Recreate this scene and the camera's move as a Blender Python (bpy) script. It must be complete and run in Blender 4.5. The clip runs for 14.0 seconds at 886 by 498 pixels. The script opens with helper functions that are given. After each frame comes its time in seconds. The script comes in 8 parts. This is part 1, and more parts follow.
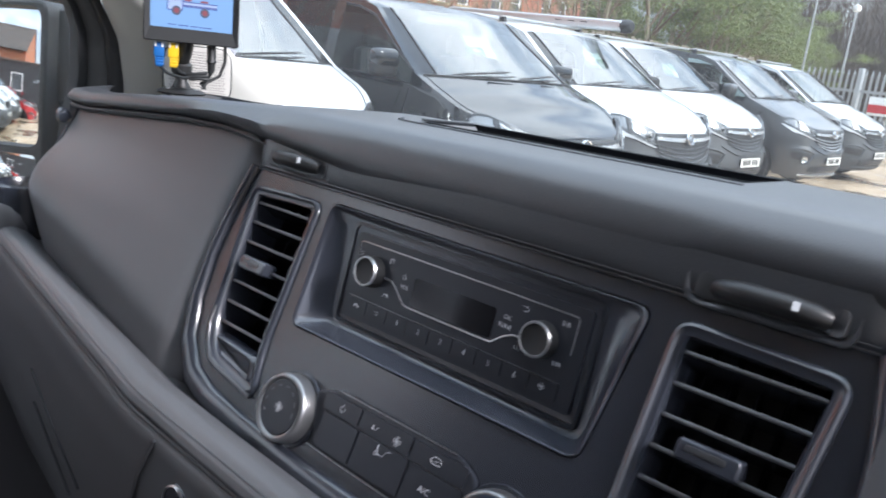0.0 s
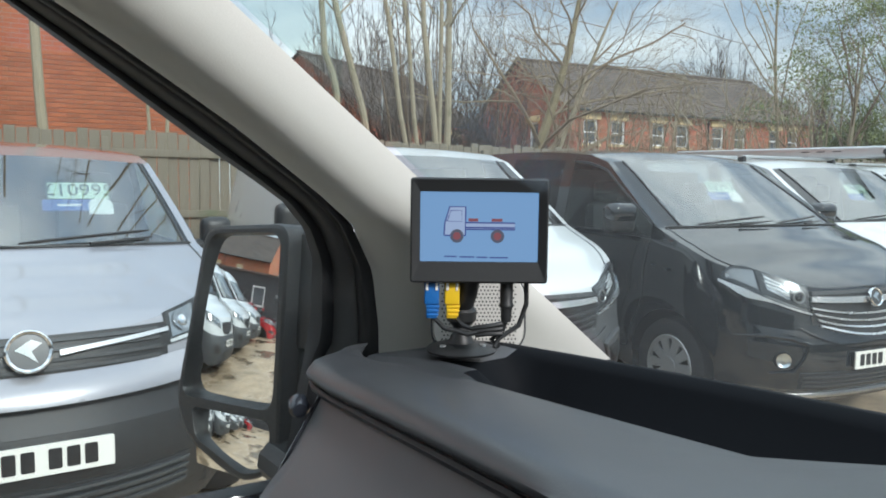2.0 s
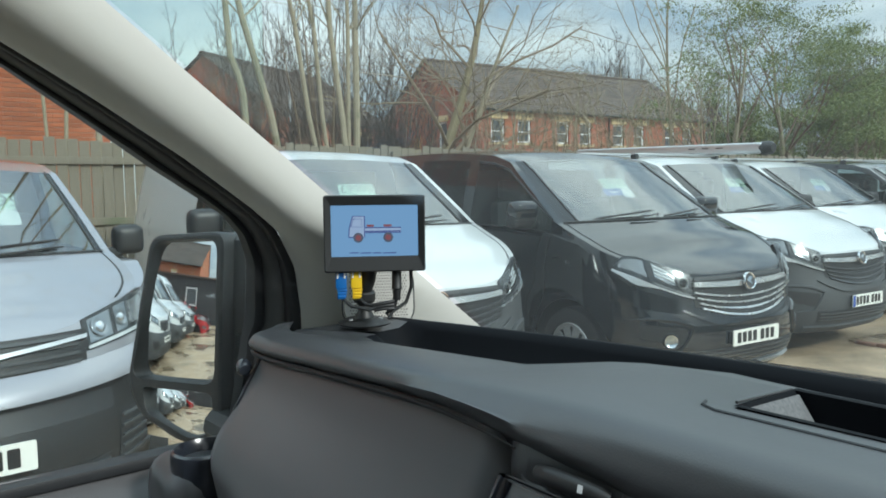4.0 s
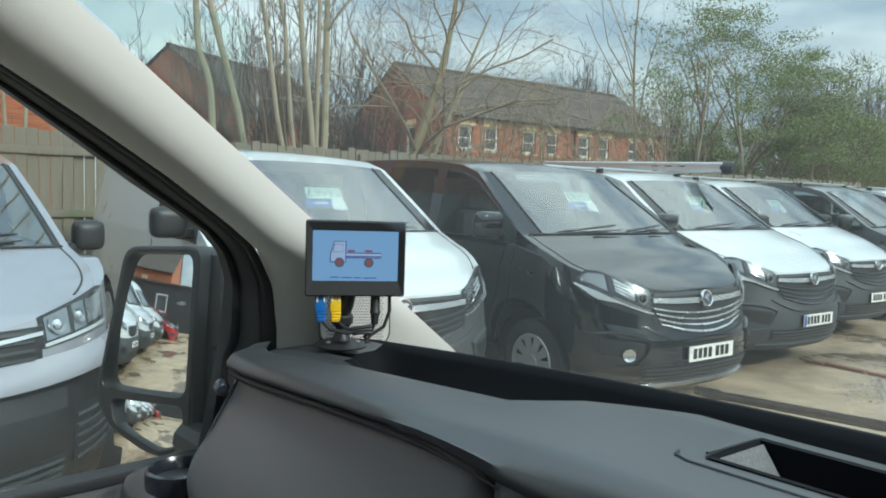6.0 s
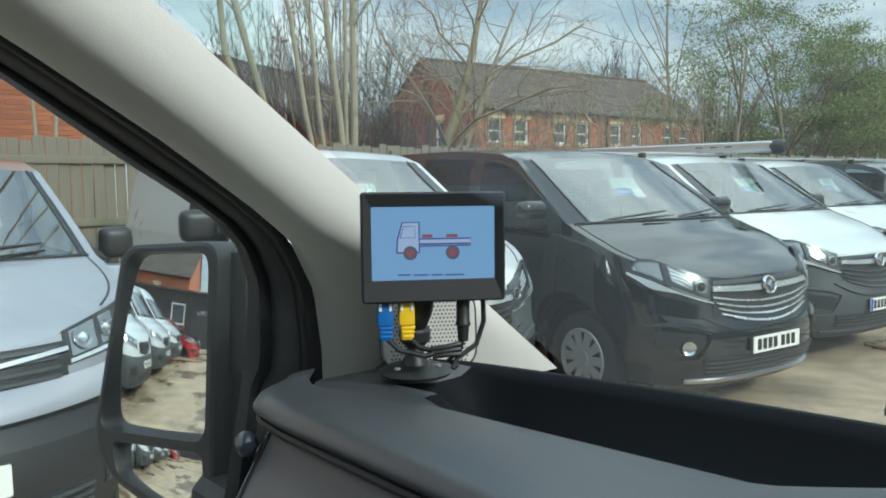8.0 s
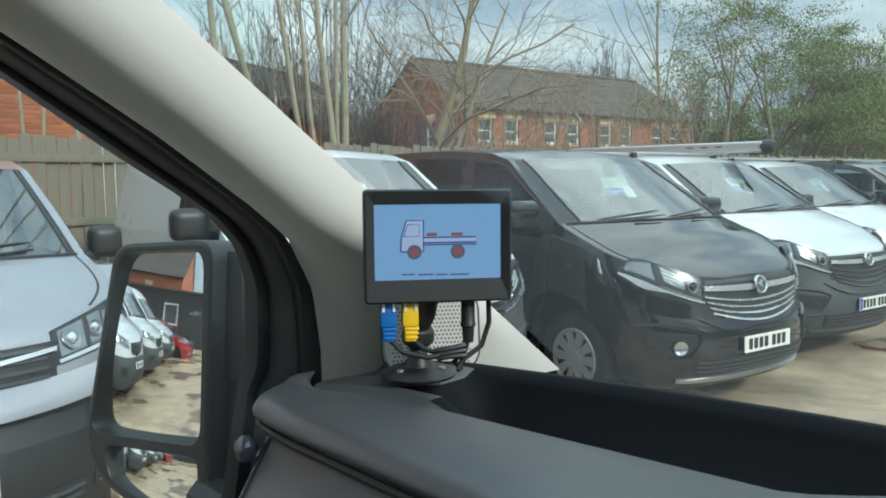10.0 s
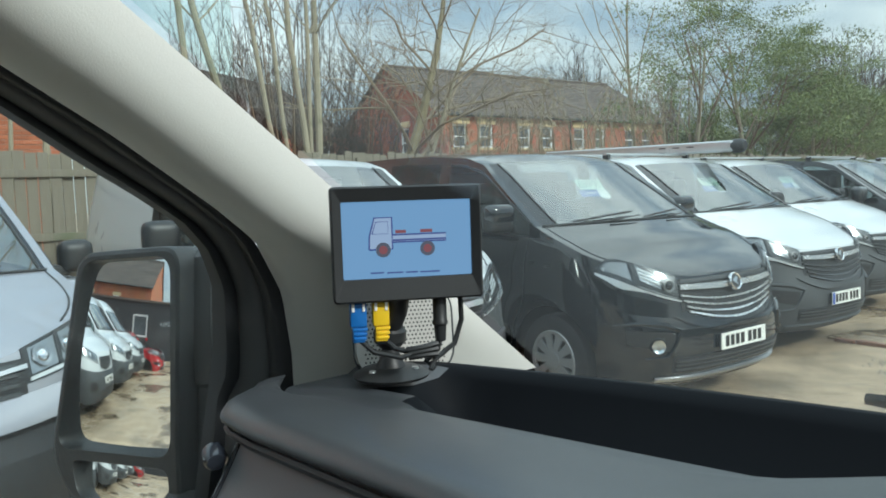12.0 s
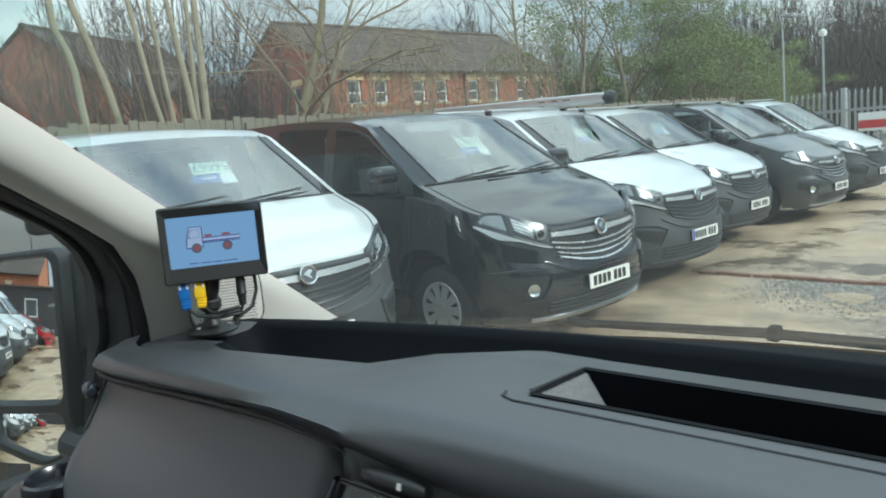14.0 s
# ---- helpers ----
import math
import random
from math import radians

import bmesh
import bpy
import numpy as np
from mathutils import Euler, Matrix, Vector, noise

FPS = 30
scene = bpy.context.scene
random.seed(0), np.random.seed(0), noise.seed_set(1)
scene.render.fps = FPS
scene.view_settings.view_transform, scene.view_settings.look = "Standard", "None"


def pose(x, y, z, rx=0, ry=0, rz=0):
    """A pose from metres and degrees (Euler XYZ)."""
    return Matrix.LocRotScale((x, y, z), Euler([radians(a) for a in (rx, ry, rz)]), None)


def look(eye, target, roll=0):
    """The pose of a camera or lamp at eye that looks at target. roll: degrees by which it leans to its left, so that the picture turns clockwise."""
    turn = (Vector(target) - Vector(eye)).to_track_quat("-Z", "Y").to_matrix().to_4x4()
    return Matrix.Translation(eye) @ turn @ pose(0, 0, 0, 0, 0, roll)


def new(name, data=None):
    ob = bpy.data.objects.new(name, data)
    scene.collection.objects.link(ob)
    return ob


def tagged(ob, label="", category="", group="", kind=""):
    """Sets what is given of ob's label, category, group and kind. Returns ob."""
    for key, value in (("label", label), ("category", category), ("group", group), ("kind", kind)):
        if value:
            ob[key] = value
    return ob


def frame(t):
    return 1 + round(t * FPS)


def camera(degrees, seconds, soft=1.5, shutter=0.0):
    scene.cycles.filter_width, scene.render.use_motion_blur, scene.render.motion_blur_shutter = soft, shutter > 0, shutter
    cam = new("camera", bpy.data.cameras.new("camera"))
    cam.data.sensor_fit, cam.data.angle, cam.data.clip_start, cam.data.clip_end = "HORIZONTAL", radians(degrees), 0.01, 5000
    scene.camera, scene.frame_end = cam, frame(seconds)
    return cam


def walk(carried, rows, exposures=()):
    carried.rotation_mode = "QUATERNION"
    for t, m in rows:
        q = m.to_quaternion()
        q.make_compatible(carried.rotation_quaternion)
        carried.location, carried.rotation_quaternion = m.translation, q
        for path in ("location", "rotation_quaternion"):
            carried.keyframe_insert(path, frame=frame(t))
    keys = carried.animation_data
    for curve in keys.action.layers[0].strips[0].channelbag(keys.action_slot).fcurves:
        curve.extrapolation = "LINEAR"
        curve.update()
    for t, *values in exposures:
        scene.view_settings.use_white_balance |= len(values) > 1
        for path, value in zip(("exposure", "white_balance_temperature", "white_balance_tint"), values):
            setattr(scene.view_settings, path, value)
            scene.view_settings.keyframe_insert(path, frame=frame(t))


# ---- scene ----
cam = camera(62.1, 14.0, soft=1.8, shutter=0.2)
PATH = [
    (0, (0.611, 0.415, 1.479), (-0.779, 1.758, 0.966), 6.0),
    (0.5, (0.563, 0.384, 1.445), (-0.992, 1.571, 1.03), 4.8),
    (1, (0.446, 0.405, 1.476), (-1.259, 1.404, 1.169), 3.3),
    (1.5, (0.269, 0.477, 1.541), (-1.515, 1.359, 1.345), 1.8),
    (2, (0.218, 0.539, 1.531), (-1.574, 1.416, 1.38), 0.4),
    (2.5, (0.258, 0.533, 1.535), (-1.504, 1.469, 1.39), -1.1),
    (3, (0.349, 0.491, 1.539), (-1.37, 1.502, 1.388), -2.2),
    (3.2, (0.3916, 0.4738, 1.546), (-1.312, 1.51, 1.391), -2.21),
    (5.3, (0.4325, 0.4231, 1.544), (-1.208, 1.558, 1.402), 0.93),
    (5.5, (0.432, 0.401, 1.575), (-1.201, 1.546, 1.434), 1.2),
    (6, (0.427, 0.423, 1.574), (-1.193, 1.587, 1.432), 1.5),
    (6.5, (0.352, 0.444, 1.556), (-1.271, 1.603, 1.411), 1.3),
    (7, (0.233, 0.471, 1.54), (-1.408, 1.605, 1.397), 0.7),
    (7.5, (0.188, 0.534, 1.549), (-1.471, 1.64, 1.402), -0.3),
    (8, (0.173, 0.523, 1.543), (-1.496, 1.614, 1.39), -0.9),
    (10.5, (0.152, 0.522, 1.541), (-1.495, 1.646, 1.391), -1.0),
    (11, (0.15, 0.523, 1.54), (-1.487, 1.664, 1.398), -1.5),
    (11.5, (0.158, 0.528, 1.537), (-1.47, 1.682, 1.401), -2.0),
    (12, (0.15, 0.532, 1.533), (-1.471, 1.696, 1.395), -2.2),
    (12.5, (0.148, 0.529, 1.54), (-1.457, 1.713, 1.388), -2.3),
    (13, (0.196, 0.519, 1.555), (-1.377, 1.74, 1.374), -2.7),
    (13.5, (0.326, 0.475, 1.573), (-1.204, 1.745, 1.357), -3.4),
    (14, (0.475, 0.457, 1.586), (-0.98, 1.802, 1.31), -5.0),
]
walk(cam, [(t, look(eye, target, roll)) for t, eye, target, roll in PATH], exposures=[(0.0, 1.0, 6000, 19), (1.0, 0.76, 6000, 18), (1.5, 0.42, 6200, 20), (2.2, 0.20, 6100, 9), (5.5, 0.14, 6000, 3), (14.0, 0.18, 6000, 3)])

# ---- world and light: bright overcast day with a soft sun ----
SUN_ELEVATION, SUN_AZIMUTH = 34.0, 77.0        # azimuth: degrees clockwise from +y
world = bpy.data.worlds.new("world")
scene.world = world
world.use_nodes = True
wn, wl = world.node_tree.nodes, world.node_tree.links
wn.clear()
w_out, w_bg = wn.new("ShaderNodeOutputWorld"), wn.new("ShaderNodeBackground")
w_sky = wn.new("ShaderNodeTexSky")
w_sky.sky_type, w_sky.sun_disc = "NISHITA", False
w_sky.sun_elevation, w_sky.sun_rotation = radians(SUN_ELEVATION), radians(SUN_AZIMUTH)
w_sky.air_density, w_sky.dust_density = 1.2, 2.5
w_co, w_noise, w_ramp, w_mix = wn.new("ShaderNodeTexCoord"), wn.new("ShaderNodeTexNoise"), wn.new("ShaderNodeValToRGB"), wn.new("ShaderNodeMix")
w_map = wn.new("ShaderNodeMapping")
w_map.inputs["Scale"].default_value = (1.0, 1.0, 3.2)
w_noise.inputs["Scale"].default_value, w_noise.inputs["Detail"].default_value, w_noise.inputs["Roughness"].default_value = 2.2, 7.0, 0.55
w_ramp.color_ramp.elements[0].position, w_ramp.color_ramp.elements[0].color = 0.40, (4.1, 4.85, 5.8, 1)
w_ramp.color_ramp.elements[1].position, w_ramp.color_ramp.elements[1].color = 0.60, (10.4, 10.4, 10.2, 1)
w_mix.data_type, w_mix.inputs[0].default_value = "RGBA", 0.82
w_bg.inputs["Strength"].default_value = 0.095
wl.new(w_co.outputs["Generated"], w_map.inputs[0])
wl.new(w_map.outputs[0], w_noise.inputs["Vector"])
wl.new(w_noise.outputs["Fac"], w_ramp.inputs[0])
wl.new(w_sky.outputs[0], w_mix.inputs[6])
wl.new(w_ramp.outputs[0], w_mix.inputs[7])
# an overcast sky is brighter overhead than at its edge
w_sep, w_up, w_mul = wn.new("ShaderNodeSeparateXYZ"), wn.new("ShaderNodeMapRange"), wn.new("ShaderNodeVectorMath")
w_up.inputs["From Min"].default_value, w_up.inputs["From Max"].default_value = 0.08, 0.9
w_up.inputs["To Min"].default_value, w_up.inputs["To Max"].default_value = 0.82, 2.4
w_mul.operation = "SCALE"
wl.new(w_co.outputs["Generated"], w_sep.inputs[0])
wl.new(w_sep.outputs["Z"], w_up.inputs[0])
wl.new(w_mix.outputs[2], w_mul.inputs[0])
wl.new(w_up.outputs[0], w_mul.inputs["Scale"])
wl.new(w_mul.outputs[0], w_bg.inputs["Color"])
wl.new(w_bg.outputs[0], w_out.inputs[0])
sun_data = bpy.data.lights.new("sun", "SUN")
sun_data.energy, sun_data.angle, sun_data.color = 2.6, radians(9), (1.0, 0.95, 0.88)
sun = new("sun", sun_data)
_a, _e = radians(SUN_AZIMUTH), radians(SUN_ELEVATION)
sun.matrix_world = look(Vector((math.sin(_a) * math.cos(_e), math.cos(_a) * math.cos(_e), math.sin(_e))) * 60, (0, 0, 0))

# ---- materials ----
def surface(name, color, rough=0.5, metal=0.0, vary=0.12, scale=3.0, bump=0.0, bscale=60.0, coat=0.0, dirt=None, dirt_scale=1.2, dirt_at=0.55, stretch=(1, 1, 1), rvary=0.08, spec=0.5):
    """Colour with variation at two scales, a fine relief, and stains where dirt gives their colour."""
    m = bpy.data.materials.new(name)
    m.use_nodes = True
    n, l = m.node_tree.nodes, m.node_tree.links
    b = n["Principled BSDF"]
    b.inputs["Metallic"].default_value, b.inputs["Coat Weight"].default_value = metal, coat
    b.inputs["Specular IOR Level"].default_value = spec
    co, mp = n.new("ShaderNodeTexCoord"), n.new("ShaderNodeMapping")
    mp.inputs["Scale"].default_value = stretch
    l.new(co.outputs["Object"], mp.inputs[0])
    big, fine = n.new("ShaderNodeTexNoise"), n.new("ShaderNodeTexNoise")
    big.inputs["Scale"].default_value, big.inputs["Detail"].default_value = scale, 4
    fine.inputs["Scale"].default_value, fine.inputs["Detail"].default_value = bscale, 3
    for t in (big, fine):
        l.new(mp.outputs[0], t.inputs["Vector"])
    hi = [min(1, c * (1 + vary)) for c in color]
    lo = [c * (1 - vary) for c in color]
    mix = n.new("ShaderNodeMix")
    mix.data_type = "RGBA"
    mix.inputs[6].default_value, mix.inputs[7].default_value = (*lo, 1), (*hi, 1)
    add = n.new("ShaderNodeMath")
    add.operation = "MULTIPLY_ADD"
    add.inputs[1].default_value = 0.35
    l.new(fine.outputs["Fac"], add.inputs[0])
    sub = n.new("ShaderNodeMath")
    sub.operation, sub.inputs[1].default_value = "MULTIPLY", 0.65
    l.new(big.outputs["Fac"], sub.inputs[0])
    l.new(sub.outputs[0], add.inputs[2])
    l.new(add.outputs[0], mix.inputs[0])
    out = mix.outputs[2]
    if dirt:
        spots, ramp, dm = n.new("ShaderNodeTexNoise"), n.new("ShaderNodeValToRGB"), n.new("ShaderNodeMix")
        spots.inputs["Scale"].default_value, spots.inputs["Detail"].default_value, spots.inputs["Roughness"].default_value = dirt_scale, 8, 0.65
        l.new(co.outputs["Object"], spots.inputs["Vector"])
        ramp.color_ramp.elements[0].position, ramp.color_ramp.elements[1].position = dirt_at - 0.08, dirt_at + 0.08
        l.new(spots.outputs["Fac"], ramp.inputs[0])
        dm.data_type = "RGBA"
        dm.inputs[7].default_value = (*dirt, 1)
        l.new(ramp.outputs[0], dm.inputs[0])
        l.new(out, dm.inputs[6])
        out = dm.outputs[2]
    l.new(out, b.inputs["Base Color"])
    rr = n.new("ShaderNodeMapRange")
    rr.inputs["To Min"].default_value, rr.inputs["To Max"].default_value = max(0.02, rough - rvary), min(1, rough + rvary)
    l.new(big.outputs["Fac"], rr.inputs[0])
    l.new(rr.outputs[0], b.inputs["Roughness"])
    if bump:
        bp = n.new("ShaderNodeBump")
        bp.inputs["Strength"].default_value, bp.inputs["Distance"].default_value = bump, 0.3 / bscale
        l.new(fine.outputs["Fac"], bp.inputs["Height"])
        l.new(bp.outputs[0], b.inputs["Normal"])
    return m


def glass_material(name, tint=(1, 1, 1), ior=1.5, dust=0.0, most=0.9):
    """Thin clear glass: what lies behind shows through, and it shines by its angle; dust: a faint film on it."""
    m = bpy.data.materials.new(name)
    m.use_nodes = True
    n, l = m.node_tree.nodes, m.node_tree.links
    n.remove(n["Principled BSDF"])
    clear, shine, mix, face = n.new("ShaderNodeBsdfTransparent"), n.new("ShaderNodeBsdfGlossy"), n.new("ShaderNodeMixShader"), n.new("ShaderNodeLayerWeight")
    power, fres = n.new("ShaderNodeMath"), n.new("ShaderNodeMapRange")
    clear.inputs["Color"].default_value = (*tint, 1)
    shine.inputs["Roughness"].default_value = 0.01
    face.inputs["Blend"].default_value = 0.5
    power.operation, power.inputs[1].default_value = "POWER", 3.0
    fres.inputs["To Min"].default_value, fres.inputs["To Max"].default_value = ((ior - 1) / (ior + 1)) ** 2, most
    l.new(face.outputs["Facing"], power.inputs[0])
    l.new(power.outputs[0], fres.inputs[0])
    l.new(fres.outputs[0], mix.inputs[0])
    l.new(clear.outputs[0], mix.inputs[1])
    l.new(shine.outputs[0], mix.inputs[2])
    last = mix.outputs[0]
    if dust:
        film, add, co, no, rg = n.new("ShaderNodeBsdfTranslucent"), n.new("ShaderNodeMixShader"), n.new("ShaderNodeTexCoord"), n.new("ShaderNodeTexNoise"), n.new("ShaderNodeMapRange")
        film.inputs["Color"].default_value = (0.75, 0.78, 0.78, 1)
        no.inputs["Scale"].default_value, no.inputs["Detail"].default_value = 5.0, 6
        rg.inputs["To Min"].default_value, rg.inputs["To Max"].default_value = dust * 0.4, dust * 1.6
        l.new(co.outputs["Object"], no.inputs["Vector"])
        l.new(no.outputs["Fac"], rg.inputs[0])
        l.new(rg.outputs[0], add.inputs[0])
        l.new(last, add.inputs[1])
        l.new(film.outputs[0], add.inputs[2])
        last = add.outputs[0]
    l.new(last, n["Material Output"].inputs[0])
    return m


def glowing(name, color, strength):
    m = bpy.data.materials.new(name)
    m.use_nodes = True
    b = m.node_tree.nodes["Principled BSDF"]
    b.inputs["Base Color"].default_value = (0.02, 0.02, 0.02, 1)
    b.inputs["Emission Color"].default_value, b.inputs["Emission Strength"].default_value = (*color, 1), strength
    b.inputs["Roughness"].default_value = 0.25
    return m


def brick_material(name, c1, c2, mortar):
    m = bpy.data.materials.new(name)
    m.use_nodes = True
    n, l = m.node_tree.nodes, m.node_tree.links
    b = n["Principled BSDF"]
    b.inputs["Roughness"].default_value = 0.9
    co, mp, br, no, mx = n.new("ShaderNodeTexCoord"), n.new("ShaderNodeMapping"), n.new("ShaderNodeTexBrick"), n.new("ShaderNodeTexNoise"), n.new("ShaderNodeMix")
    l.new(co.outputs["UV"], mp.inputs[0])
    l.new(mp.outputs[0], br.inputs["Vector"])
    br.inputs["Scale"].default_value, br.inputs["Brick Width"].default_value, br.inputs["Row Height"].default_value = 1.0, 0.225, 0.075
    br.inputs["Mortar Size"].default_value = 0.006
    br.inputs["Color1"].default_value, br.inputs["Color2"].default_value, br.inputs["Mortar"].default_value = (*c1, 1), (*c2, 1), (*mortar, 1)
    no.inputs["Scale"].default_value, no.inputs["Detail"].default_value = 0.7, 6
    l.new(co.outputs["Object"], no.inputs["Vector"])
    mx.data_type, mx.blend_type = "RGBA", "MULTIPLY"
    mx.inputs[0].default_value = 0.5
    l.new(br.outputs["Color"], mx.inputs[6])
    l.new(no.outputs["Color"], mx.inputs[7])
    hs = n.new("ShaderNodeHueSaturation")
    hs.inputs["Value"].default_value = 1.35
    l.new(mx.outputs[2], hs.inputs["Color"])
    l.new(hs.outputs[0], b.inputs["Base Color"])
    bp = n.new("ShaderNodeBump")
    bp.inputs["Strength"].default_value, bp.inputs["Distance"].default_value = 0.5, 0.01
    l.new(br.outputs["Fac"], bp.inputs["Height"])
    bp.invert = True
    l.new(bp.outputs[0], b.inputs["Normal"])
    return m


def brick_piece_material():
    """Single bricks, each of its own shade."""
    m = surface("orange_brick_piece", (0.36, 0.115, 0.052), 0.9, vary=0.15, scale=5, bump=0.4, bscale=90)
    n, l = m.node_tree.nodes, m.node_tree.links
    b = n["Principled BSDF"]
    old, info, hs, span_ = b.inputs["Base Color"].links[0].from_socket, n.new("ShaderNodeObjectInfo"), n.new("ShaderNodeHueSaturation"), n.new("ShaderNodeMapRange")
    span_.inputs["To Min"].default_value, span_.inputs["To Max"].default_value = 0.78, 1.15
    l.new(info.outputs["Random"], span_.inputs[0])
    l.new(span_.outputs[0], hs.inputs["Value"])
    l.new(old, hs.inputs["Color"])
    l.new(hs.outputs[0], b.inputs["Base Color"])
    return m


def ground_material():
    """Worn wet concrete: slabs, damp patches that shine, grit and earth."""
    m = surface("yard_concrete", (0.43, 0.325, 0.222), 0.6, vary=0.16, scale=0.5, bump=0.35, bscale=18, dirt=(0.25, 0.195, 0.135), dirt_scale=0.45, dirt_at=0.56, rvary=0.3)
    n, l = m.node_tree.nodes, m.node_tree.links
    b = n["Principled BSDF"]
    co, pud, ramp = n.new("ShaderNodeTexCoord"), n.new("ShaderNodeTexNoise"), n.new("ShaderNodeValToRGB")
    pud.inputs["Scale"].default_value, pud.inputs["Detail"].default_value, pud.inputs["Roughness"].default_value = 0.55, 8, 0.62
    l.new(co.outputs["Object"], pud.inputs["Vector"])
    ramp.color_ramp.elements[0].position, ramp.color_ramp.elements[0].color = 0.42, (0.16, 0.16, 0.16, 1)
    ramp.color_ramp.elements[1].position, ramp.color_ramp.elements[1].color = 0.56, (0.75, 0.75, 0.75, 1)
    l.new(pud.outputs["Fac"], ramp.inputs[0])
    l.new(ramp.outputs[0], b.inputs["Roughness"])
    # wet patches are darker as well as shinier
    dry = b.inputs["Base Color"].links[0].from_socket
    damp, wet = n.new("ShaderNodeMix"), n.new("ShaderNodeValToRGB")
    wet.color_ramp.elements[0].position, wet.color_ramp.elements[0].color = 0.41, (0.45, 0.44, 0.42, 1)
    wet.color_ramp.elements[1].position, wet.color_ramp.elements[1].color = 0.436, (1, 1, 1, 1)
    damp.data_type, damp.blend_type, damp.inputs[0].default_value = "RGBA", "MULTIPLY", 1.0
    l.new(pud.outputs["Fac"], wet.inputs[0])
    l.new(dry, damp.inputs[6])
    l.new(wet.outputs[0], damp.inputs[7])
    l.new(damp.outputs[2], b.inputs["Base Color"])
    # broken surface: pale worn crusts and dark hollows, hand-sized and smaller
    old = b.inputs["Base Color"].links[0].from_socket
    worn, tone, mul = n.new("ShaderNodeTexNoise"), n.new("ShaderNodeValToRGB"), n.new("ShaderNodeMix")
    worn.inputs["Scale"].default_value, worn.inputs["Detail"].default_value, worn.inputs["Roughness"].default_value = 2.3, 9, 0.68
    tone.color_ramp.elements[0].position, tone.color_ramp.elements[0].color = 0.40, (0.80, 0.79, 0.77, 1)
    tone.color_ramp.elements[1].position, tone.color_ramp.elements[1].color = 0.58, (1.12, 1.11, 1.09, 1)
    mul.data_type, mul.blend_type, mul.inputs[0].default_value = "RGBA", "MULTIPLY", 1.0
    l.new(co.outputs["Object"], worn.inputs["Vector"])
    l.new(worn.outputs["Fac"], tone.inputs[0])
    l.new(old, mul.inputs[6])
    l.new(tone.outputs[0], mul.inputs[7])
    # grit: pale grains and dark specks
    grit, speck, mul2 = n.new("ShaderNodeTexNoise"), n.new("ShaderNodeValToRGB"), n.new("ShaderNodeMix")
    grit.inputs["Scale"].default_value, grit.inputs["Detail"].default_value, grit.inputs["Roughness"].default_value = 34.0, 6, 0.75
    speck.color_ramp.elements[0].position, speck.color_ramp.elements[0].color = 0.36, (0.66, 0.65, 0.63, 1)
    speck.color_ramp.elements[1].position, speck.color_ramp.elements[1].color = 0.62, (1.25, 1.25, 1.24, 1)
    mul2.data_type, mul2.blend_type, mul2.inputs[0].default_value = "RGBA", "MULTIPLY", 1.0
    l.new(co.outputs["Object"], grit.inputs["Vector"])
    l.new(grit.outputs["Fac"], speck.inputs[0])
    l.new(mul.outputs[2], mul2.inputs[6])
    l.new(speck.outputs[0], mul2.inputs[7])
    l.new(mul2.outputs[2], b.inputs["Base Color"])
    return m


def by_piece(m, low, high):
    """Gives each loose piece of a joined mesh its own tone between low and high."""
    n, l = m.node_tree.nodes, m.node_tree.links
    b = n["Principled BSDF"]
    old = b.inputs["Base Color"].links[0].from_socket
    geo, ramp, mul = n.new("ShaderNodeNewGeometry"), n.new("ShaderNodeValToRGB"), n.new("ShaderNodeMix")
    ramp.color_ramp.elements[0].color, ramp.color_ramp.elements[1].color = (*low, 1), (*high, 1)
    mul.data_type, mul.blend_type, mul.inputs[0].default_value = "RGBA", "MULTIPLY", 1.0
    l.new(geo.outputs["Random Per Island"], ramp.inputs[0])
    l.new(old, mul.inputs[6])
    l.new(ramp.outputs[0], mul.inputs[7])
    l.new(mul.outputs[2], b.inputs["Base Color"])
    return m


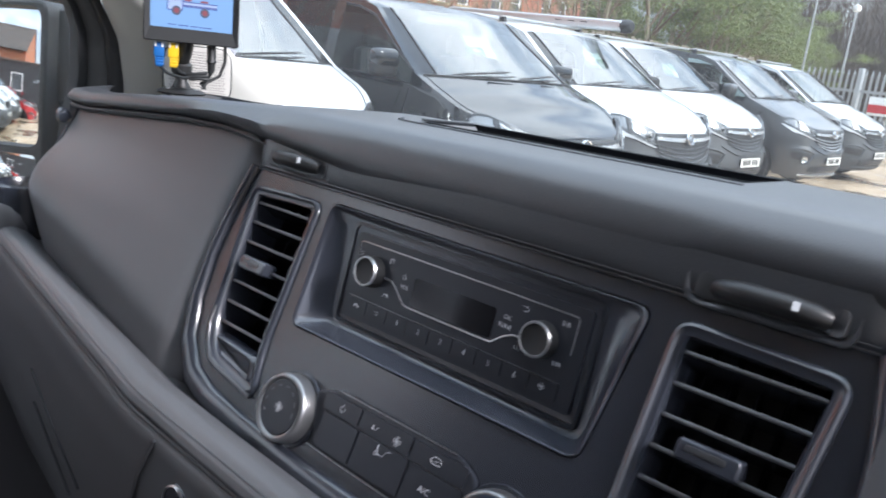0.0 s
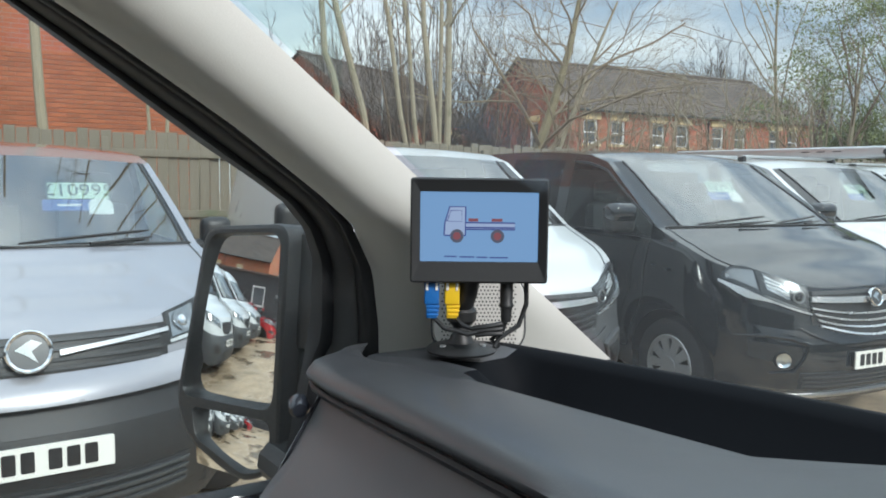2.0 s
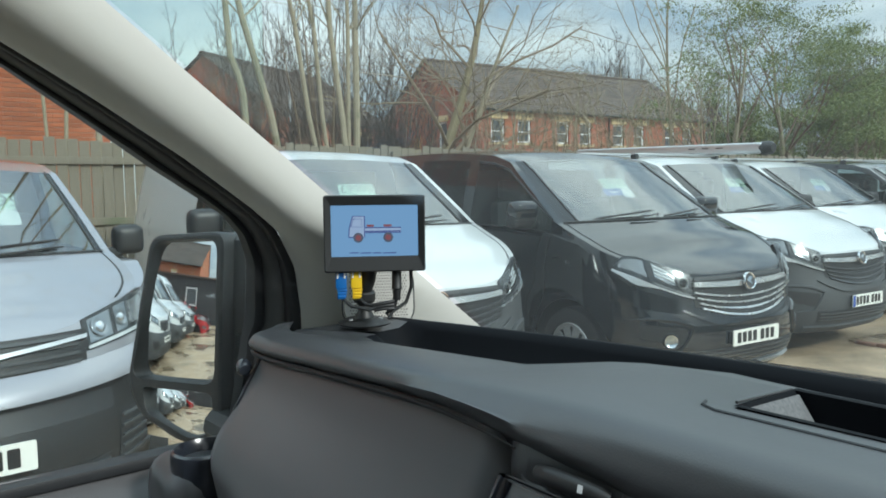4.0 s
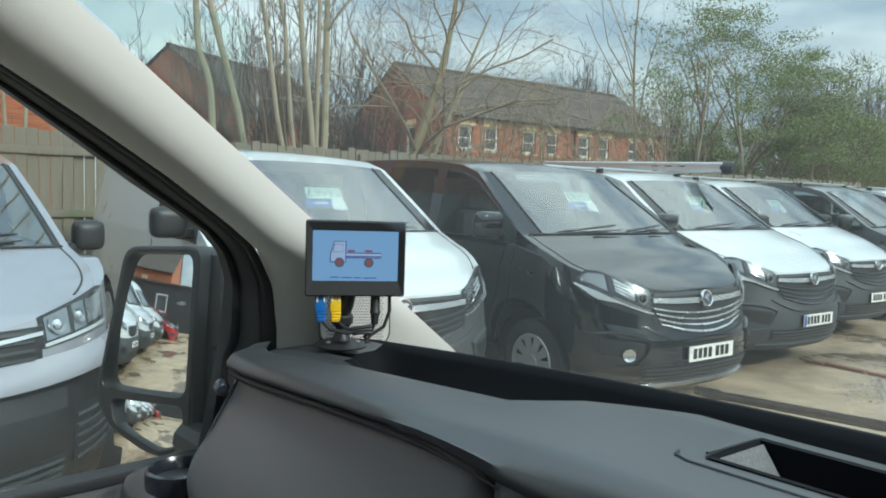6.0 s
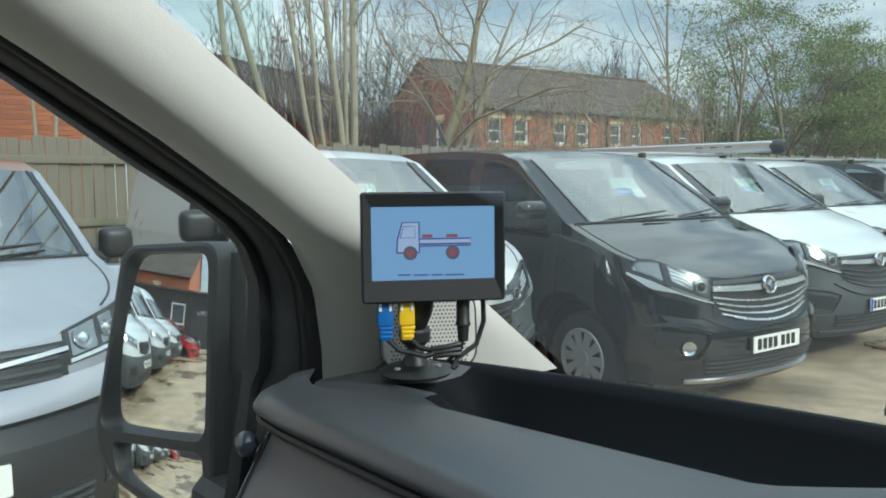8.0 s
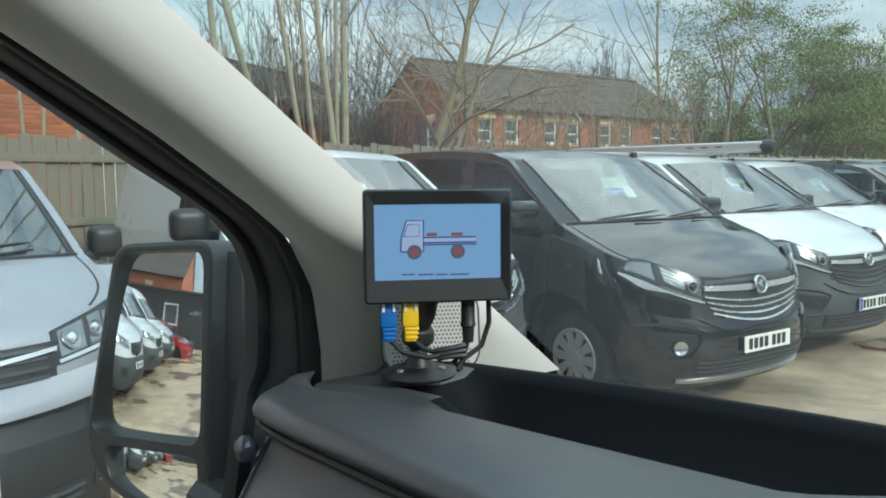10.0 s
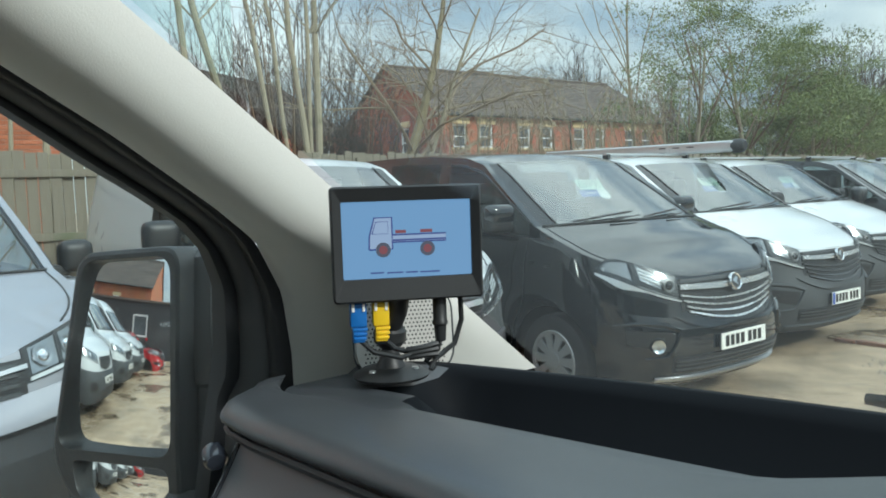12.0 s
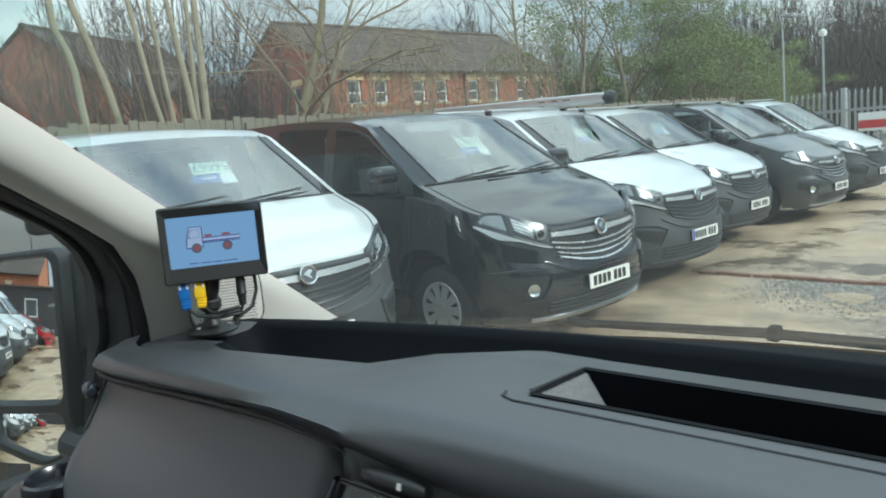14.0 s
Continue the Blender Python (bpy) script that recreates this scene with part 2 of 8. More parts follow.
M = {
    "ground": ground_material(),
    "gravel": by_piece(surface("gravel", (0.34, 0.31, 0.27), 0.9, vary=0.3, scale=9, bump=0.6, bscale=45), (0.3, 0.3, 0.3), (1.35, 1.35, 1.35)),
    "red_kerb": surface("worn_red_edging", (0.24, 0.125, 0.085), 0.8, vary=0.4, scale=6, bump=0.5, bscale=40),
    "black_paint": surface("black_van_paint", (0.008, 0.011, 0.014), 0.09, rvary=0.04, vary=0.25, scale=2, coat=0.5, spec=0.5, dirt=(0.02, 0.021, 0.022), dirt_scale=0.9, dirt_at=0.74),
    "white_paint": surface("white_van_paint", (0.56, 0.58, 0.59), 0.3, vary=0.04, scale=2, coat=0.8, dirt=(0.47, 0.47, 0.45), dirt_scale=1.1, dirt_at=0.68),
    "grey_paint": surface("dark_grey_van_paint", (0.05, 0.054, 0.058), 0.3, metal=0.35, vary=0.2, scale=2, coat=1.0),
    "silver_paint": surface("silver_blue_van_paint", (0.312, 0.315, 0.345), 0.3, metal=0.35, vary=0.08, scale=2, coat=1.0, dirt=(0.318, 0.318, 0.338), dirt_scale=0.8, dirt_at=0.66),
    "red_paint": surface("red_car_paint", (0.42, 0.02, 0.025), 0.25, vary=0.1, coat=1.0),
    "black_gloss": surface("black_glass_border", (0.012, 0.013, 0.014), 0.08, vary=0.1, rvary=0.03),
    "bumper": surface("textured_grey_bumper_plastic", (0.052, 0.056, 0.060), 0.6, vary=0.2, scale=4, bump=0.2, bscale=300),
    "black_plastic": surface("black_plastic", (0.017, 0.018, 0.019), 0.45, vary=0.2, bump=0.1, bscale=400),
    "dark_inside": surface("dark_cloth_interior", (0.03, 0.032, 0.035), 0.9, vary=0.3, scale=6),
    # tone of the unseen cab back, set by the light it throws on the dash
    "cab_back": surface("back_wall_bounce_grey", (0.13, 0.13, 0.13), 0.85, vary=0.1, scale=5, bump=0.2, bscale=300),
    "inside_grey": surface("grey_bulkhead", (0.07, 0.071, 0.073), 0.8, vary=0.15),
    "chrome": surface("chrome", (0.78, 0.79, 0.80), 0.12, metal=1.0, vary=0.05, rvary=0.05),
    "satin_dark": surface("dark_satin_trim", (0.10, 0.103, 0.108), 0.32, metal=0.6, vary=0.08),
    "satin_mid": surface("satin_grey_trim", (0.30, 0.305, 0.31), 0.33, metal=0.9, vary=0.08),
    "satin_bright": surface("bright_plated_trim", (0.72, 0.73, 0.74), 0.28, metal=0.85, vary=0.06),
    "lamp_outer": surface("clear_lamp_outer_panel", (0.34, 0.345, 0.35), 0.25, metal=0.7, vary=0.3, scale=14),
    "lamp_house": surface("smoky_lamp_housing", (0.045, 0.048, 0.052), 0.3, metal=0.3, vary=0.2, scale=12),
    "lamp_white": surface("white_light_strip", (0.52, 0.54, 0.55), 0.3, vary=0.05),
    # smooth black plastic, its colour lowered further for the shade inside recesses
    "tray_black": surface("black_recess_plastic_with_shade", (0.005, 0.006, 0.008), 0.6, spec=0.08, vary=0.15, scale=6, bump=0.15, bscale=900, rvary=0.05),
    "satin": surface("satin_silver", (0.55, 0.56, 0.57), 0.35, metal=1.0, vary=0.08),
    "tyre": surface("tyre_rubber", (0.02, 0.02, 0.021), 0.85, vary=0.3, scale=8, bump=0.3, bscale=120),
    "rim": surface("silver_wheel_trim", (0.42, 0.43, 0.44), 0.4, metal=0.5, vary=0.15, scale=6),
    "plate_white": surface("number_plate_white", (0.78, 0.78, 0.74), 0.35, vary=0.05),
    "ink": surface("black_ink", (0.012, 0.012, 0.013), 0.5, vary=0.1),
    "blue_ink": surface("blue_ink", (0.02, 0.07, 0.35), 0.5, vary=0.1),
    "red_ink": surface("red_ink", (0.5, 0.03, 0.04), 0.5, vary=0.1),
    "card_green": surface("pale_green_card", (0.62, 0.80, 0.66), 0.6, vary=0.04),
    "card_white": surface("white_card", (0.8, 0.82, 0.82), 0.6, vary=0.04),
    "card_blue": surface("blue_card", (0.05, 0.12, 0.42), 0.5, vary=0.1),
    "side_glass": glass_material("van_side_window_glass", (0.72, 0.80, 0.79), 1.45, 0.04, most=0.25),
    "van_glass": glass_material("van_window_glass", (0.62, 0.72, 0.70), 3.0, 0.05),
    "lens": glass_material("clear_lamp_lens", (0.93, 0.95, 0.96), 1.4),
    "lamp_inside": surface("lamp_reflector", (0.34, 0.355, 0.37), 0.2, metal=0.9, vary=0.3, scale=14),
    "fence": surface("weathered_fence_timber", (0.19, 0.165, 0.125), 0.85, vary=0.35, scale=2.5, bump=0.6, bscale=25, stretch=(6, 6, 0.6), dirt=(0.11, 0.125, 0.07), dirt_scale=0.8, dirt_at=0.6),
    "brick_near": brick_material("orange_brick", (0.42, 0.135, 0.06), (0.34, 0.10, 0.045), (0.30, 0.21, 0.16)),
    "brick_piece": brick_piece_material(),
    "brick_far": brick_material("red_brick", (0.36, 0.115, 0.065), (0.28, 0.085, 0.05), (0.30, 0.22, 0.17)),
    "slate": by_piece(surface("roof_tiles", (0.10, 0.080, 0.068), 0.8, vary=0.3, scale=3, bump=0.3, bscale=30), (0.7, 0.7, 0.72), (1.2, 1.18, 1.15)),
    "stone_lintel": surface("cream_stone", (0.60, 0.47, 0.27), 0.8, vary=0.12),
    "upvc": surface("white_window_frame", (0.78, 0.79, 0.79), 0.4, vary=0.03),
    "room_dark": surface("dark_room_glass", (0.09, 0.10, 0.11), 0.08, vary=0.3, scale=1.2),
    "office": surface("dark_grey_cladding", (0.035, 0.036, 0.04), 0.6, vary=0.15, stretch=(4, 4, 0.3)),
    "bark_pale": surface("pale_bark", (0.29, 0.25, 0.175), 0.9, vary=0.3, scale=5, bump=0.5, bscale=40, stretch=(1, 1, 0.4), dirt=(0.16, 0.15, 0.09), dirt_scale=3, dirt_at=0.6),
    "bark": surface("brown_bark", (0.17, 0.125, 0.085), 0.9, vary=0.35, scale=4, bump=0.5, bscale=40),
    "bark_olive": surface("olive_lichened_bark", (0.20, 0.165, 0.095), 0.9, vary=0.35, scale=4, bump=0.5, bscale=40),
    "twig": surface("brown_twigs", (0.26, 0.205, 0.14), 0.9, vary=0.3),
    "twig_far": surface("grey_twigs", (0.095, 0.078, 0.066), 0.9, vary=0.3),
    "leaf": by_piece(surface("green_leaf", (0.130, 0.165, 0.062), 0.55, vary=0.4, scale=1.5, bscale=8), (0.65, 0.7, 0.75), (1.6, 1.5, 1.1)),
    "steel": surface("galvanised_steel", (0.42, 0.44, 0.45), 0.5, metal=0.7, vary=0.15, scale=5),
    "alu": surface("brushed_aluminium", (0.62, 0.64, 0.65), 0.35, metal=0.9, vary=0.08, scale=6),
    # the cab
    "dash": surface("grained_black_dash_plastic", (0.050, 0.054, 0.060), 0.38, spec=0.85, vary=0.14, scale=6, bump=0.28, bscale=900, rvary=0.05),
    # airbag-cover grain in a darker tone: shade under the roll put into colour
    "dash_low": surface("grained_dash_shaded_below_seam", (0.062, 0.063, 0.067), 0.55, vary=0.1, scale=5, bump=0.25, bscale=1000, rvary=0.05),
    "dash_soft": surface("grained_dark_grey_airbag_cover", (0.098, 0.099, 0.104), 0.44, vary=0.08, scale=5, bump=0.25, bscale=1100, rvary=0.05),
    "gloss": surface("satin_black_fascia", (0.020, 0.024, 0.033), 0.25, vary=0.1, scale=10, rvary=0.05, spec=1.0),
    "gloss_soft": surface("satin_black_moulding", (0.034, 0.039, 0.051), 0.21, vary=0.1, scale=10, rvary=0.05, spec=1.0),
    "rubber": surface("speckled_rubber_mat", (0.13, 0.135, 0.14), 0.8, vary=0.75, scale=420, bump=0.6, bscale=700),
    "radio": surface("radio_black", (0.022, 0.025, 0.032), 0.30, vary=0.1),
    "display": surface("dark_display_glass", (0.007, 0.007, 0.009), 0.08, vary=0.1),
    "mark": surface("white_print", (0.50, 0.52, 0.55), 0.5, vary=0.03),
    "mark_dim": surface("grey_print", (0.10, 0.105, 0.115), 0.5, vary=0.03),
    "trim": surface("warm_grey_pillar_fabric", (0.64, 0.645, 0.60), 0.85, vary=0.05, scale=4, bump=0.3, bscale=700),
    "grille_trim": surface("perforated_warm_grey_plate", (0.50, 0.485, 0.45), 0.8, vary=0.06, scale=4),
    "headliner": surface("light_grey_headliner", (0.62, 0.61, 0.58), 0.9, vary=0.05),
    "frame_grey": surface("grey_moulded_frame_trim", (0.085, 0.088, 0.09), 0.55, vary=0.1, bump=0.15, bscale=700),
    "wiper_rubber": surface("matt_black_wiper_rubber", (0.010, 0.011, 0.012), 0.75, vary=0.2, spec=0.15),
    "seal": surface("black_rubber_seal", (0.026, 0.028, 0.031), 0.5, vary=0.2),
    "screen_glass": glass_material("windscreen_glass", (0.918, 0.968, 0.955), 1.18, 0.018, most=0.30),
    "mirror": surface("mirror_glass", (0.86, 0.88, 0.88), 0.02, metal=1.0, vary=0.01, rvary=0.005),
    "cable_blue": surface("blue_plug_boot", (0.01, 0.13, 0.42), 0.45, vary=0.1),
    "cable_yellow": surface("yellow_plug_boot", (0.80, 0.52, 0.01), 0.45, vary=0.1),
    "screen": glowing("lit_screen", (0.22, 0.42, 0.70), 0.62),
    "screen_ink": glowing("screen_blue_line", (0.05, 0.08, 0.30), 0.6),
    "screen_pale": glowing("screen_pale_fill", (0.40, 0.52, 0.74), 0.62),
    "screen_dark": glowing("screen_dark_grey", (0.10, 0.11, 0.16), 0.6),
    "screen_red": glowing("screen_red_line", (0.28, 0.08, 0.10), 0.6),
    "led": glowing("small_marker", (0.8, 0.85, 0.85), 0.4),
}

# ---- building helpers ----
def part(name, bm, material, parent=None, label="", smooth=35, m=None):
    """One bmesh as one mesh object, under a thing or a part."""
    me = bpy.data.meshes.new(name)
    bmesh.ops.recalc_face_normals(bm, faces=bm.faces[:])
    bm.to_mesh(me)
    bm.free()
    me.materials.append(M[material] if isinstance(material, str) else material)
    if smooth:
        me.shade_smooth()
        me.set_sharp_from_angle(angle=radians(smooth))
    ob = new(name, me)
    ob.parent = parent
    if m is not None:
        ob.matrix_basis = m
    if label:
        tagged(ob, label)
    return ob


def empty(name, m, label, category, group="", kind=""):
    ob = new(name)
    ob.empty_display_size = 0.1
    ob.matrix_basis = m
    return tagged(ob, label, category, group, kind)


def box(bm, c, s, bevel=0.0, m=None, seg=2):
    b = bmesh.new()
    bmesh.ops.create_cube(b, size=1.0)
    bmesh.ops.scale(b, vec=s, verts=b.verts)
    if bevel:
        bmesh.ops.bevel(b, geom=b.edges[:], offset=min(bevel, 0.45 * min(s)), segments=seg, affect="EDGES", profile=0.6)
    bmesh.ops.translate(b, vec=c, verts=b.verts)
    if m is not None:
        bmesh.ops.transform(b, matrix=m, verts=b.verts)
    join(bm, b)
    return bm


def join(bm, b):
    at = {}
    for v in b.verts:
        at[v] = bm.verts.new(v.co)
    for f in b.faces:
        try:
            bm.faces.new([at[v] for v in f.verts])
        except ValueError:
            pass
    b.free()


def sheet(bm, f, us, vs, keep=None):
    """A grid of faces through f(u, v)."""
    g = [[bm.verts.new(f(u, v)) for v in vs] for u in us]
    for i in range(len(us) - 1):
        for j in range(len(vs) - 1):
            if keep is None or keep(i, j):
                bm.faces.new((g[i][j], g[i + 1][j], g[i + 1][j + 1], g[i][j + 1]))
    return g


def tube(bm, pts, r, seg=8, caps=True):
    """A round bar along points; r is one radius or one for each point."""
    pts = [Vector(p) for p in pts]
    rs = r if hasattr(r, "__len__") else [r] * len(pts)
    rings, side = [], None
    for i, p in enumerate(pts):
        d = (pts[min(i + 1, len(pts) - 1)] - pts[max(i - 1, 0)]).normalized()
        if side is None:
            side = d.orthogonal().normalized()
        side = (side - d * side.dot(d)).normalized()
        up = d.cross(side)
        rings.append([bm.verts.new(p + rs[i] * (math.cos(2 * math.pi * k / seg) * side + math.sin(2 * math.pi * k / seg) * up)) for k in range(seg)])
    for a, b in zip(rings, rings[1:]):
        for k in range(seg):
            bm.faces.new((a[k], a[(k + 1) % seg], b[(k + 1) % seg], b[k]))
    if caps:
        bm.faces.new(rings[0][::-1])
        bm.faces.new(rings[-1])
    return bm


def lathe(bm, profile, seg=24, m=None):
    """Turns (radius, height) pairs about z; a profile that does not end on the axis makes a ring."""
    b, rings = bmesh.new(), []
    for r, h in profile:
        if r < 1e-6:
            rings.append([b.verts.new((0, 0, h))] * seg)
        else:
            rings.append([b.verts.new((r * math.cos(2 * math.pi * k / seg), r * math.sin(2 * math.pi * k / seg), h)) for k in range(seg)])
    for lo, hi in zip(rings, rings[1:]):
        for k in range(seg):
            j = (k + 1) % seg
            ring = []
            for v in (lo[k], lo[j], hi[j], hi[k]):
                if v not in ring:
                    ring.append(v)
            if len(ring) > 2:
                b.faces.new(ring)
    if rings[0][0] is not rings[0][1] and rings[-1][0] is not rings[-1][1]:
        for k in range(seg):
            b.faces.new((rings[-1][k], rings[-1][(k + 1) % seg], rings[0][(k + 1) % seg], rings[0][k]))
    if m is not None:
        bmesh.ops.transform(b, matrix=m, verts=b.verts)
    join(bm, b)
    return bm


def prism(bm, poly, depth, m=None):
    """A flat outline in x, y raised along z from 0 to depth."""
    m = m or Matrix()
    lo = [bm.verts.new(m @ Vector((x, y, 0))) for x, y in poly]
    hi = [bm.verts.new(m @ Vector((x, y, depth))) for x, y in poly]
    bm.faces.new(lo[::-1])
    bm.faces.new(hi)
    for k in range(len(poly)):
        j = (k + 1) % len(poly)
        bm.faces.new((lo[k], lo[j], hi[j], hi[k]))
    return bm


def rounded(w, h, r, n=4):
    """The outline of a rectangle with round corners about the origin."""
    out = []
    for cx, cy, a0 in ((w / 2 - r, h / 2 - r, 0), (-w / 2 + r, h / 2 - r, 90), (-w / 2 + r, -h / 2 + r, 180), (w / 2 - r, -h / 2 + r, 270)):
        for k in range(n + 1):
            a = radians(a0 + 90 * k / n)
            out.append((cx + r * math.cos(a), cy + r * math.sin(a)))
    return out


def lettering(name, text, size, material, parent, m, depth=0.0006, label=""):
    cu = bpy.data.curves.new(name, "FONT")
    cu.body, cu.size, cu.align_x, cu.align_y, cu.extrude = text, size, "CENTER", "CENTER", depth
    tmp = bpy.data.objects.new(name, cu)
    scene.collection.objects.link(tmp)
    me = bpy.data.meshes.new_from_object(tmp.evaluated_get(bpy.context.evaluated_depsgraph_get()))
    bpy.data.objects.remove(tmp)
    me.materials.clear()
    me.materials.append(M[material])
    ob = new(name, me)
    ob.parent = parent
    ob.matrix_basis = m
    if label:
        tagged(ob, label)
    return ob


def basis(o, x, y, z):
    """A pose from an origin and three axes."""
    m = Matrix.Identity(4)
    for k, a in enumerate((x, y, z)):
        m.col[k] = (*Vector(a).normalized(), 0)
    m.col[3] = (*o, 1)
    return m


def lerp(x, xs, ys):
    return float(np.interp(x, xs, ys))


def wall_panel(bm, width, height, thick, holes, m=None):
    """A wall in x (0 to width) and z (0 to height), thick along +y, with real rectangular openings (x0, z0, x1, z1). Carries uv in metres."""
    xs = sorted({0, width, *(v for h in holes for v in (h[0], h[2]))})
    zs = sorted({0, height, *(v for h in holes for v in (h[1], h[3]))})
    m = m or Matrix()
    uv = bm.loops.layers.uv.verify()

    def full(i, j):
        if not (0 <= i < len(xs) - 1 and 0 <= j < len(zs) - 1):
            return False
        cx, cz = (xs[i] + xs[i + 1]) / 2, (zs[j] + zs[j + 1]) / 2
        return not any(h[0] < cx < h[2] and h[1] < cz < h[3] for h in holes)

    def quad(ps, uvs):
        f = bm.faces.new([bm.verts.new(m @ Vector(p)) for p in ps])
        for lo, t in zip(f.loops, uvs):
            lo[uv].uv = t

    for i in range(len(xs) - 1):
        for j in range(len(zs) - 1):
            if not full(i, j):
                continue
            a, b, c, d = xs[i], xs[i + 1], zs[j], zs[j + 1]
            quad(((a, 0, c), (b, 0, c), (b, 0, d), (a, 0, d)), ((a, c), (b, c), (b, d), (a, d)))
            quad(((a, thick, c), (a, thick, d), (b, thick, d), (b, thick, c)), ((a, c), (a, d), (b, d), (b, c)))
            for ok, x in ((full(i - 1, j), a), (full(i + 1, j), b)):
                if not ok:
                    quad(((x, 0, c), (x, 0, d), (x, thick, d), (x, thick, c)), ((0, c), (0, d), (thick, d), (thick, c)))
            for ok, z in ((full(i, j - 1), c), (full(i, j + 1), d)):
                if not ok:
                    quad(((a, 0, z), (b, 0, z), (b, thick, z), (a, thick, z)), ((a, 0), (b, 0), (b, thick), (a, thick)))
    return bm

# ---- parked vans: nose at the origin, x runs back along the van, z up ----
WHEEL_X, WHEEL_R, AXLE = 0.88, 0.335, 3.10
LATER = dict(top=((0, .08, .2, .5, .8, 1.03, 1.75, 2.0, 2.5, 3.0, 4.0, 4.9, 5.0), (.935, .975, 1.02, 1.11, 1.205, 1.296, 1.79, 1.86, 1.905, 1.93, 1.94, 1.92, 1.9)), half=0.978, corner=0.72, blunt=3.0)
NEWER = dict(top=((0, .12, .5, .8, 1.03, 1.75, 2.0, 2.5, 3.0, 4.0, 4.9, 5.0), (.985, 1.03, 1.12, 1.19, 1.262, 1.69, 1.75, 1.80, 1.83, 1.86, 1.85, 1.83)), half=0.96, corner=0.95, blunt=2.3, tuck=0.10, glass_rim=(.10, .13, .12, .10, .08), painted=0.085)
TALL = dict(top=((0, .15, .5, .8, .95, 1.85, 2.2, 2.8, 4.0, 4.9, 5.0), (1.0, 1.06, 1.16, 1.25, 1.30, 2.0, 2.2, 2.28, 2.3, 2.28, 2.25)), half=1.0, corner=0.62, blunt=3.4)


class Shape:
    def __init__(self, top, half, corner, blunt, tuck=0.0, glass_rim=(.20, .30, .23, .16, .12), painted=0.17):
        self.top, self.half, self.corner, self.blunt = top, half, corner, blunt
        self.tuck, self.glass_rim, self.painted = tuck, glass_rim, painted

    def plan_x(self, y):
        q = min(abs(y) / self.half, 0.99999)
        return self.corner * (1 - (1 - q ** self.blunt) ** 0.4545)

    def plan_y(self, x):
        if x >= self.corner:
            return self.half * lerp(x, (0, 4.2, 5.0), (1, 1, 0.96))
        return self.half * (1 - (1 - x / self.corner) ** 2.2) ** (1 / self.blunt)

    def nose(self, z):
        return lerp(z, (0.2, 0.3, 0.42, 0.6, 0.7, 0.92, 1.0, 1.1), (0.12, 0.04, 0.0, 0.0, 0.05, 0.09, 0.14, 0.2))

    def wide(self, z):
        return lerp(z, (0.2, 0.45, 0.8, 1.2), (0.945, 0.985, 1.0, 0.985))

    def skin(self, x0, y0, z):
        fr = max(0.0, 1 - x0 / self.corner)
        return Vector((x0 + fr * self.nose(z), y0 * self.wide(z), z))

    def front(self, y, z, off=0.0):
        """A point of the front at the width y and height z, moved out by off."""
        def at(yy, zz):
            return self.skin(self.plan_x(yy), yy, zz)
        p = at(y, z)
        if off:
            n = (at(y + 0.01, z) - at(y - 0.01, z)).cross(at(y, z + 0.01) - at(y, z - 0.01)).normalized()
            if n.x > 0:
                n = -n
            p = p + n * off
        return p

    def crest(self, x):
        return lerp(x, *self.top)


def patch(bm, sh, y0, y1, low, high, off, nu=10, nv=3, under=0.012):
    """A raised piece that follows the front: width y0 to y1, heights low(s) to high(s); off may change with the height."""
    us, vs = [k / nu for k in range(nu + 1)], [k / nv for k in range(nv + 1)]

    def f(u, v, o):
        return sh.front(y0 + (y1 - y0) * u, low(u) + (high(u) - low(u)) * v, o)
    out = off if callable(off) else lambda v: off
    g = sheet(bm, lambda u, v: f(u, v, out(v)), us, vs)
    rim = [(i, 0) for i in range(nu + 1)] + [(nu, j) for j in range(1, nv + 1)] + [(i, nv) for i in range(nu - 1, -1, -1)] + [(0, j) for j in range(nv - 1, 0, -1)]
    back = [bm.verts.new(f(us[i], vs[j], out(vs[j]) - under)) for i, j in rim]
    for k in range(len(rim)):
        a, b = rim[k], rim[(k + 1) % len(rim)]
        bm.faces.new((g[a[0]][a[1]], g[b[0]][b[1]], back[(k + 1) % len(rim)], back[k]))
    return bm


def van_wheel(van, x, side, spokes=10):
    y = side * 0.86
    m = basis((x, y, WHEEL_R), (1, 0, 0), (0, 0, side), (0, side, 0)) if side > 0 else basis((x, y, WHEEL_R), (1, 0, 0), (0, 0, 1), (0, -1, 0))
    w = part("wheel", lathe(bmesh.new(), [(0.2, -0.09), (0.30, -0.09), (0.325, -0.07), (0.335, -0.03), (0.335, 0.05), (0.325, 0.085), (0.29, 0.10), (0.225, 0.095), (0.21, 0.06)], 36), "tyre", van, "black rubber tyre and wheel", m=m)
    bm = lathe(bmesh.new(), [(0.0, 0.03), (0.19, 0.03), (0.21, 0.06), (0.222, 0.092), (0.214, 0.097), (0.2, 0.075), (0.0, 0.075)], 36)
    part("rim", bm, "black_plastic", w)
    bm = bmesh.new()
    for k in range(spokes):
        a = 2 * math.pi * k / spokes
        prism(bm, [(0.05, -0.022), (0.195, -0.036), (0.195, 0.036), (0.05, 0.022)], 0.014, pose(0, 0, 0.076) @ pose(0, 0, 0, 0, 0, math.degrees(a)))
    lathe(bm, [(0.0, 0.076), (0.065, 0.076), (0.06, 0.098), (0.0, 0.1)], 20)
    lathe(bm, [(0.19, 0.07), (0.222, 0.09), (0.215, 0.1), (0.192, 0.094)], 36)
    part("wheel_trim", bm, "rim", w, "silver spoked wheel trim")


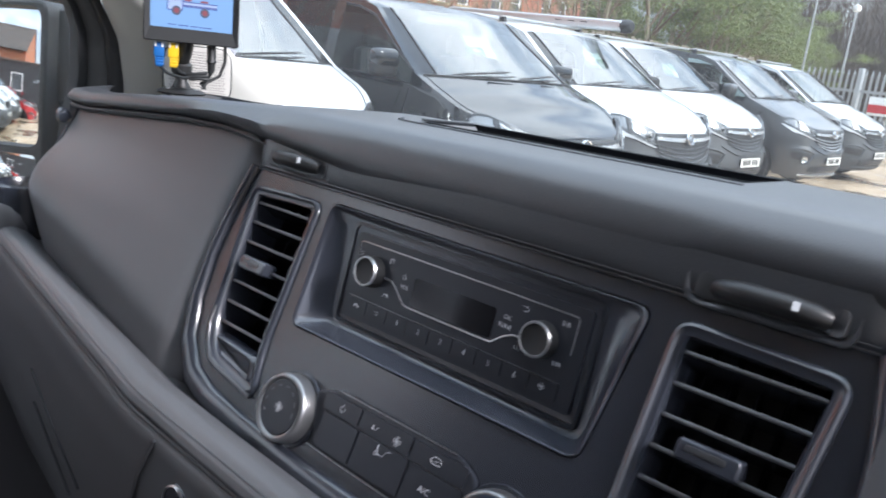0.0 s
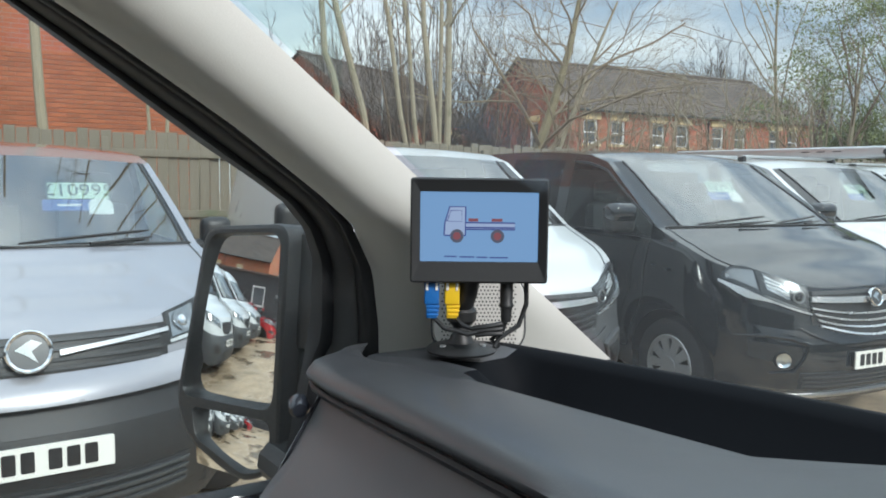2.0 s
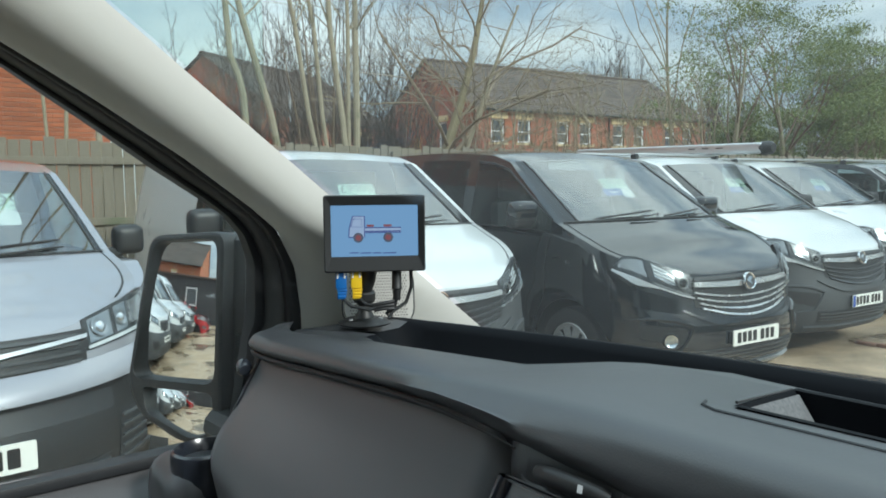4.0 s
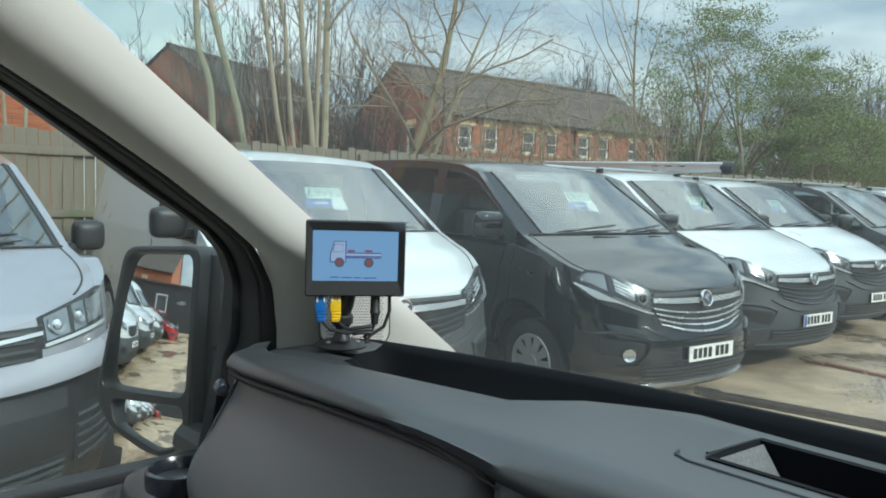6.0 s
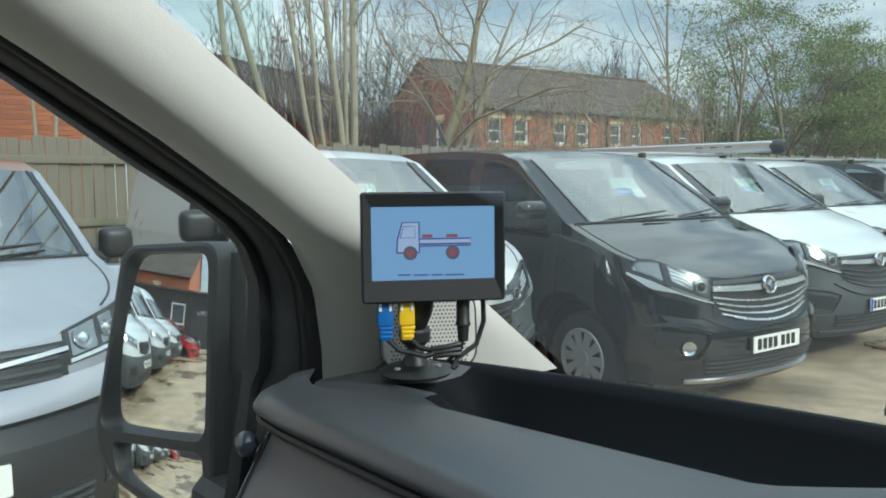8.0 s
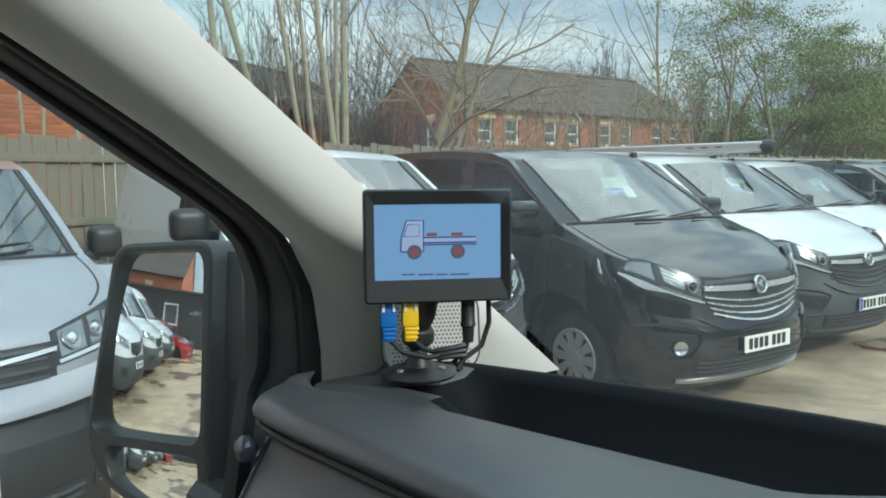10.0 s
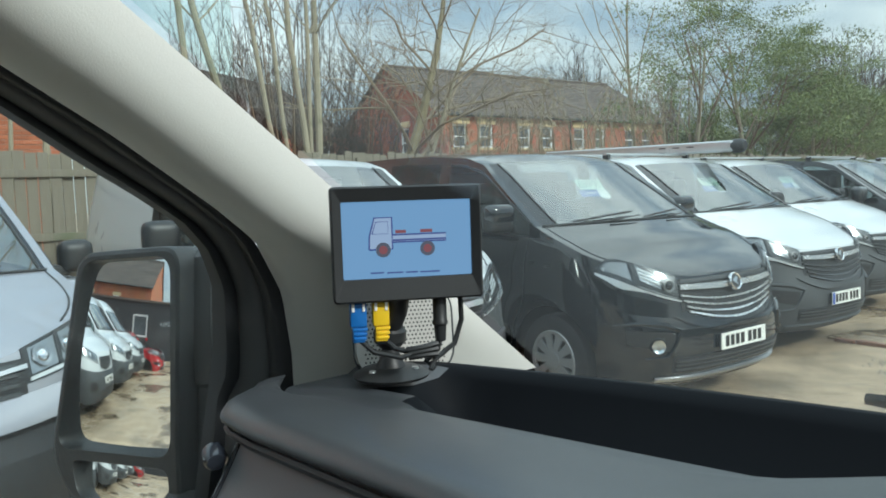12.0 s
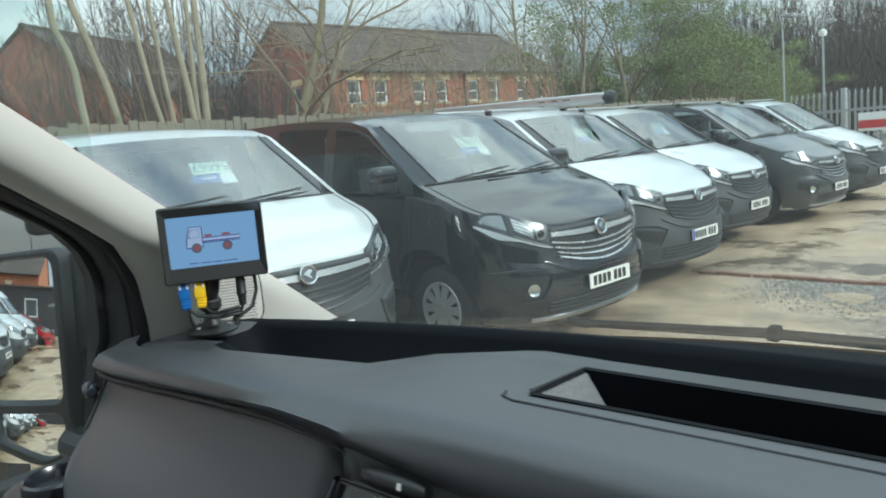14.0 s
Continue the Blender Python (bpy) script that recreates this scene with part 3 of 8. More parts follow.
def make_van(label, paint, at, yaw=0.0, shape=LATER, lower="bumper", style="later", rear_glass=False, group="vans parked in a row", eu=False, fog=True, wheels=True, mirrors=(1, -1)):
    sh = Shape(**shape)
    van = empty("van", pose(at[0], at[1], at[2] if len(at) > 2 else 0, 0, 0, 180 + yaw), label, "van", group)
    # columns: from the middle of the nose round the corner and back along the side
    ys = [sh.half * k for k in (0, .1, .2, .3, .4, .48, .56, .63, .7, .76, .81, .86, .9)]
    cols = [(sh.plan_x(y), y) for y in ys]
    r = 0.40
    xs = [.42, .477, .49, .535, .6, .66, .74, .81, .88, .95, 1.03, 1.09, 1.16, 1.22, 1.262, 1.285, 1.36, 1.45, 1.6, 1.75, 1.9, 2.0, 2.08, 2.2, 2.35, 2.6, 2.9, 3.2, 3.5, 3.57, 3.6, 3.67, 3.79, 3.98, 4.17, 4.29, 4.36, 4.39, 4.6, 4.75, 4.9]
    cols += [(x, sh.plan_y(x)) for x in xs if x > cols[-1][0] + 0.02]
    cols += [(4.97, sh.half * 0.93), (5.0, sh.half * 0.8), (5.0, 0.0)]
    low_f = (0, .1, .22, .35, .5, .62, .74, .87, 1.0)
    up_f = (.07, .5, .9, 1.0)
    nl, nu_ = len(low_f), len(up_f)

    def column(x0, y0):
        crest = sh.crest(x0)
        belt = min(crest - 0.004, 1.215)
        base = 0.21 if x0 < 0.3 else 0.25
        for cx in (WHEEL_X, WHEEL_X + AXLE):
            if abs(x0 - cx) < r - 0.005:
                base = max(base, WHEEL_R + math.sqrt(r * r - (x0 - cx) ** 2))
        pts = [sh.skin(x0, y0, base + (belt - base) * f) for f in low_f]
        for f in up_f:
            z = belt + (crest - belt) * f
            p = sh.skin(x0, y0, z)
            p.y *= (1 - 0.165 * (max(0, z - 1.2) / 0.7) ** 1.3) * (1 - sh.tuck * lerp(z, (1.02, 1.25), (0, 1)))
            pts.append(p)
        edge = pts[-1]
        bow = lerp(x0, (.3, .7, 1.03, 1.75, 2.3), (0, .10, .20, .07, 0))
        lift = lerp(x0, (0, .15, .5, 1.03, 1.75, 2.2, 5.0), (.012, .03, .045, .014, .03, .035, .035))
        rim = lerp(x0, (.9, 1.03, 1.3, 1.75, 2.0), sh.glass_rim)     # how far in the clear glass begins
        for g in (.05, min(sh.painted, rim - 0.012), rim, .45, .63, .82, 1.0):
            e = 1 - (1 - g) ** 2
            pts.append(Vector((edge.x - bow * e, edge.y * (1 - g), edge.z + lift * e)))
        return pts
    grid = [column(*c) for c in cols]
    names = ("body", "bonnet", "front_bumper", "screen_border", "windscreen", "front_side_window", "rear_side_window")
    made = {(n, s): bmesh.new() for n in names for s in (1, -1)}
    both = {"body", "bonnet", "front_bumper", "windscreen"}
    for side in (1, -1):
        for i in range(len(cols) - 1):
            xa, xb = cols[i][0], cols[i + 1][0]
            xm = (xa + xb) / 2
            for j in range(len(grid[0]) - 1):
                q = [grid[i][j], grid[i + 1][j], grid[i + 1][j + 1], grid[i][j + 1]]
                n = "body"
                if j >= nl + nu_ - 1:
                    if xm < 1.03:
                        n = "bonnet"
                    elif xm < 1.75 and j == nl + nu_:
                        n = "screen_border"
                    elif xm < 1.75 and j > nl + nu_:
                        n = "windscreen"
                elif j >= nl and j < nl + nu_ - 2 and 1.09 < xm < 2.2:
                    n = "front_side_window"
                elif j >= nl and j < nl + nu_ - 2 and 2.35 < xm < 3.2 and rear_glass:
                    n = "rear_side_window"
                elif j < (7 if lower == "bumper" and style == "later" else 6 if style == "newer" else 5) and xm < 0.535:
                    n = "front_bumper"
                bm = made[n, 1 if n in both else side]
                vs = [bm.verts.new((p.x, p.y * side, p.z)) for p in q]
                try:
                    bm.faces.new(vs if side > 0 else vs[::-1])
                except ValueError:
                    pass
    look_of = {"body": paint, "bonnet": paint, "front_bumper": lower, "screen_border": "black_gloss", "windscreen": "van_glass", "front_side_window": "side_glass", "rear_side_window": "side_glass"}
    for (n, s), bm in made.items():
        bmesh.ops.remove_doubles(bm, verts=bm.verts, dist=0.0008)
        bmesh.ops.dissolve_degenerate(bm, dist=0.0008, edges=bm.edges)
        if not bm.faces:
            bm.free()
            continue
        ob = part(n, bm, look_of[n], van, {"windscreen": "raked windscreen glass", "front_bumper": "moulded front bumper"}.get(n, ""), smooth=50)
        if look_of[n] in ("van_glass", "side_glass"):
            ob.visible_shadow = False
    # dark body under the sills, cab inside
    bm = bmesh.new()
    box(bm, (2.5, 0, 0.52), (4.5, 1.36, 0.5), 0.04)
    part("chassis", bm, "black_plastic", van)
    bm = bmesh.new()
    box(bm, (1.28, 0, 1.08), (0.5, 1.6, 0.22), 0.08)
    part("dashboard", bm, "dark_inside", van)
    bm = bmesh.new()
    box(bm, (2.45, 0, 1.25), (0.03, 1.6, 1.0), 0.01)
    part("bulkhead", bm, "inside_grey", van)
    for y in (-0.5, 0.1, 0.52):
        bm = bmesh.new()
        box(bm, (2.15, y, 1.15), (0.14, 0.42, 0.62), 0.06, m=None)
        box(bm, (2.17, y, 1.56), (0.09, 0.24, 0.18), 0.04)
        part("seat", bm, "dark_inside", van)
    # outline trims: bonnet gap and screen surround
    bm = bmesh.new()
    k = next(i for i, c in enumerate(cols) if c[0] > 1.02)
    for s in (1, -1):
        tube(bm, [Vector((p.x - 0.004, p.y * s, p.z + 0.004)) for p in grid[k][nl + nu_:]], 0.008, 5)
    part("scuttle_seal", bm, "black_plastic", van)
    for s in (1, -1):
        bm = bmesh.new()
        run = [g[nl + nu_ + 1] for c, g in zip(cols, grid) if 1.02 <= c[0] <= 1.76]
        tube(bm, [Vector((p.x - 0.003, p.y * s, p.z + 0.002)) for p in run], 0.007, 5)
        part("screen_seal", bm, "black_plastic", van)
        run = [g[nl + nu_] for c, g in zip(cols, grid) if 0.30 <= c[0] <= 1.04]
        bm = tube(bmesh.new(), [Vector((p.x, p.y * s * 0.985, p.z + 0.001)) for p in run], 0.0055, 5)
        part("bonnet_gap", bm, "seal", van)
        run = [g[nl] for c, g in zip(cols, grid) if 1.09 <= c[0] <= 2.2]
        bm = tube(bmesh.new(), [Vector((p.x, p.y * s, p.z)) for p in run], 0.008, 5)
        part("window_seal", bm, "seal", van)
        run = [g[nl + 2] for c, g in zip(cols, grid) if 1.09 <= c[0] <= 2.2]
        bm = tube(bmesh.new(), [Vector((p.x, p.y * s, p.z)) for p in run], 0.010, 5)
        part("window_seal", bm, "seal", van)
    foot = sorted([(p.y * s, p.x, p.z) for p in grid[k][nl + nu_:] for s in (1, -1)])
    fy, fx, fz = zip(*foot)
    for y0, y1 in ((0.66, 0.05), (-0.02, -0.60)):
        line = [y0 + (y1 - y0) * q / 8 for q in range(9)]
        bm = tube(bmesh.new(), [Vector((lerp(y, fy, fx) + 0.012 + 0.006 * q, y, lerp(y, fy, fz) + 0.018 + 0.006 * q)) for q, y in enumerate(line)], [0.006] + [0.009] * 7 + [0.005], 5)
        wi = part("wiper", bm, "black_plastic", van)
        bm = tube(bmesh.new(), [Vector((lerp(y, fy, fx) - 0.025 + 0.004 * q, y, lerp(y, fy, fz) + 0.012 + 0.006 * q)) for q, y in enumerate(line[4:])], [0.010, 0.008, 0.007, 0.006, 0.005], 5)
        part("wiper_arm", bm, "black_plastic", wi)
    # front
    deco = van_front_later if style == "later" else van_front_newer if style == "newer" else van_front_tall
    deco(van, sh, paint, lower, eu, fog)
    # mirrors
    for s in mirrors:
        bm = bmesh.new()
        if style == "newer":
            box(bm, (1.30, s * 1.02, 1.305), (0.13, 0.165, 0.17), 0.06, seg=4)
            box(bm, (1.31, s * 0.92, 1.235), (0.09, 0.14, 0.06), 0.025, seg=3)
        else:
            box(bm, (1.29, s * 1.09, 1.355), (0.15, 0.23, 0.21), 0.075, seg=4)
            box(bm, (1.31, s * 0.98, 1.275), (0.09, 0.14, 0.07), 0.03, seg=3)
        mi = part("door_mirror", bm, "black_plastic", van, "black plastic door mirror")
        bm = bmesh.new()
        box(bm, (1.363, s * (1.02 if style == "newer" else 1.09), 1.305 if style == "newer" else 1.36), (0.008, 0.11, 0.11), 0.003)
        part("mirror_glass", bm, "mirror", mi)
        if style == "later" and lower != "bumper":
            bm = bmesh.new()
            box(bm, (1.276, s * 1.09, 1.395), (0.15, 0.236, 0.15), 0.07, seg=4)
            part("mirror_cap", bm, paint, mi)
    # side: repeater, door gaps, handle, rubbing strip
    for s in (1, -1):
        bm = bmesh.new()
        p = sh.skin(0.90, sh.plan_y(0.90), 1.014)
        box(bm, (p.x, s * (p.y + 0.002), p.z), (0.055, 0.016, 0.022), 0.006)
        part("side_repeater", bm, "lens", van)
        for line in (((1.33, 0.40), (1.28, 0.56), (1.19, 0.70), (1.15, 0.80), (1.15, 1.0), (1.10, 1.19)), ((2.26, 0.36), (2.26, 0.7), (2.26, 1.0), (2.24, 1.19)), ((2.26, 0.36), (1.8, 0.35), (1.33, 0.40))):
            bm = tube(bmesh.new(), [Vector((x, s * (sh.plan_y(x) * sh.wide(z) + 0.0005), z)) for x, z in line], 0.005, 4)
            part("door_gap", bm, "seal", van)
        bm = bmesh.new()
        box(bm, (2.0, s * (sh.half + 0.012), 1.02), (0.17, 0.03, 0.035), 0.012)
        part("door_handle", bm, "black_plastic", van)
    if wheels:
        for x in (WHEEL_X, WHEEL_X + AXLE):
            for s in (1, -1):
                van_wheel(van, x, s)
    return van


def number_plate(van, sh, z0, z1, eu):
    """A flat plate; its characters are plain bars."""
    m = basis((sh.front(0, (z0 + z1) / 2).x - 0.022, 0, (z0 + z1) / 2), (0, -1, 0), (0, 0, 1), (-1, 0, 0))
    pl = part("number_plate", prism(bmesh.new(), rounded(0.52, z1 - z0, 0.008), 0.008), "plate_white", van, "white number plate", m=m)
    bm = bmesh.new()
    box(bm, (0, 0, -0.012), (0.5, 0.09, 0.024))
    part("plate_bracket", bm, "black_plastic", pl)
    for k in range(7):
        x = -0.197 + 0.0585 * k + (0.028 if k > 3 else 0)
        part("bar", prism(bmesh.new(), rounded(0.044, 0.075, 0.006, 2), 0.001, pose(x + 0.012 * eu, 0, 0.008)), "ink", pl)
    if eu:
        part("band", prism(bmesh.new(), rounded(0.04, z1 - z0 - 0.006, 0.004, 2), 0.001, pose(-0.238, 0, 0.008)), "blue_ink", pl)


def badge(van, sh, z, r, off):
    p = sh.front(0, z, off)
    m = basis(p, (0, -1, 0), (0.25, 0, 0.97), (-0.97, 0, 0.25))
    bm = bmesh.new()
    ring = [(r * 0.8, -0.01), (r, -0.01), (r, 0.006), (r * 0.93, 0.012), (r * 0.82, 0.006)]
    lathe(bm, ring, 32)
    part("badge_ring", bm, "chrome", van, m=m)
    bm = lathe(bmesh.new(), [(0, -0.012), (r * 0.85, -0.012), (r * 0.85, 0.0), (0, 0.002)], 32)
    part("badge_disc", bm, "satin_dark", van, m=m)
    bm = prism(bmesh.new(), [(-r * .6, r * .1), (r * .1, r * .55), (r * .55, r * .35), (r * .1, 0.0), (r * .35, -r * .55), (-r * .1, -r * .2)], 0.006, pose(0, 0, 0.001))
    part("badge_mark", bm, "chrome", van, m=m)


def headlamp(van, sh, s, y0, y1, low, high):
    """A clear lamp: black bowl, silvered panels that follow its outline, a light strip and two round bowls."""
    a, b = (s * y0, s * y1)
    h = part("headlamp", patch(bmesh.new(), sh, a, b, low, high, 0.002, 12, 4, 0.02), "black_plastic", van, "clear headlamp with silvered bowls")

    def piece(name, f0, f1, v0, v1, off, mat, nu=8):
        g = lambda u: f0 + (f1 - f0) * u
        part(name, patch(bmesh.new(), sh, a + (b - a) * f0, a + (b - a) * f1, lambda u: low(g(u)) + (high(g(u)) - low(g(u))) * v0, lambda u: low(g(u)) + (high(g(u)) - low(g(u))) * v1, off, nu, 2, 0.005), mat, h)
    piece("reflector", 0.07, 0.64, 0.20, 0.90, 0.006, "lamp_inside")
    piece("indicator", 0.68, 0.95, 0.26, 0.86, 0.006, "lamp_outer")
    piece("light_strip", 0.04, 0.96, 0.05, 0.14, 0.010, "lamp_white", 12)
    piece("divider", 0.40, 0.44, 0.16, 0.92, 0.011, "black_plastic", 2)
    for f, r_ in ((.22, 0.044), (.53, 0.036)):
        z = low(f) + (high(f) - low(f)) * 0.55
        p = sh.front(a + (b - a) * f, z, 0.008)
        d = (sh.front(a + (b - a) * f, z, 0.05) - p).normalized()
        m = Matrix.Translation(p) @ d.to_track_quat("Z", "Y").to_matrix().to_4x4()
        bowl = part("bulb_bowl", lathe(bmesh.new(), [(0.0, 0), (r_, 0), (r_ * 1.04, 0.006), (r_ * 0.9, 0.007), (r_ * 0.6, 0.002), (0, 0.001)], 20), "lamp_inside", h, m=m)
        part("bulb_lens", lathe(bmesh.new(), [(0, 0.001), (r_ * 0.62, 0.001), (r_ * 0.5, 0.010), (r_ * 0.25, 0.014), (0, 0.015)], 18), "chrome", bowl)
    le = part("lens", patch(bmesh.new(), sh, a, b, low, high, 0.022, 14, 4, 0.006), "lens", h)
    le.visible_shadow = False


def headlamp_later(van, sh, s, y0, y1, low, high):
    """A smoky lamp: dark housing, a faceted bright reflector, a round lens nearer the grille and a clear outer corner."""
    a, b = (s * y0, s * y1)
    h = part("headlamp", patch(bmesh.new(), sh, a, b, low, high, 0.002, 12, 4, 0.02), "lamp_house", van, "smoky headlamp with a bright faceted reflector")

    def piece(name, f0, f1, v0, v1, off, mat, nu=6):
        g = lambda u: f0 + (f1 - f0) * u
        def at(v):
            return lambda u: low(g(u)) + (high(g(u)) - low(g(u))) * (v[0] + (v[1] - v[0]) * u)
        return part(name, patch(bmesh.new(), sh, a + (b - a) * f0, a + (b - a) * f1, at(v0), at(v1), off, nu, 2, 0.005), mat, h)
    piece("reflector", 0.30, 0.58, (0.26, 0.34), (0.62, 0.92), 0.006, "lamp_inside")
    for k in range(3):
        piece("reflector_rib", 0.31 + 0.03 * k, 0.57, (0.40 + 0.15 * k, 0.46 + 0.15 * k), (0.46 + 0.15 * k, 0.54 + 0.15 * k), 0.011, "lamp_white", 4)
    piece("divider", 0.60, 0.655, (0.10, 0.10), (0.97, 0.97), 0.012, "lamp_house", 2)
    piece("indicator", 0.68, 0.96, (0.22, 0.30), (0.90, 0.80), 0.006, "lamp_outer")
    piece("light_strip", 0.05, 0.62, (0.05, 0.05), (0.10, 0.12), 0.010, "satin_mid", 10)
    piece("inner_panel", 0.03, 0.26, (0.18, 0.22), (0.88, 0.90), 0.005, "satin_dark")
    z = low(.17) + (high(.17) - low(.17)) * 0.50
    p = sh.front(a + (b - a) * .17, z, 0.008)
    d = (sh.front(a + (b - a) * .17, z, 0.05) - p).normalized()
    m = Matrix.Translation(p) @ d.to_track_quat("Z", "Y").to_matrix().to_4x4()
    bowl = part("bulb_bowl", lathe(bmesh.new(), [(0.0, 0), (0.040, 0), (0.042, 0.006), (0.036, 0.007), (0.030, 0.002), (0, 0.001)], 20), "satin_mid", h, m=m)
    part("bulb_lens", lathe(bmesh.new(), [(0, 0.001), (0.030, 0.001), (0.024, 0.009), (0.012, 0.013), (0, 0.014)], 18), "black_gloss", bowl)
    le = part("lens", patch(bmesh.new(), sh, a, b, low, high, 0.022, 14, 4, 0.006), "lens", h)
    le.visible_shadow = False


def van_front_later(van, sh, paint, lower, eu, fog):
    sag = lambda u: 0.075 * (1 - (2 * u - 1) ** 2)
    part("grille", patch(bmesh.new(), sh, -0.515, 0.515, lambda u: 0.715 - sag(u), lambda u: 0.925, 0.004, 16, 3), "black_plastic", van, "black grille with curved bars")
    bar_look = "satin_bright" if lower == "black_paint" else "satin_dark" if lower == "bumper" else "satin"
    for k in range(4):
        z = 0.706 + 0.037 * k
        part("grille_bar", patch(bmesh.new(), sh, -0.51 + 0.016 * (3 - k), 0.51 - 0.016 * (3 - k), lambda u: z - sag(u) * (1 - k / 9), lambda u: z + 0.012 - sag(u) * (1 - k / 9), 0.020, 18, 1, 0.018), bar_look, van)
    part("grille_top_bar", patch(bmesh.new(), sh, -0.515, 0.515, lambda u: 0.862 - 0.02 * sag(u) / .075, lambda u: 0.895 - 0.012 * sag(u) / .075, 0.028, 20, 2, 0.026), "satin_bright", van, "silver bar across the grille")
    part("grille_mesh", patch(bmesh.new(), sh, -0.50, 0.50, lambda u: 0.903, lambda u: 0.925, 0.012, 20, 1, 0.01), "bumper", van)
    badge(van, sh, 0.871, 0.062, 0.045)
    low = lambda u: 0.790 + 0.095 * u + 0.105 * u * u
    high = lambda u: lerp(u, (0, 0.25, 0.5, 0.75, 0.9, 1.0), (0.950, 0.990, 1.035, 1.078, 1.085, 1.020))
    for s in (1, -1):
        headlamp_later(van, sh, s, 0.517, 0.925, low, high)
        part("lamp_brow", patch(bmesh.new(), sh, s * 0.517, s * 0.93, lambda u: low(u) - lerp(u, (0, .5, .62, .82, 1), (.008, .010, .022, .052, .012)), lambda u: low(u) + 0.002, 0.020, 14, 1, 0.016), "satin_bright", van, "bright strip under the headlamp")
        # moulded hollow round the fog lamp
        edge = [(0.90, 0.640), (0.78, 0.655), (0.66, 0.640), (0.57, 0.600), (0.60, 0.520), (0.66, 0.430), (0.78, 0.415)]
        bm = tube(bmesh.new(), [sh.front(s * y, z, 0.004) for y, z in edge], [0.006, 0.016, 0.020, 0.018, 0.016, 0.014, 0.006], 8)
        part("fog_surround", bm, lower, van)
        part("fog_hollow", patch(bmesh.new(), sh, s * 0.61, s * 0.86, lambda u: 0.455 + 0.06 * u, lambda u: 0.585 + 0.03 * u, 0.003, 8, 2, 0.01), "black_plastic", van)
        if fog:
            p = sh.front(s * 0.715, 0.505, 0.006)
            d = (sh.front(s * 0.715, 0.505, 0.05) - p).normalized()
            m = Matrix.Translation(p) @ d.to_track_quat("Z", "Y").to_matrix().to_4x4()
            fo = part("fog_lamp", lathe(bmesh.new(), [(0.0, 0.0), (0.058, 0.0), (0.056, 0.010), (0.046, 0.005), (0.0, 0.004)], 24), "black_plastic", van, m=m)
            part("fog_bowl", lathe(bmesh.new(), [(0.0, 0.004), (0.024, 0.007), (0.041, 0.017), (0.045, 0.019), (0.043, 0.013), (0.0, 0.002)], 20), "chrome", fo)
            part("fog_lens", lathe(bmesh.new(), [(0.0, 0.023), (0.032, 0.020), (0.043, 0.016), (0.043, 0.014), (0, 0.014)], 20), "lens", fo)
    part("lower_intake", patch(bmesh.new(), sh, -0.62, 0.62, lambda u: 0.315, lambda u: 0.420, 0.003, 14, 2), "seal", van)
    for k in range(3):
        z = 0.330 + 0.030 * k
        part("intake_slat", patch(bmesh.new(), sh, -0.6, 0.6, lambda u: z, lambda u: z + 0.010, 0.014, 14, 1, 0.012), "satin_dark", van)
    part("bumper_lip", patch(bmesh.new(), sh, -0.72, 0.72, lambda u: 0.262, lambda u: 0.282, 0.02, 20, 1, 0.02), "satin" if lower != "bumper" else "bumper", van)
    part("bumper_crease", patch(bmesh.new(), sh, -0.60, 0.60, lambda u: 0.598 - 0.3 * sag(u) + 0.10 * abs(2 * u - 1) ** 4, lambda u: 0.640 - 0.5 * sag(u) + 0.06 * abs(2 * u - 1) ** 4, 0.016, 24, 3, 0.016), lower, van)
    number_plate(van, sh, 0.438, 0.550, eu)


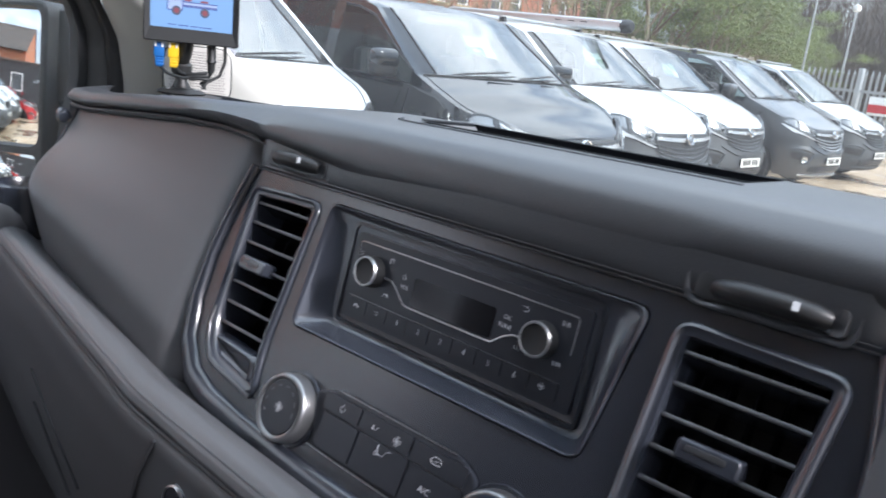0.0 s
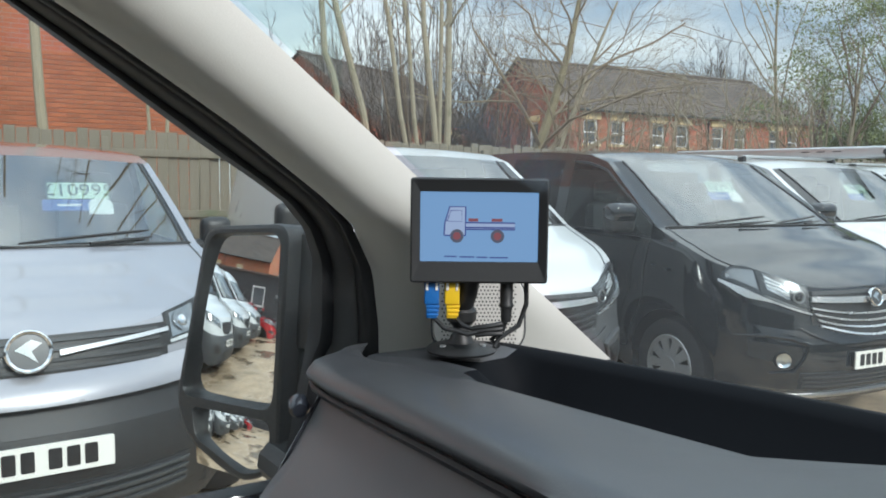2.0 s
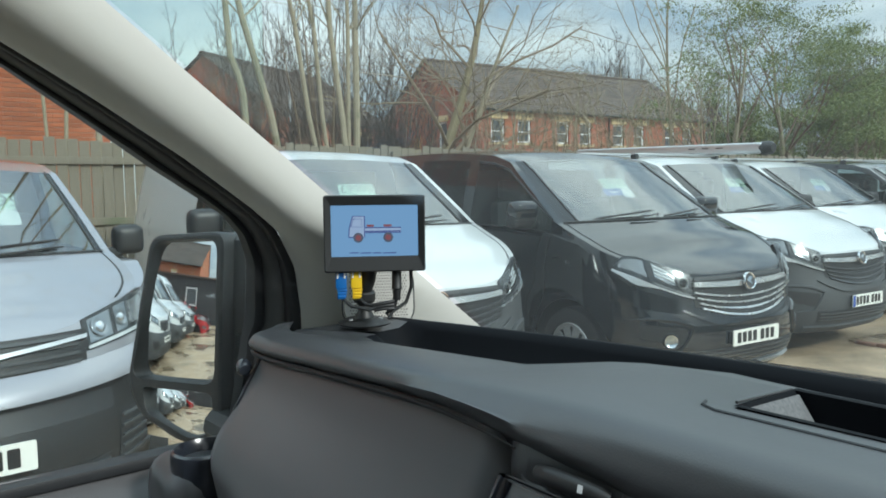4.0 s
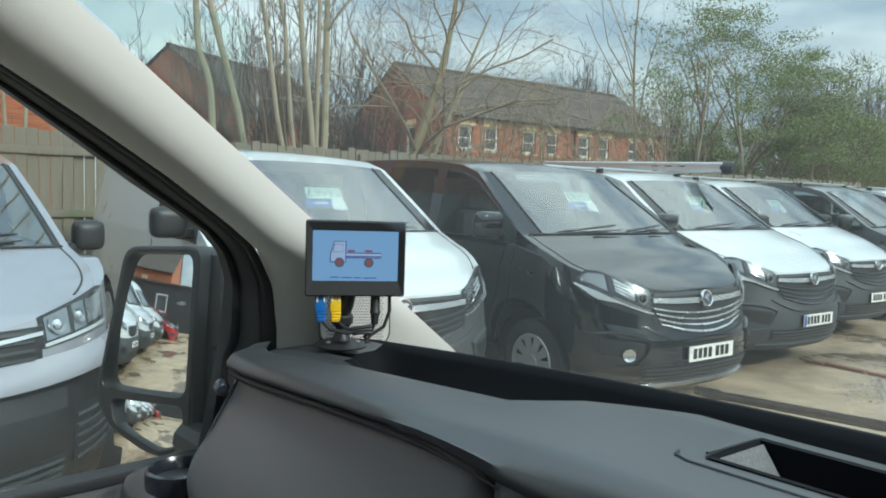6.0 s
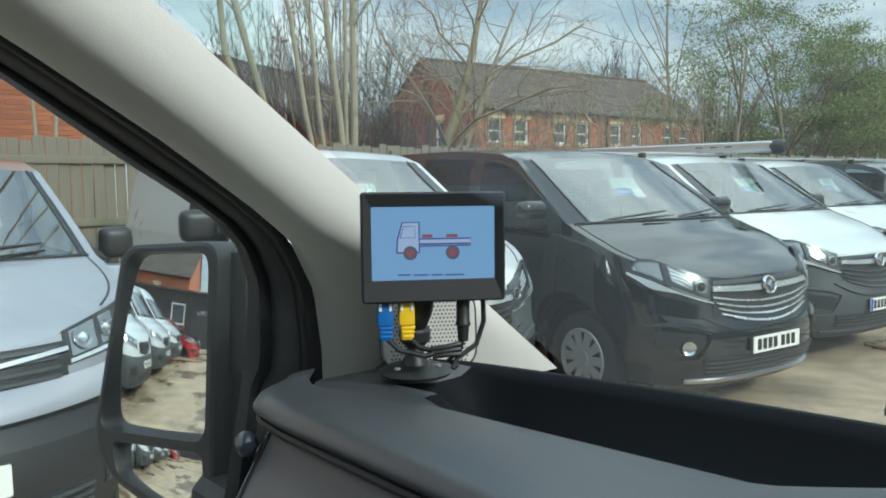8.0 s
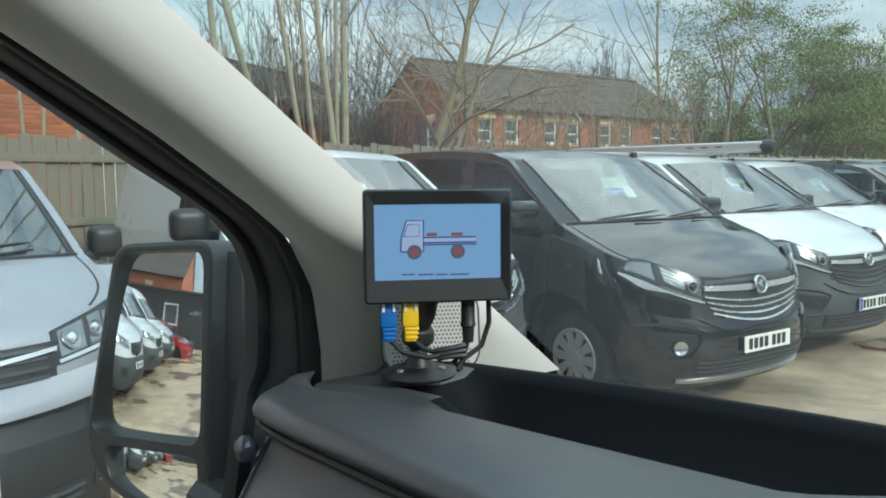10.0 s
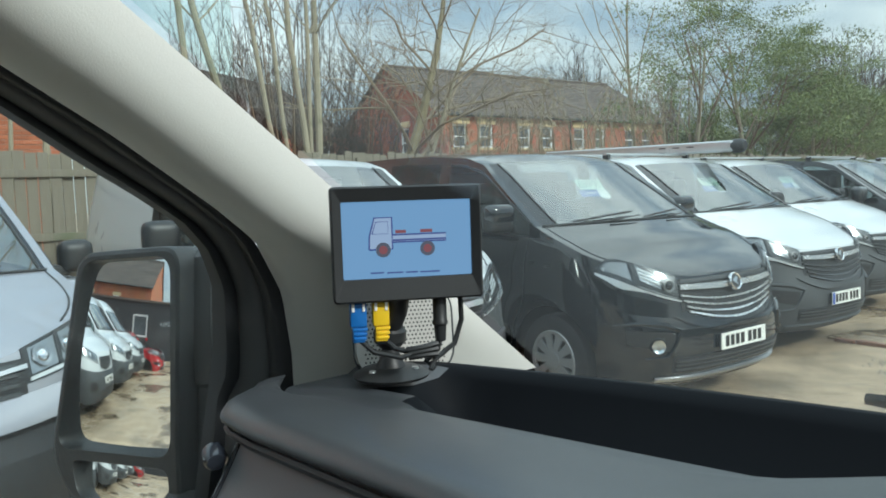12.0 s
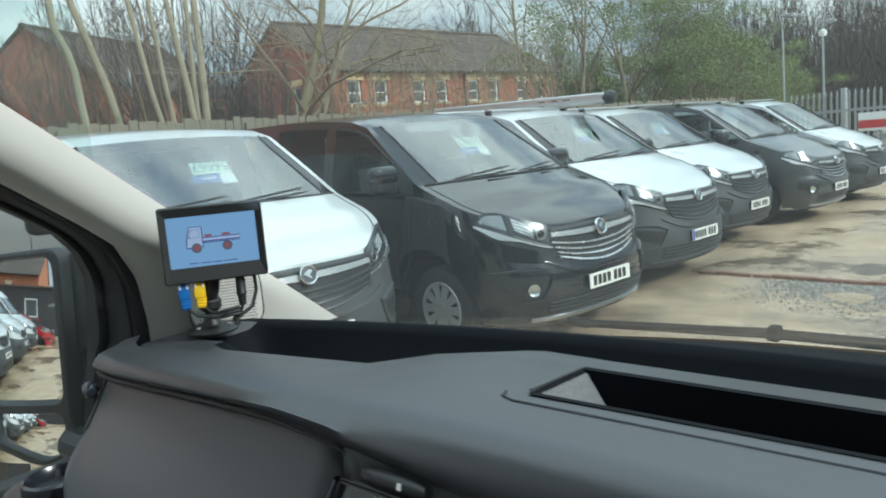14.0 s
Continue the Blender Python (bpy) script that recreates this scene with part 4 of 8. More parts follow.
def van_front_newer(van, sh, paint, lower, eu, fog):
    part("upper_grille", patch(bmesh.new(), sh, -0.50, 0.50, lambda u: 0.860, lambda u: 0.995, 0.004, 18, 3), "black_plastic", van, "black honeycomb grille")
    for k in range(4):
        z = 0.872 + 0.032 * k
        part("grille_bar", patch(bmesh.new(), sh, -0.47, 0.47, lambda u: z, lambda u: z + 0.012, 0.012, 16, 1, 0.01), "bumper", van)
    for s in (1, -1):
        part("wing_bar", patch(bmesh.new(), sh, s * 0.10, s * 0.50, lambda u: 0.920 + 0.035 * u, lambda u: 0.935 + 0.035 * u, 0.026, 12, 1, 0.02), "satin", van, "chrome wing bar")
        headlamp(van, sh, s, 0.50, 0.85, lambda u: 0.905 + 0.035 * u, lambda u: 1.03 + 0.10 * u - 0.02 * u * u)
        for k in range(5):
            z = 0.42 + 0.045 * k
            part("side_slat", patch(bmesh.new(), sh, s * 0.64, s * 0.84, lambda u: z, lambda u: z + 0.012, 0.01, 6, 1, 0.01), "bumper", van)
        part("side_intake", patch(bmesh.new(), sh, s * 0.63, s * 0.85, lambda u: 0.41, lambda u: 0.64, 0.002, 6, 2), "seal", van)
    badge(van, sh, 0.932, 0.078, 0.045)
    part("bumper_band", patch(bmesh.new(), sh, -0.92, 0.92, lambda u: 0.750 + 0.05 * abs(2 * u - 1) ** 2, lambda u: 0.862 + 0.035 * abs(2 * u - 1) ** 2, lambda v: 0.052 * math.cos(v * 1.45), 26, 6, 0.03), paint, van, "silver painted band of the bumper")
    part("lower_intake", patch(bmesh.new(), sh, -0.6, 0.6, lambda u: 0.650, lambda u: 0.735, 0.003, 14, 1), "seal", van)
    part("low_mesh", patch(bmesh.new(), sh, -0.58, 0.58, lambda u: 0.33, lambda u: 0.47, 0.003, 14, 1), "seal", van)
    for k in range(4):
        z = 0.345 + 0.032 * k
        part("intake_slat", patch(bmesh.new(), sh, -0.57, 0.57, lambda u: z, lambda u: z + 0.012, 0.012, 14, 1, 0.012), "bumper", van)
    number_plate(van, sh, 0.525, 0.637, eu)


def van_front_tall(van, sh, paint, lower, eu, fog):
    part("grille", patch(bmesh.new(), sh, -0.36, 0.36, lambda u: 0.70 + .06 * abs(2 * u - 1), lambda u: 0.93, 0.01, 12, 3), "black_plastic", van, "black five-sided grille")
    for k in range(4):
        z = 0.76 + 0.045 * k
        part("grille_bar", patch(bmesh.new(), sh, -0.33, 0.33, lambda u: z, lambda u: z + 0.012, 0.02, 10, 1, 0.012), "satin", van)
    for s in (1, -1):
        headlamp(van, sh, s, 0.46, 0.94, lambda u: 0.82 + 0.13 * u, lambda u: 0.97 + 0.14 * u)
        part("fog_blank", patch(bmesh.new(), sh, s * 0.60, s * 0.82, lambda u: 0.42, lambda u: 0.56, 0.006, 5, 2, 0.01), "black_plastic", van)
    part("lower_intake", patch(bmesh.new(), sh, -0.5, 0.5, lambda u: 0.3, lambda u: 0.42, 0.003, 10, 1), "seal", van)
    number_plate(van, sh, 0.50, 0.612, eu)


def price_card(van_at, text, dx, dy, z, label, yaw=0.0, green="card_green"):
    """The price and its blue and white slips, hung inside a windscreen."""
    lean = 40
    m = pose(van_at[0], van_at[1], 0, 0, 0, 180 + yaw) @ basis((dx, dy, z), (0, -1, 0), (math.sin(radians(lean)), 0, math.cos(radians(lean))), (-math.cos(radians(lean)), 0, math.sin(radians(lean))))
    ob = empty("price_card", m, label, "price card", "price cards in the windscreens")
    part("card", prism(bmesh.new(), rounded(0.30, 0.11, 0.01), 0.003), green, ob)
    lettering("figures", text, 0.115, "ink", ob, pose(0.0, 0, 0.004))
    part("slip", prism(bmesh.new(), rounded(0.24, 0.075, 0.006), 0.003, pose(-0.06, -0.10, 0)), "card_blue", ob, "blue slip")
    part("slip_print", prism(bmesh.new(), rounded(0.12, 0.012, 0.003), 0.002, pose(-0.05, -0.10, 0.003)), "card_white", ob)
    arch = [(-0.06, -0.05), (0.06, -0.05), (0.06, 0.02), (0.045, 0.05), (0.0, 0.06), (-0.045, 0.05), (-0.06, 0.02)]
    part("tag", prism(bmesh.new(), arch, 0.003, pose(0.10, -0.115, 0.004)), "card_white", ob, "white arched slip")
    return ob


ROW = [
    # label, paint, nose x, y and turn, shape, lower, style
    ("silver-blue panel van with a dark lower bumper and chrome wing bars", "silver_paint", (-2.70, 0.36, 7.0), NEWER, "black_plastic", "newer", False, False),
    ("white panel van with dark grille and priced windscreen", "white_paint", (-3.33, 2.87, -0.5), LATER, "bumper", "later", False, False),
    ("glossy black van with a chrome-barred grille and silver wheel trims", "black_paint", (-2.775, 5.157, -0.45), LATER, "black_paint", "later", True, False),
    ("white panel van with grey bumper and roof tube", "white_paint", (-3.18, 7.46, 0), LATER, "bumper", "later", False, True),
    ("white panel van with grey bumper and roof bars", "white_paint", (-3.72, 10.0, 0), LATER, "bumper", "later", False, False),
    ("dark grey van with a chrome bonnet edge and roof bars", "grey_paint", (-3.52, 12.36, 0), LATER, "grey_paint", "later", True, False),
    ("white panel van at the far end of the row", "white_paint", (-3.74, 15.15, 0), LATER, "bumper", "later", False, False),
]
for label, paint, at, shape, lower, style, rg, eu in ROW:
    make_van(label, paint, at[:2], at[2], shape, lower, style, rg, eu=eu, fog=lower not in ("bumper", "black_plastic"), mirrors=(1,) if at[1] == 2.87 else (1, -1))
price_card(ROW[0][2], "£10995", 1.50, -0.345, 1.53, "pale green price card with blue slip in the silver windscreen", yaw=7.0)
price_card(ROW[1][2], "£9995", 1.46, -0.14, 1.575, "pale green price card in the white van's windscreen")
price_card(ROW[2][2], "£9995", 1.50, -0.13, 1.60, "pale green price card in the black van's windscreen")
price_card(ROW[3][2], "9995", 1.50, -0.13, 1.60, "pale price card in a white van's windscreen")
price_card(ROW[4][2], "9995", 1.50, -0.13, 1.60, "pale price card in a white van's windscreen")

# ---- yard, fence, houses, trees ----
def smooth_step(a, b, x):
    t = min(1, max(0, (x - a) / (b - a)))
    return t * t * (3 - 2 * t)


bm = bmesh.new()
ext = [-900, -300, -120, -60, -40] + list(np.linspace(-30, 30, 31)) + [40, 60, 120, 300, 900]
sheet(bm, lambda x, y: Vector((x, y, 0)), ext, ext)
tagged(part("ground", bm, "ground", smooth=0), "worn damp concrete yard with brown earth stains", "ground", kind="structure")
rnd = random.Random(12)
vs, fs = [], []
for k in range(42000):
    x, y = rnd.uniform(-2.9, 4.0), 7.70 - abs(rnd.gauss(0, 0.42)) - 0.02
    if rnd.random() > smooth_step(-2.9, -1.4, x) or y < 5.6 or 0.5 + noise.noise((x * 1.1, y * 1.6, 3)) < 0.22:
        continue
    r = rnd.uniform(0.006, 0.015)
    i = len(vs)
    a0 = rnd.uniform(0, 6.28)
    vs += [(x + r * math.cos(a0 + q * 1.57) * rnd.uniform(.7, 1.2), y + r * math.sin(a0 + q * 1.57) * rnd.uniform(.7, 1.2), 0.001) for q in range(4)] + [(x, y, r * rnd.uniform(.6, 1.1))]
    fs += [(i, i + 1, i + 4), (i + 1, i + 2, i + 4), (i + 2, i + 3, i + 4), (i + 3, i, i + 4)]
me = bpy.data.meshes.new("gravel")
me.from_pydata(vs, [], fs)
me.materials.append(M["gravel"])
tagged(new("gravel", me), "loose grey gravel scattered beside the edging", "gravel", kind="stuff")
bm = bmesh.new()
box(bm, (2.3, 8.62, 0.006), (11.6, 1.66, 0.024), 0.008)
tagged(part("pavement", bm, "ground", smooth=0), "pale worn concrete strip behind the brick edging", "pavement", kind="structure")
edging = empty("kerb", Matrix(), "broken line of red edging bricks in the concrete", "kerb", kind="structure")
rnd = random.Random(4)
x = -3.3
while x < 6:
    w = rnd.uniform(0.18, 0.24)
    bm = bmesh.new()
    box(bm, (0, 0, 0), (w - 0.01, 0.07, 0.05), 0.008)
    part("brick", bm, "red_kerb", edging, m=pose(x, 7.75 + rnd.uniform(-0.012, 0.012), rnd.uniform(0.0, 0.012), 0, 0, rnd.uniform(-3, 3)))
    x += w


def board_fence(y0, y1, x, top, label):
    f = empty("fence", pose(x, 0, 0), label, "fence", kind="structure")
    r = random.Random(7)
    boards = []
    for k in range(6):
        bm = bmesh.new()
        box(bm, (0, 0, (top - 0.03 * k % 0.05) / 2), (0.02, 0.118, top - 0.012 * k), 0.004, seg=1)
        ob = part("board", bm, "fence", f)
        boards.append(ob)
    y, k = y0, 0
    while y < y1:
        ob = boards[k] if k < 6 else new("board", boards[k % 6].data)
        ob.parent = f
        ob.matrix_basis = pose(r.uniform(-0.008, 0.008), y, 0, 0, r.uniform(-0.6, 0.6), r.uniform(-2, 2))
        y += 0.126
        k += 1
    y = y0
    while y < y1:
        bm = bmesh.new()
        box(bm, (0.06, 0, (top - 0.1) / 2), (0.09, 0.09, top - 0.1), 0.008)
        part("post", bm, "fence", f, m=pose(0, y, 0))
        y += 2.6
    for z in (0.5, 1.25, top - 0.28):
        bm = bmesh.new()
        box(bm, (0.035, (y0 + y1) / 2, z), (0.04, y1 - y0, 0.09), 0.006)
        part("rail", bm, "fence", f)
    return f


board_fence(-7.0, 22.0, -9.6, 2.28, "weathered grey-brown close-board timber fence")


# added out of view: blocks low sky so the van paint reflects darker
bm = bmesh.new()
box(bm, (13.0, 6.0, 1.5), (0.2, 70.0, 3.0))
tagged(part("wall_east", bm, "fence", smooth=0), "added unseen timber wall that darkens reflections from the open side", "wall", kind="structure")


def house(name, label, corner, along, length, depth, eaves, ridge, windows, gable_windows, brick, hip=False):
    """A brick house: its front runs from corner along a direction, the ridge runs the same way."""
    d = Vector((*along, 0)).normalized()
    b = Vector((-d.y, d.x, 0))          # away from the viewer
    m = basis((*corner, 0), d, b, (0, 0, 1))
    h = empty(name, m, label, "house")
    holes = [(x, z, x + w, z + hh) for x, z, w, hh in windows]
    part("wall", wall_panel(bmesh.new(), length, eaves, 0.3, holes), brick, h, smooth=0)
    gh = [(x, z, x + w, z + hh) for x, z, w, hh in gable_windows]
    gm = basis((0, depth, 0), (0, -1, 0), (1, 0, 0), (0, 0, 1))
    part("wall", wall_panel(bmesh.new(), depth - 0.3, eaves, 0.3, gh, gm), brick, h, smooth=0)
    part("wall", wall_panel(bmesh.new(), depth - 0.3, eaves, 0.3, [], basis((length - 0.3, depth, 0), (0, -1, 0), (1, 0, 0), (0, 0, 1))), brick, h, smooth=0)
    part("wall", wall_panel(bmesh.new(), length - 0.6, eaves, 0.3, [], basis((0.3, depth - 0.3, 0), (1, 0, 0), (0, 1, 0), (0, 0, 1))), brick, h, smooth=0)
    for gx in ((0,) if hip else (0, length - 0.3)):
        bm = bmesh.new()
        uv = bm.loops.layers.uv.verify()
        for xx in (gx, gx + 0.3):
            f = bm.faces.new([bm.verts.new(p) for p in ((xx, 0, eaves), (xx, depth, eaves), (xx, depth / 2, ridge - 0.05))])
            for lo in f.loops:
                lo[uv].uv = (lo.vert.co.y, lo.vert.co.z)
        part("gable", bm, brick, h, smooth=0)
    # roof: courses of tiles as shallow steps
    bm = bmesh.new()
    over, steps = 0.28, 22
    for side in (0, 1):
        run = math.hypot(depth / 2 + over, ridge - eaves)
        for k in range(steps):
            a, c = k / steps, (k + 1) / steps
            def at(u, t, up):
                y = (depth / 2) - (depth / 2 + over) * (1 - t)
                z = eaves - 0.12 + (ridge - eaves + 0.12) * t + up
                x0, x1 = -0.15, length + 0.15
                if hip:
                    x1 = length + 0.15 - (depth / 2) * 0.75 * t
                return Vector((x0 + (x1 - x0) * u, y if side == 0 else depth - y, z))
            cut = [0.0] + sorted(0.04 + 0.92 * ((k * 0.37 + j / 14) % 1.0) for j in range(14)) + [1.0]
            for u0, u1 in zip(cut, cut[1:]):
                up = 0.035 + 0.012 * ((k * 7 + int(u0 * 97)) % 5) / 4
                ps = [bm.verts.new(p) for p in (at(u0, a, up), at(u1, a, up), at(u1, c, 0.010), at(u0, c, 0.010), at(u0, a, -0.02), at(u1, a, -0.02))]
                bm.faces.new(ps[:4])
                bm.faces.new((ps[0], ps[1], ps[5], ps[4]))
    if hip:
        for k in range(1):
            bm.faces.new([bm.verts.new(p) for p in ((length + 0.15, -over, eaves - 0.1), (length + 0.15, depth + over, eaves - 0.1), (length + 0.15 - depth / 2 * 0.75, depth / 2, ridge + 0.01))])
    part("roof", bm, "slate", h, "dark brown tiled roof", smooth=0)
    bm = bmesh.new()
    tube(bm, [(-0.1, depth / 2, ridge + 0.03), (length * (0.72 if hip else 1) , depth / 2, ridge + 0.03)], 0.1, 6)
    part("ridge_tile", bm, "slate", h)
    bm = bmesh.new()
    tube(bm, [(-0.1, -over, eaves - 0.1), (length + 0.1, -over, eaves - 0.1)], 0.06, 6)
    part("gutter", bm, "black_plastic", h)
    for x in (length * 0.52,):
        bm = bmesh.new()
        tube(bm, [(x, -0.06, eaves - 0.15), (x, -0.06, 0)], 0.04, 6)
        part("downpipe", bm, "black_plastic", h)
    for (x, z, w, hh), gm_ in [(q, None) for q in windows] + [(q, gm) for q in gable_windows]:
        wm = (gm_ or Matrix()) @ pose(x + w / 2, 0, z + hh / 2)
        win = part("window", frame_mesh(w, hh, 0.075, 0.06), "upvc", h, "white framed window with stone lintel", m=wm @ pose(0, 0.1, 0), smooth=0)
        bm = bmesh.new()
        box(bm, (0, 0.03, 0), (w - 0.1, 0.012, hh - 0.1))
        part("pane", bm, "room_dark", win, smooth=0)
        bm = bmesh.new()
        box(bm, (0, 0.0, -hh * 0.02), (w - 0.1, 0.05, 0.05))
        part("transom", bm, "upvc", win, smooth=0)
        for zz, e in ((hh / 2 + 0.13, 0.1), (-hh / 2 - 0.05, 0.06)):
            bm = bmesh.new()
            box(bm, (0, -0.02 - 0.1, zz), (w + 0.24, 0.07, 0.26 if zz > 0 else 0.1), 0.01)
            part("lintel" if zz > 0 else "sill", bm, "stone_lintel", win)
    return h


def frame_mesh(w, h, t, d):
    bm = bmesh.new()
    box(bm, (0, 0, h / 2 - t / 2), (w, d, t))
    box(bm, (0, 0, -h / 2 + t / 2), (w, d, t))
    box(bm, (-w / 2 + t / 2, 0, 0), (t, d, h - 2 * t))
    box(bm, (w / 2 - t / 2, 0, 0), (t, d, h - 2 * t))
    return bm


TERRACE = ((-24.2, 18.0), (0.0, 1.0))
terr_w = [(x - 0.36, 3.59, 0.72, 0.97) for x in (1.12, 2.53, 4.70, 6.06, 8.14, 9.52, 11.7, 12.99)] + [(x, 0.9, 0.8, 1.3) for x in (1.5, 5.0, 8.2)]
house("house", "red brick terrace with dark tiled roof and white windows", *TERRACE, 14.4, 7.7, 5.0, 7.42, terr_w, [(4.85, 3.4, 0.7, 1.2)], "brick_far")
house("house", "brick house with a brown tiled roof behind bare trees", (-27.2, 10.8), (-0.53, 0.85), 8.5, 7.5, 4.7, 7.3, [(6.0, 3.0, 0.8, 1.1)], [], "brick_far")
tall_brick = house("house", "tall orange brick building behind the fence", (-13.2, -14.0), (0.0, 1.0), 16.55, 9.0, 7.2, 10.0, [], [], "brick_near")


def limb(bm, p, d, length, r, level, rnd, tips, bend=0.25, kids=(3, 5), seg=5, spread=0.8, up=0.12):
    """A tapered bough that bends, and its smaller ones."""
    pts, rs = [p.copy()], [r]
    n = 4 if level > 0 else 3
    for k in range(n):
        d = (d + Vector((rnd.uniform(-1, 1), rnd.uniform(-1, 1), rnd.uniform(-0.6, 0.9))) * bend + Vector((0, 0, up))).normalized()
        p = p + d * (length / n)
        pts.append(p.copy())
        rs.append(r * (1 - 0.8 * (k + 1) / n) if level == 0 else r * (1 - 0.55 * (k + 1) / n))
    tube(bm, pts, rs, seg if r > 0.02 else 3, caps=False)
    if level == 0:
        tips.append((pts[-1], d))
        return
    for k in range(rnd.randint(*kids)):
        f = rnd.uniform(0.3, 1.0)
        i = min(int(f * n), n - 1)
        q = pts[i].lerp(pts[i + 1], f * n - i)
        side = d.orthogonal().normalized()
        side.rotate(Matrix.Rotation(rnd.uniform(0, 6.28), 3, d))
        e = (d * (1 - spread * 0.5) + side * spread).normalized()
        limb(bm, q, e, length * rnd.uniform(0.45, 0.75), rs[i] * rnd.uniform(0.4, 0.6), level - 1, rnd, tips, bend, kids, seg, spread, up)


def bare_tree(label, at, height, r, seed, levels=3, lean=(0, 0, 1), kids=(3, 5), spread=0.75, bark="bark", twig="twig", fork=0.35, boughs=7, up=0.10, bend=0.22, thin=0.5):
    rnd = random.Random(seed)
    t = empty("tree", pose(*at), label, "tree")
    bm, p, d = bmesh.new(), Vector((0, 0, 0)), Vector(lean).normalized()
    pts, rs = [p.copy()], [r]
    for k in range(7):
        d = (d + Vector((rnd.uniform(-1, 1), rnd.uniform(-1, 1), 0)) * 0.09).normalized()
        p = p + d * height * 0.8 / 7
        pts.append(p.copy())
        rs.append(r * (1 - 0.75 * (k + 1) / 7))
    tube(bm, pts, rs, 8, caps=False)
    part("trunk", bm, bark, t)
    bm, tips = bmesh.new(), []
    for k in range(boughs):
        f = fork + (1 - fork) * (k + rnd.random() * 0.5) / boughs
        i = min(int(f * 7), 6)
        a = rnd.uniform(0, 6.28)
        e = Vector((math.cos(a) * spread, math.sin(a) * spread, 0.6)).normalized()
        limb(bm, pts[i].lerp(pts[i + 1], f * 7 - i), e, height * (0.5 - 0.28 * f), rs[i] * thin, levels, rnd, tips, bend, kids, 5, 0.8, up)
    part("crown", bm, twig, t, "bare twigs")
    return t, tips


def twiggy_bush(label, at, height, wide, seed, stems=70, side=14, thick=1.0):
    """Many thin upright stems from one stool, each with fine side twigs that reach upwards."""
    rnd = random.Random(seed)
    t = empty("tree", pose(*at), label, "tree")
    bm = bmesh.new()
    vs, fs = [], []

    def rod(pts, r0, r1):
        for k, p in enumerate(pts):
            r = thick * (r0 + (r1 - r0) * k / (len(pts) - 1))
            vs.extend((p.x + r * math.cos(a), p.y + r * math.sin(a), p.z) for a in (0, 2.1, 4.2))
            if k:
                b = len(vs) - 6
                fs.extend((b + q, b + (q + 1) % 3, b + 3 + (q + 1) % 3, b + 3 + q) for q in range(3))
    for k in range(stems):
        a, lean = rnd.uniform(0, 6.28), wide * rnd.random() ** 0.6
        h = height * rnd.uniform(0.55, 1.0) * (1 - 0.25 * (lean / max(wide, 0.01)) ** 2)
        foot = Vector((rnd.gauss(0, 0.25), rnd.gauss(0, 0.25), 0))
        top = foot + Vector((math.cos(a) * lean, math.sin(a) * lean, h))
        pts = [foot.lerp(top, f) + Vector((math.cos(a), math.sin(a), 0)) * lean * 0.35 * math.sin(f * 3.14) * 0.6 + Vector((rnd.gauss(0, .05), rnd.gauss(0, .05), 0)) * (f > 0) for f in (0, .2, .4, .6, .8, 1.0)]
        if k < 5:
            tube(bm, pts, [0.05, 0.045, 0.035, 0.025, 0.015, 0.006], 6, caps=False)
        else:
            rod(pts, 0.022, 0.004)
        for q in range(side):
            f = rnd.uniform(0.18, 0.97)
            i = min(int(f * 5), 4)
            p = pts[i].lerp(pts[i + 1], f * 5 - i)
            b, ln = rnd.uniform(0, 6.28), rnd.uniform(0.35, 1.1) * (1.15 - f * 0.6) * height / 8
            out = Vector((math.cos(b) * 0.75, math.sin(b) * 0.75, 1.0)) * ln
            mid, end = p + out * 0.5 + Vector((out.x, out.y, 0)) * 0.15, p + out
            rod([p, mid, end], 0.010, 0.003)
            for w in range(3):
                st = mid.lerp(end, rnd.uniform(-0.6, 0.9))
                c = rnd.uniform(0, 6.28)
                rod([st, st + Vector((math.cos(c) * 0.6, math.sin(c) * 0.6, 0.9)) * ln * rnd.uniform(0.3, 0.6)], 0.006, 0.002)
    part("trunk", bm, "bark", t)
    me = bpy.data.meshes.new("crown")
    me.from_pydata(vs, [], fs)
    me.materials.append(M["twig_far"])
    ob = new("crown", me)
    ob.parent = t
    tagged(ob, "dense fine bare twigs")
    return t


def leafy_tree(label, at, height, wide, seed, leaves=2600, bark="bark_pale"):
    t, tips = bare_tree(label, at, height, 0.055 + 0.006 * height, seed, levels=2, kids=(3, 4), spread=wide, bark=bark, twig="bark", fork=0.12, boughs=13, up=0.06)
    rnd = random.Random(seed + 50)
    vs, fs = [], []
    sprays = [q for q in tips if rnd.random() < 0.62]
    for k in range(leaves):
        p, d = rnd.choice(sprays)
        c = p + Vector((rnd.gauss(0, .21), rnd.gauss(0, .21), rnd.gauss(-.04, .10)))
        a = Vector((rnd.uniform(-1, 1), rnd.uniform(-1, 1), rnd.uniform(-1.3, 0.2))).normalized()
        b = a.orthogonal().normalized()
        b.rotate(Matrix.Rotation(rnd.uniform(0, 6.28), 3, a))
        s = rnd.uniform(0.026, 0.052)
        i = len(vs)
        vs += [c - a * s, c + b * s * 0.36, c + a * s, c - b * s * 0.36]
        fs.append((i, i + 1, i + 2, i + 3))
    me = bpy.data.meshes.new("leaves")
    me.from_pydata([tuple(v) for v in vs], [], fs)
    me.materials.append(M["leaf"])
    ob = new("leaves", me)
    ob.parent = t
    tagged(ob, "small green leaves", kind="stuff")
    return t


